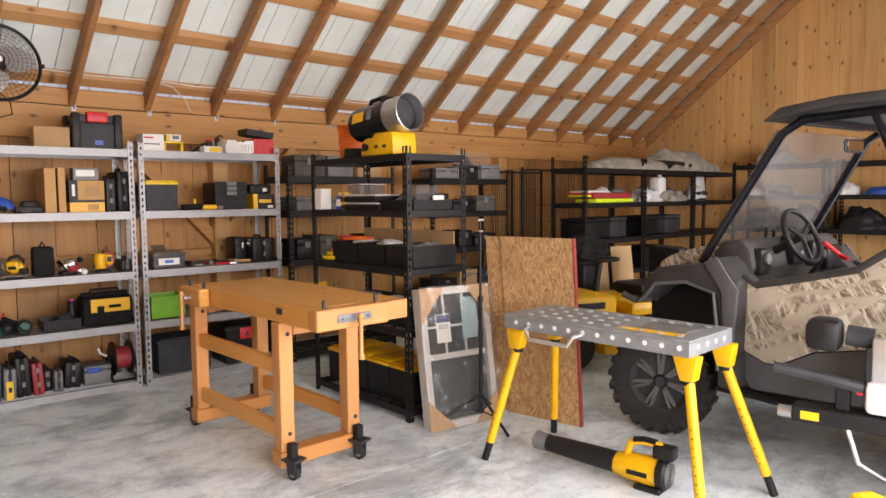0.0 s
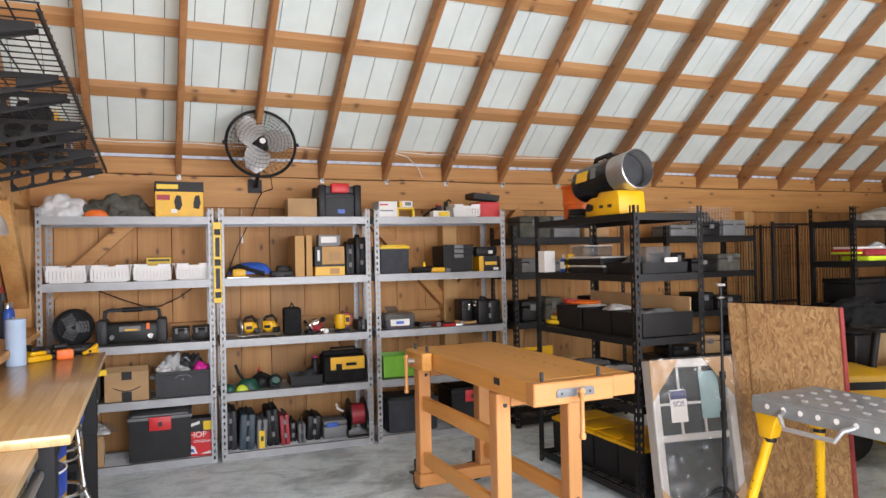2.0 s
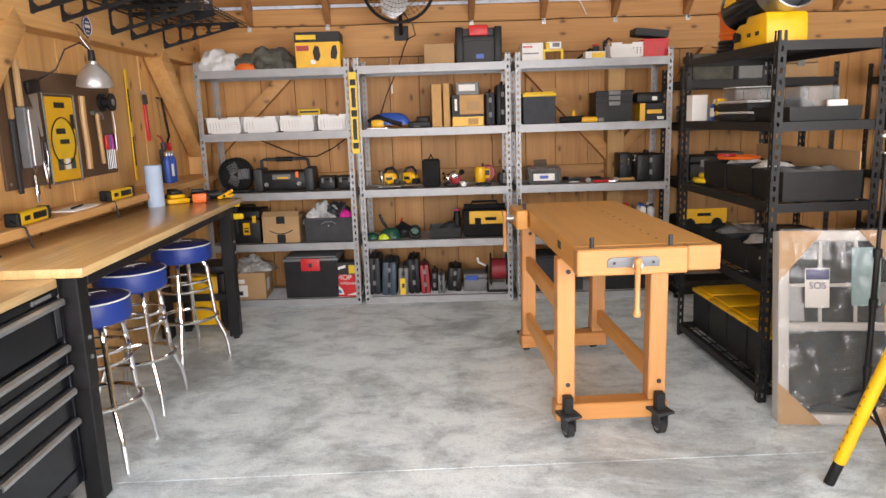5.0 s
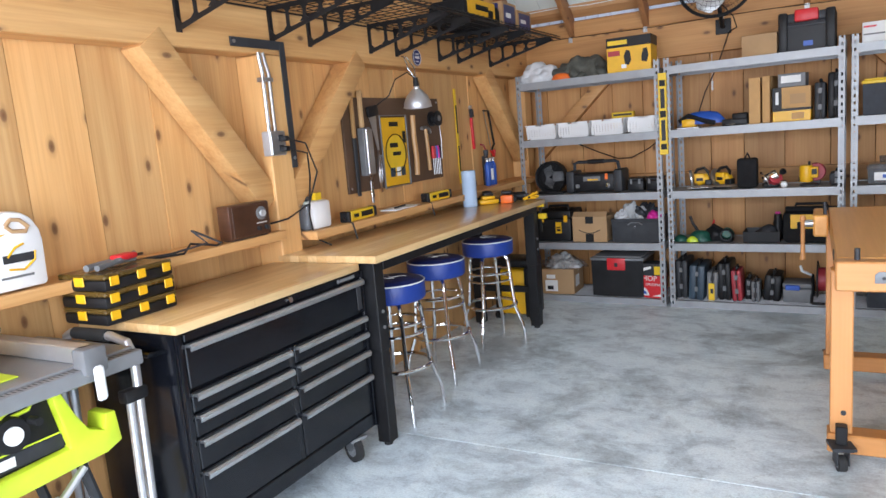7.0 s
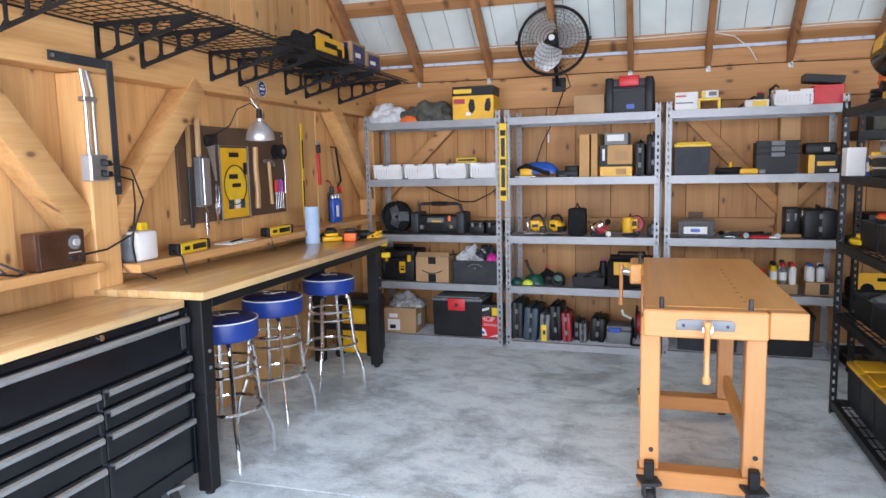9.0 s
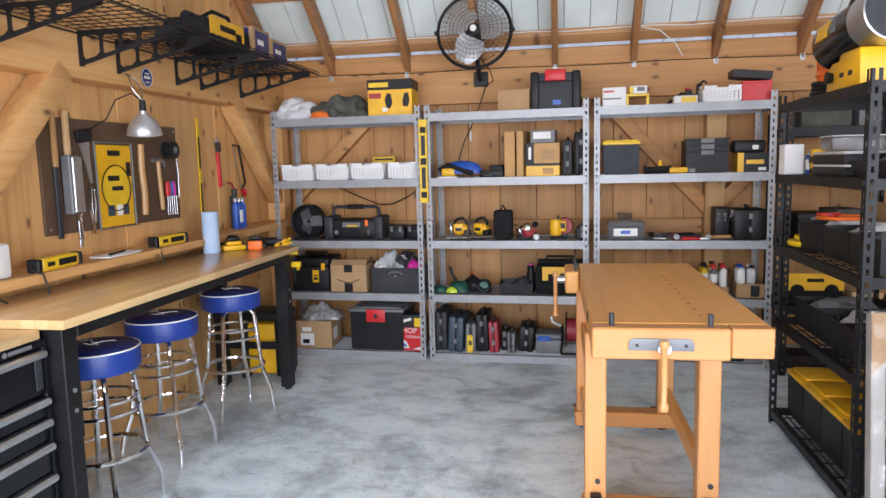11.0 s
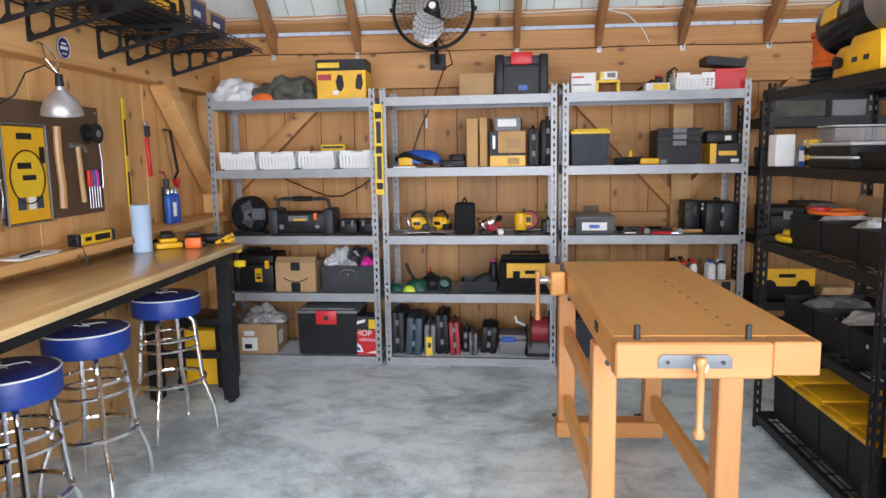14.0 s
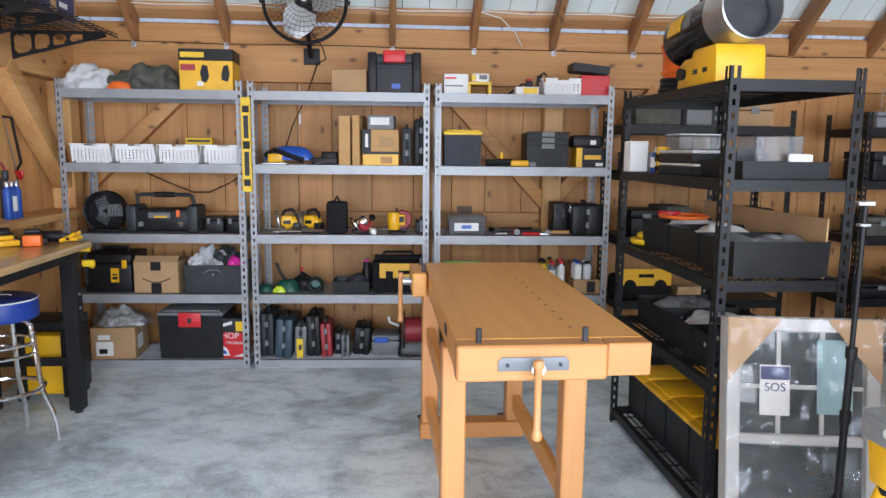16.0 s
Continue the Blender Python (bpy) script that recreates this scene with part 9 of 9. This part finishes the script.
        tube(bm, [(s * 0.53, -0.25, 1.94), (s * 0.56, -0.45, 1.5), (s * 0.6, -0.6, 1.2)], 0.02, 8)
        part("roll_cage_brace", bm, BLACKGLOSS, v)
    for y, z in ((0.12, 1.93), (-0.58, 1.95)):
        bm = B()
        tube(bm, [(-0.53, y, z), (0.53, y, z)], 0.024, 8)
        part("roll_cage_cross", bm, BLACKGLOSS, v)
    # hood
    bm = B()
    prism(bm, [(0.55, 1.2), (0.72, 1.2), (0.95, 1.13), (1.04, 1.08), (1.08, 0.95), (1.08, 0.6), (1.0, 0.5), (0.55, 0.5)], -0.525, 0.525, "x", 0.03)
    part("hood", bm, CAMO, v, "camouflage hood")
    bm = B()
    prism(bm, [(1.085, 0.85), (1.12, 0.8), (1.12, 0.55), (1.05, 0.48), (1.03, 0.5)], -0.5, 0.5, "x", 0.01)
    part("grille", bm, DUSTBLACK, v)
    for s in (-1, 1):
        boxpart("headlight", (s * 0.5 - 0.09, s * 0.5 + 0.02, 1.05, 1.1, 0.9, 1.0), CLEARPLASTIC, v, 0.01, "clear headlight")
    # roof, windscreen, cabin
    bm = B()
    prism(bm, [(0.3, 1.93), (0.2, 2.0), (-0.1, 2.03), (-0.7, 2.035), (-0.82, 2.0), (-0.8, 1.97), (-0.1, 1.98), (0.15, 1.95)], -0.62, 0.62, "x", 0.012)
    part("roof", bm, DUSTBLACK, v, "dusty black plastic roof")
    bm = B()
    prism(bm, [(0.62, 1.2), (0.235, 1.88), (0.24, 1.885), (0.626, 1.205)], -0.57, 0.57, "x")
    part("windscreen", bm, WINDSHIELD, v, "dusty clear windscreen")
    bm = B()
    prism(bm, [(0.62, 0.85), (0.62, 1.16), (0.56, 1.24), (0.44, 1.25), (0.38, 1.19), (0.36, 1.08), (0.42, 0.98), (0.40, 0.85)], -0.56, 0.56, "x", 0.02)
    dash = part("dashboard", bm, DUSTBLACK, v, "dusty black moulded dashboard")
    for x0, x1, y0, y1, z0, z1 in ((-0.52, -0.40, 0.33, 0.44, 1.04, 1.20), (-0.16, 0.02, 0.32, 0.42, 1.08, 1.27), (0.08, 0.24, 0.32, 0.40, 1.06, 1.22), (0.30, 0.52, 0.33, 0.42, 1.02, 1.18)):
        boxpart("dash_pod", (x0, x1, y0, y1, z0, z1), BLKPLASTIC, dash, 0.025, seg=2)
    for x in (-0.46, -0.07, 0.16):
        bm = B()
        lathe(bm, [(0.0, 0.0), (0.032, 0.0), (0.036, -0.012), (0.04, 0.0), (0.04, 0.01)], 18, pose(x, 0.318, 1.14, 90))
        part("dash_vent", bm, MIDGREY, dash)
    bm = B()
    tube(bm, [(-0.02, 0.34, 0.95), (-0.02, 0.24, 1.08), (-0.02, 0.22, 1.13)], 0.014, 8)
    lathe(bm, [(0, 0), (0.026, 0.004), (0.032, 0.03), (0.022, 0.055), (0, 0.06)], 14, pose(-0.02, 0.22, 1.12))
    part("gear_lever", bm, BLKPLASTIC, v)
    for x in (-0.12, 0.12):
        bm = B()
        tube(bm, [(x - 0.05, 0.5, 1.24), (x - 0.05, 0.5, 1.30), (x + 0.05, 0.5, 1.30), (x + 0.05, 0.5, 1.24)], 0.012, 6)
        part("grab_bar", bm, BLACK, v)
    bm = B()
    tube(bm, [(-0.28 + 0.17 * math.cos(k * math.tau / 28), 0.22 + 0.07 * math.sin(k * math.tau / 28), 1.27 + 0.15 * math.sin(k * math.tau / 28)) for k in range(28)], 0.016, 8, True)
    sw = part("steering_wheel", bm, BLKPLASTIC, v)
    bm = B()
    tube(bm, [(-0.28, 0.22, 1.27), (-0.28, 0.44, 1.14)], 0.026, 8)
    for a in (0, 120, 240):
        tube(bm, [(-0.28, 0.22, 1.27), (-0.28 + 0.165 * math.cos(radians(a + 30)), 0.22 + 0.065 * math.sin(radians(a + 30)), 1.27 + 0.145 * math.sin(radians(a + 30)))], 0.013, 6)
    part("steering_column", bm, BLKPLASTIC, sw)
    for x in (-0.3, 0.3):
        boxpart("seat", (x - 0.25, x + 0.25, -0.45, 0.05, 0.46, 0.72), CLOTHBLACK, v, 0.05, seg=2)
        boxpart("seat_back", (x - 0.25, x + 0.25, -0.56, -0.42, 0.7, 1.25), CLOTHBLACK, v, 0.05, seg=2)
    bm = B()
    tube(bm, [(0.0, 0.22, 1.22), (0.06, 0.15, 1.14), (0.05, 0.1, 1.12)], 0.014, 6)
    tube(bm, [(-0.05, 0.05, 1.06), (0.08, -0.02, 1.08), (0.14, -0.12, 1.04), (0.3, -0.2, 0.98)], 0.013, 6)
    part("red_strap", bm, RED, v, "red strap in the cab")
    boxpart("mirror", (-0.11, 0.11, 0.06, 0.08, 1.76, 1.84), BLKPLASTIC, v, 0.012)
    boxpart("mirror_glass", (-0.1, 0.1, 0.054, 0.0595, 1.77, 1.83), CHROME, v, 0.001)
    boxpart("cargo_bed", (-0.6, 0.6, -1.5, -0.66, 0.62, 1.0), DUSTBLACK, v, 0.03, seg=2)
    bm = B()
    tube(bm, [(-0.74, 0.94, 0.86), (-0.79, 1.03, 0.845), (-0.82, 1.1, 0.88)], 0.022, 8)
    part("tie_hook", bm, DUSTBLACK, v)
    return v


utility_vehicle()

# small engine machine in front of the vehicle
combo("engine_machine", pose(3.60, 0.78, 0, 0, 0, 10), "small petrol-engine machine with a steel rail and black muffler", "engine", [
    ("rail", BLACK, "box", -0.06, 0.06, -0.6, 0.34, 0.42, 0.5, 0.006), ("rail_label", BRIGHTYELLOW, "box", -0.063, -0.0605, 0.22, 0.3, 0.44, 0.48, 0), ("engine_block", DARKGREY, "box", -0.02, 0.25, -0.35, 0.05, 0.55, 0.82, 0.03), ("shroud", ALU, "box", -0.03, 0.02, -0.3, 0.02, 0.56, 0.86, 0.015), ("shroud_label", YELLOW, "box", -0.033, -0.0305, -0.22, -0.06, 0.78, 0.82, 0), ("float_bowl", LINEN, "box", -0.06, 0.03, -0.2, 0.04, 0.505, 0.66, 0.03), ("engine_mount", BLACK, "box", -0.02, 0.2, -0.3, 0.0, 0.5, 0.55, 0.004),
    ("air_filter", BLKPLASTIC, "box", -0.03, 0.15, 0.15, 0.3, 0.77, 0.92, 0.035), ("filter_neck", DARKGREY, "cyl", (0.06, 0.02, 0.84), (0.06, 0.13, 0.85), 0.05), ("exhaust", DARKGREY, "tube", [(-0.02, 0.05, 0.62), (-0.06, 0.25, 0.66), (-0.08, 0.42, 0.68)], 0.028), ("upright", BLACK, "box", -0.03, 0.03, 0.1, 0.16, 0.5, 0.66, 0.006), ("tow_ball", STEEL, "cyl", (-0.04, 0.34, 0.46), (-0.04, 0.4, 0.46), 0.03), ("hoop", GALV, "tube", [(-0.05, 0.1, 0.42), (-0.08, 0.05, 0.28), (-0.08, -0.08, 0.22), (-0.06, -0.2, 0.42)], 0.011), ("tyre", RUBBER, "cyl", (0.2, -0.45, 0.2), (0.33, -0.45, 0.2), 0.2), ("axle", BLACK, "cyl", (-0.05, -0.45, 0.2), (0.2, -0.45, 0.2), 0.02), ("strut", BLACK, "box", -0.03, 0.03, -0.48, -0.42, 0.2, 0.42, 0.004), ("jack_leg", BLACK, "box", -0.02, 0.02, -0.25, -0.21, 0.0, 0.42, 0.004), ("red_cap", RED, "cyl", (-0.034, 0.06, 0.6), (-0.02, 0.06, 0.6), 0.014)])
combo("yellow_hand_truck", pose(3.34, 0.45, 0, 0, 0, 20), "bright yellow tubular hand truck lying on the floor", "hand truck", [("loop", BRIGHTYELLOW, "tube", [(0.1, -0.5, 0.03), (-0.02, 0.1, 0.12), (0.0, 0.24, 0.17), (0.1, 0.3, 0.19), (0.2, 0.24, 0.17), (0.22, 0.1, 0.12), (0.3, -0.5, 0.03)], 0.024), ("cross_bar", BRIGHTYELLOW, "tube", [(0.02, -0.1, 0.09), (0.24, -0.1, 0.09)], 0.016), ("foot", BLKPLASTIC, "box", 0.08, 0.34, -0.56, -0.5, 0, 0.06, 0.006)])

# ---------------------------------------------------------------- far right corner
combo("riding_mower", pose(5.75, 3.55, 0, 0, 0, 70), "yellow riding mower with a black seat", "mower", [
    ("hood", YELLOW, "box", -0.3, 0.3, 0.25, 1.0, 0.35, 0.62, 0.06), ("rear_fender", YELLOW, "box", -0.42, 0.42, -0.7, 0.2, 0.42, 0.56, 0.06), ("deck", YELLOW, "box", -0.5, 0.5, -0.2, 0.55, 0.12, 0.26, 0.04), ("seat", BLKPLASTIC, "box", -0.24, 0.24, -0.5, -0.05, 0.561, 0.68, 0.05), ("seat_back", BLKPLASTIC, "box", -0.24, 0.24, -0.62, -0.48, 0.6, 1.02, 0.05), ("steering_wheel", BLKPLASTIC, "ring", (0, 0.25, 0.92), 0.17, 0.016, "z"), ("column", BLKPLASTIC, "cyl", (0, 0.3, 0.6), (0, 0.25, 0.92), 0.03), ("chassis", BLACK, "box", -0.2, 0.2, -0.6, 0.95, 0.24, 0.36, 0.01), ("rear_tyre", RUBBER, "cyl", (-0.5, -0.42, 0.26), (-0.28, -0.42, 0.26), 0.26), ("rear_tyre", RUBBER, "cyl", (0.28, -0.42, 0.26), (0.5, -0.42, 0.26), 0.26), ("front_tyre", RUBBER, "cyl", (-0.42, 0.78, 0.19), (-0.27, 0.78, 0.19), 0.19), ("front_tyre", RUBBER, "cyl", (0.27, 0.78, 0.19), (0.42, 0.78, 0.19), 0.19), ("label_bar", BLKPLASTIC, "box", -0.302, -0.3005, 0.4, 0.7, 0.5, 0.56, 0)])
for k, (x, w) in enumerate(((6.05, 0.22), (6.32, 0.3))):
    combo("plywood_offcut", pose(x, 4.05 - 0.1 * k, 0, -8, 0, 8 * k - 20), "pale plywood offcut leaning in the corner", "plywood", [("sheet", PLYWOOD, "box", 0, w, 0, 0.018, 0, 0.98, 0.001)])
combo("black_bag", pose(6.2, 4.3, 0), "large black duffel bag on a black bin", "bag", [("bin", BLKPLASTIC, "box", -0.3, 0.25, -0.2, 0.25, 0, 0.8, 0.03), ("duffel", CLOTHBLACK, "heap", 0.0, 0.02, 0.8, 0.36, 0.25, 0.28, 71, 0.25, 5, 3, 0.4)])
kn = thing("dog_kennel", pose(6.25, 5.25, 0), "tall black wire dog kennel against the back wall", "kennel")
for x in (0, 0.6, 1.2):
    for y in (0, 0.7):
        boxpart("corner_tube", (x - 0.014, x + 0.014, y - 0.014, y + 0.014, 0, 1.86), BLACK, kn, 0.003)
for z in (0.06, 0.95, 1.83):
    for y in (0, 0.7):
        boxpart("rail", (0.0145, 1.1855, y - 0.012, y + 0.012, z - 0.012, z + 0.012), BLACK, kn, 0.002)
bm = B()
for y in (0, 0.7):
    for k in range(1, 30):
        box(bm, k * 0.04 - 0.0018, k * 0.04 + 0.0018, y - 0.0018, y + 0.0018, 0.08, 1.82)
    for k in range(1, 9):
        box(bm, 0.015, 1.185, y + 0.002, y + 0.005, k * 0.2, k * 0.2 + 0.003)
for x in (0, 1.2):
    for k in range(1, 17):
        box(bm, x - 0.0018, x + 0.0018, k * 0.04 - 0.0018, k * 0.04 + 0.0018, 0.02, 1.85)
tagged(part("wire_mesh", bm, BLACK, kn), kind="stuff")
combo("canvas_tarp", pose(8.0, 4.84, 1.8405), "rumpled beige canvas tarp on top of black shelving", "tarp", [("tarp", TARP, "heap", 0, 0, 0, 1.15, 0.26, 0.16, 81, 0.22, 6, 1.3, 0.5), ("fold", TARP, "heap", 1.0, -0.05, 0, 0.9, 0.24, 0.28, 82, 0.25, 6, 1.4, 0.5), ("fold", TARP, "heap", -0.7, -0.06, 0, 0.3, 0.2, 0.1, 83, 0.3, 5, 2, 0.5)])
combo("long_tube", pose(8.2, 4.75, 1.8405), "long black tube across the top of the shelving", "tube", [("tube", BLACK, "cyl", (-0.1, -0.1, 0.07), (0.9, -0.12, 0.08), 0.06)])
combo("sports_helmet", pose(8.15, 4.8, 1.5005), "grey bicycle helmet with vents", "helmet", [("shell", MIDGREY, "heap", 0, 0, 0, 0.16, 0.12, 0.15, 91, 0.08, 4), ("vent", BLKPLASTIC, "box", -0.1, 0.1, -0.122, -0.112, 0.03, 0.05, 0.004), ("vent", BLKPLASTIC, "box", -0.07, 0.07, -0.118, -0.1, 0.075, 0.095, 0.004)])
combo("white_jug", pose(8.5, 4.8, 1.5005), "white plastic jug on a black shelf", "jug", [("body", WHITE, "box", -0.1, 0.1, -0.08, 0.08, 0, 0.26, 0.04), ("neck", WHITE, "cyl", (0.04, 0, 0.26), (0.04, 0, 0.31), 0.03)])
for k, mt in enumerate((LIME, RED, WHITE)):
    combo("folded_fabric", pose(6.95, 4.82, 1.5005 + 0.026 * k), "folded bright fabric on a black shelf", "fabric", [("fold", mt, "box", -0.22 + 0.02 * k, 0.2, -0.14, 0.14, 0, 0.025, 0.008)])
for x, mt in ((7.25, WHITE), (7.55, MIDGREY), (8.8, BLUE)):
    combo("rolled_blanket", pose(x, 4.82, 1.5005), "soft rounded bundle on a black shelf", "blanket", [("blanket", mt, "heap", 0, 0, 0, 0.13, 0.12, 0.11, x, 0.2, 4, 4)])
for x, z, w, mt in ((6.9, 1.0, 0.4, BLKPLASTIC), (7.4, 1.0, 0.35, DARKGREY), (8.1, 1.0, 0.4, BLKPLASTIC), (8.7, 1.0, 0.4, DARKGREY), (7.0, 0.6, 0.5, BLKPLASTIC), (8.2, 0.6, 0.6, BLKPLASTIC)):
    combo("stored_case", pose(x, 4.68, z + 0.0005), "dark case on a black shelf", "case", [("body", mt, "box", -w / 2, w / 2, 0, 0.36, 0, 0.2, 0.02), ("lid", mt, "box", -w / 2 - 0.004, w / 2 + 0.004, -0.004, 0.364, 0.202, 0.25, 0.015)])

combo("folded_sheet_pack", pose(7.25, 4.78, 1.4305), "magenta and lime folded sheets on black shelving", "folded sheets", [("lime_sheet", LIME, "box", -0.4, 0.4, -0.15, 0.15, 0, 0.05, 0.012), ("magenta_sheet", MAROON, "box", -0.42, 0.38, -0.14, 0.15, 0.051, 0.12, 0.02)])
combo("white_sack", pose(8.15, 4.78, 1.4305), "crumpled white plastic sack on black shelving", "sack", [("sack", LINEN, "heap", 0, 0, 0, 0.26, 0.16, 0.16, 91, 0.4, 4, 6.0, 0.5)])
combo("grey_blanket", pose(8.75, 4.78, 1.4305), "grey cloth bundle on black shelving", "blanket", [("blanket", TARP, "heap", 0, 0, 0, 0.3, 0.16, 0.16, 92, 0.35, 4, 5.0, 0.5)])
combo("bicycle_helmet", pose(9.45, 4.78, 1.4305), "pale grey vented bicycle helmet on black shelving", "helmet", [("shell", LINEN, "heap", 0, 0, 0.02, 0.2, 0.15, 0.2, 93, 0.1, 4), ("vent", DARKGREY, "box", -0.12, -0.07, -0.155, -0.06, 0.08, 0.13, 0.01), ("vent", DARKGREY, "box", -0.02, 0.03, -0.165, -0.06, 0.08, 0.14, 0.01), ("vent", DARKGREY, "box", 0.08, 0.12, -0.15, -0.06, 0.08, 0.13, 0.01), ("rim", DARKGREY, "ring", (0, 0, 0.02), 0.15, 0.018, "z")])
combo("plastic_board", pose(9.85, 4.85, 1.4305, -8, 0, 0), "curved white plastic panel standing on black shelving", "panel", [("panel", WHITE, "box", -0.13, 0.13, 0, 0.05, 0, 0.36, 0.02)])

for y, z, w, h, mt, lab in ((4.2, 1.5, 0.3, 0.12, LINEN, "pale folded cloth on the gable shelving"), (3.85, 1.5, 0.34, 0.15, CLOTHDARK, "dark cloth bundle on the gable shelving"), (3.0, 1.5, 0.3, 0.16, PAPER, "white bundle on the gable shelving"), (2.55, 1.5, 0.42, 0.1, BLUE, "blue folded cloth on the gable shelving"),
                           (4.1, 1.05, 0.5, 0.25, BLKPLASTIC, "black bundle on the gable shelving"), (3.5, 1.05, 0.5, 0.3, CLOTHDARK, "dark sack on the gable shelving"), (2.8, 1.05, 0.6, 0.28, BLKPLASTIC, "black bundle on the gable shelving"), (2.2, 1.05, 0.4, 0.22, DARKGREY, "grey bundle on the gable shelving"), (3.9, 1.93, 0.6, 0.2, TARP, "canvas bundle on top of the gable shelving")):
    combo("rolled_cloth", pose(10.12, y, z + 0.0005), lab, "cloth", [("cloth", mt, "heap", 0, 0, 0, 0.2, w / 2, h, y + z, 0.22, 4, 4, 0.3)])

# ---------------------------------------------------------------- wall boards last
board_run(wall_back, LEFT, RIGHT, 11, back_board)
board_run(wall_left, FRONT, BACK, 12, left_board)
board_run(wall_right, FRONT, BACK, 13, right_board)
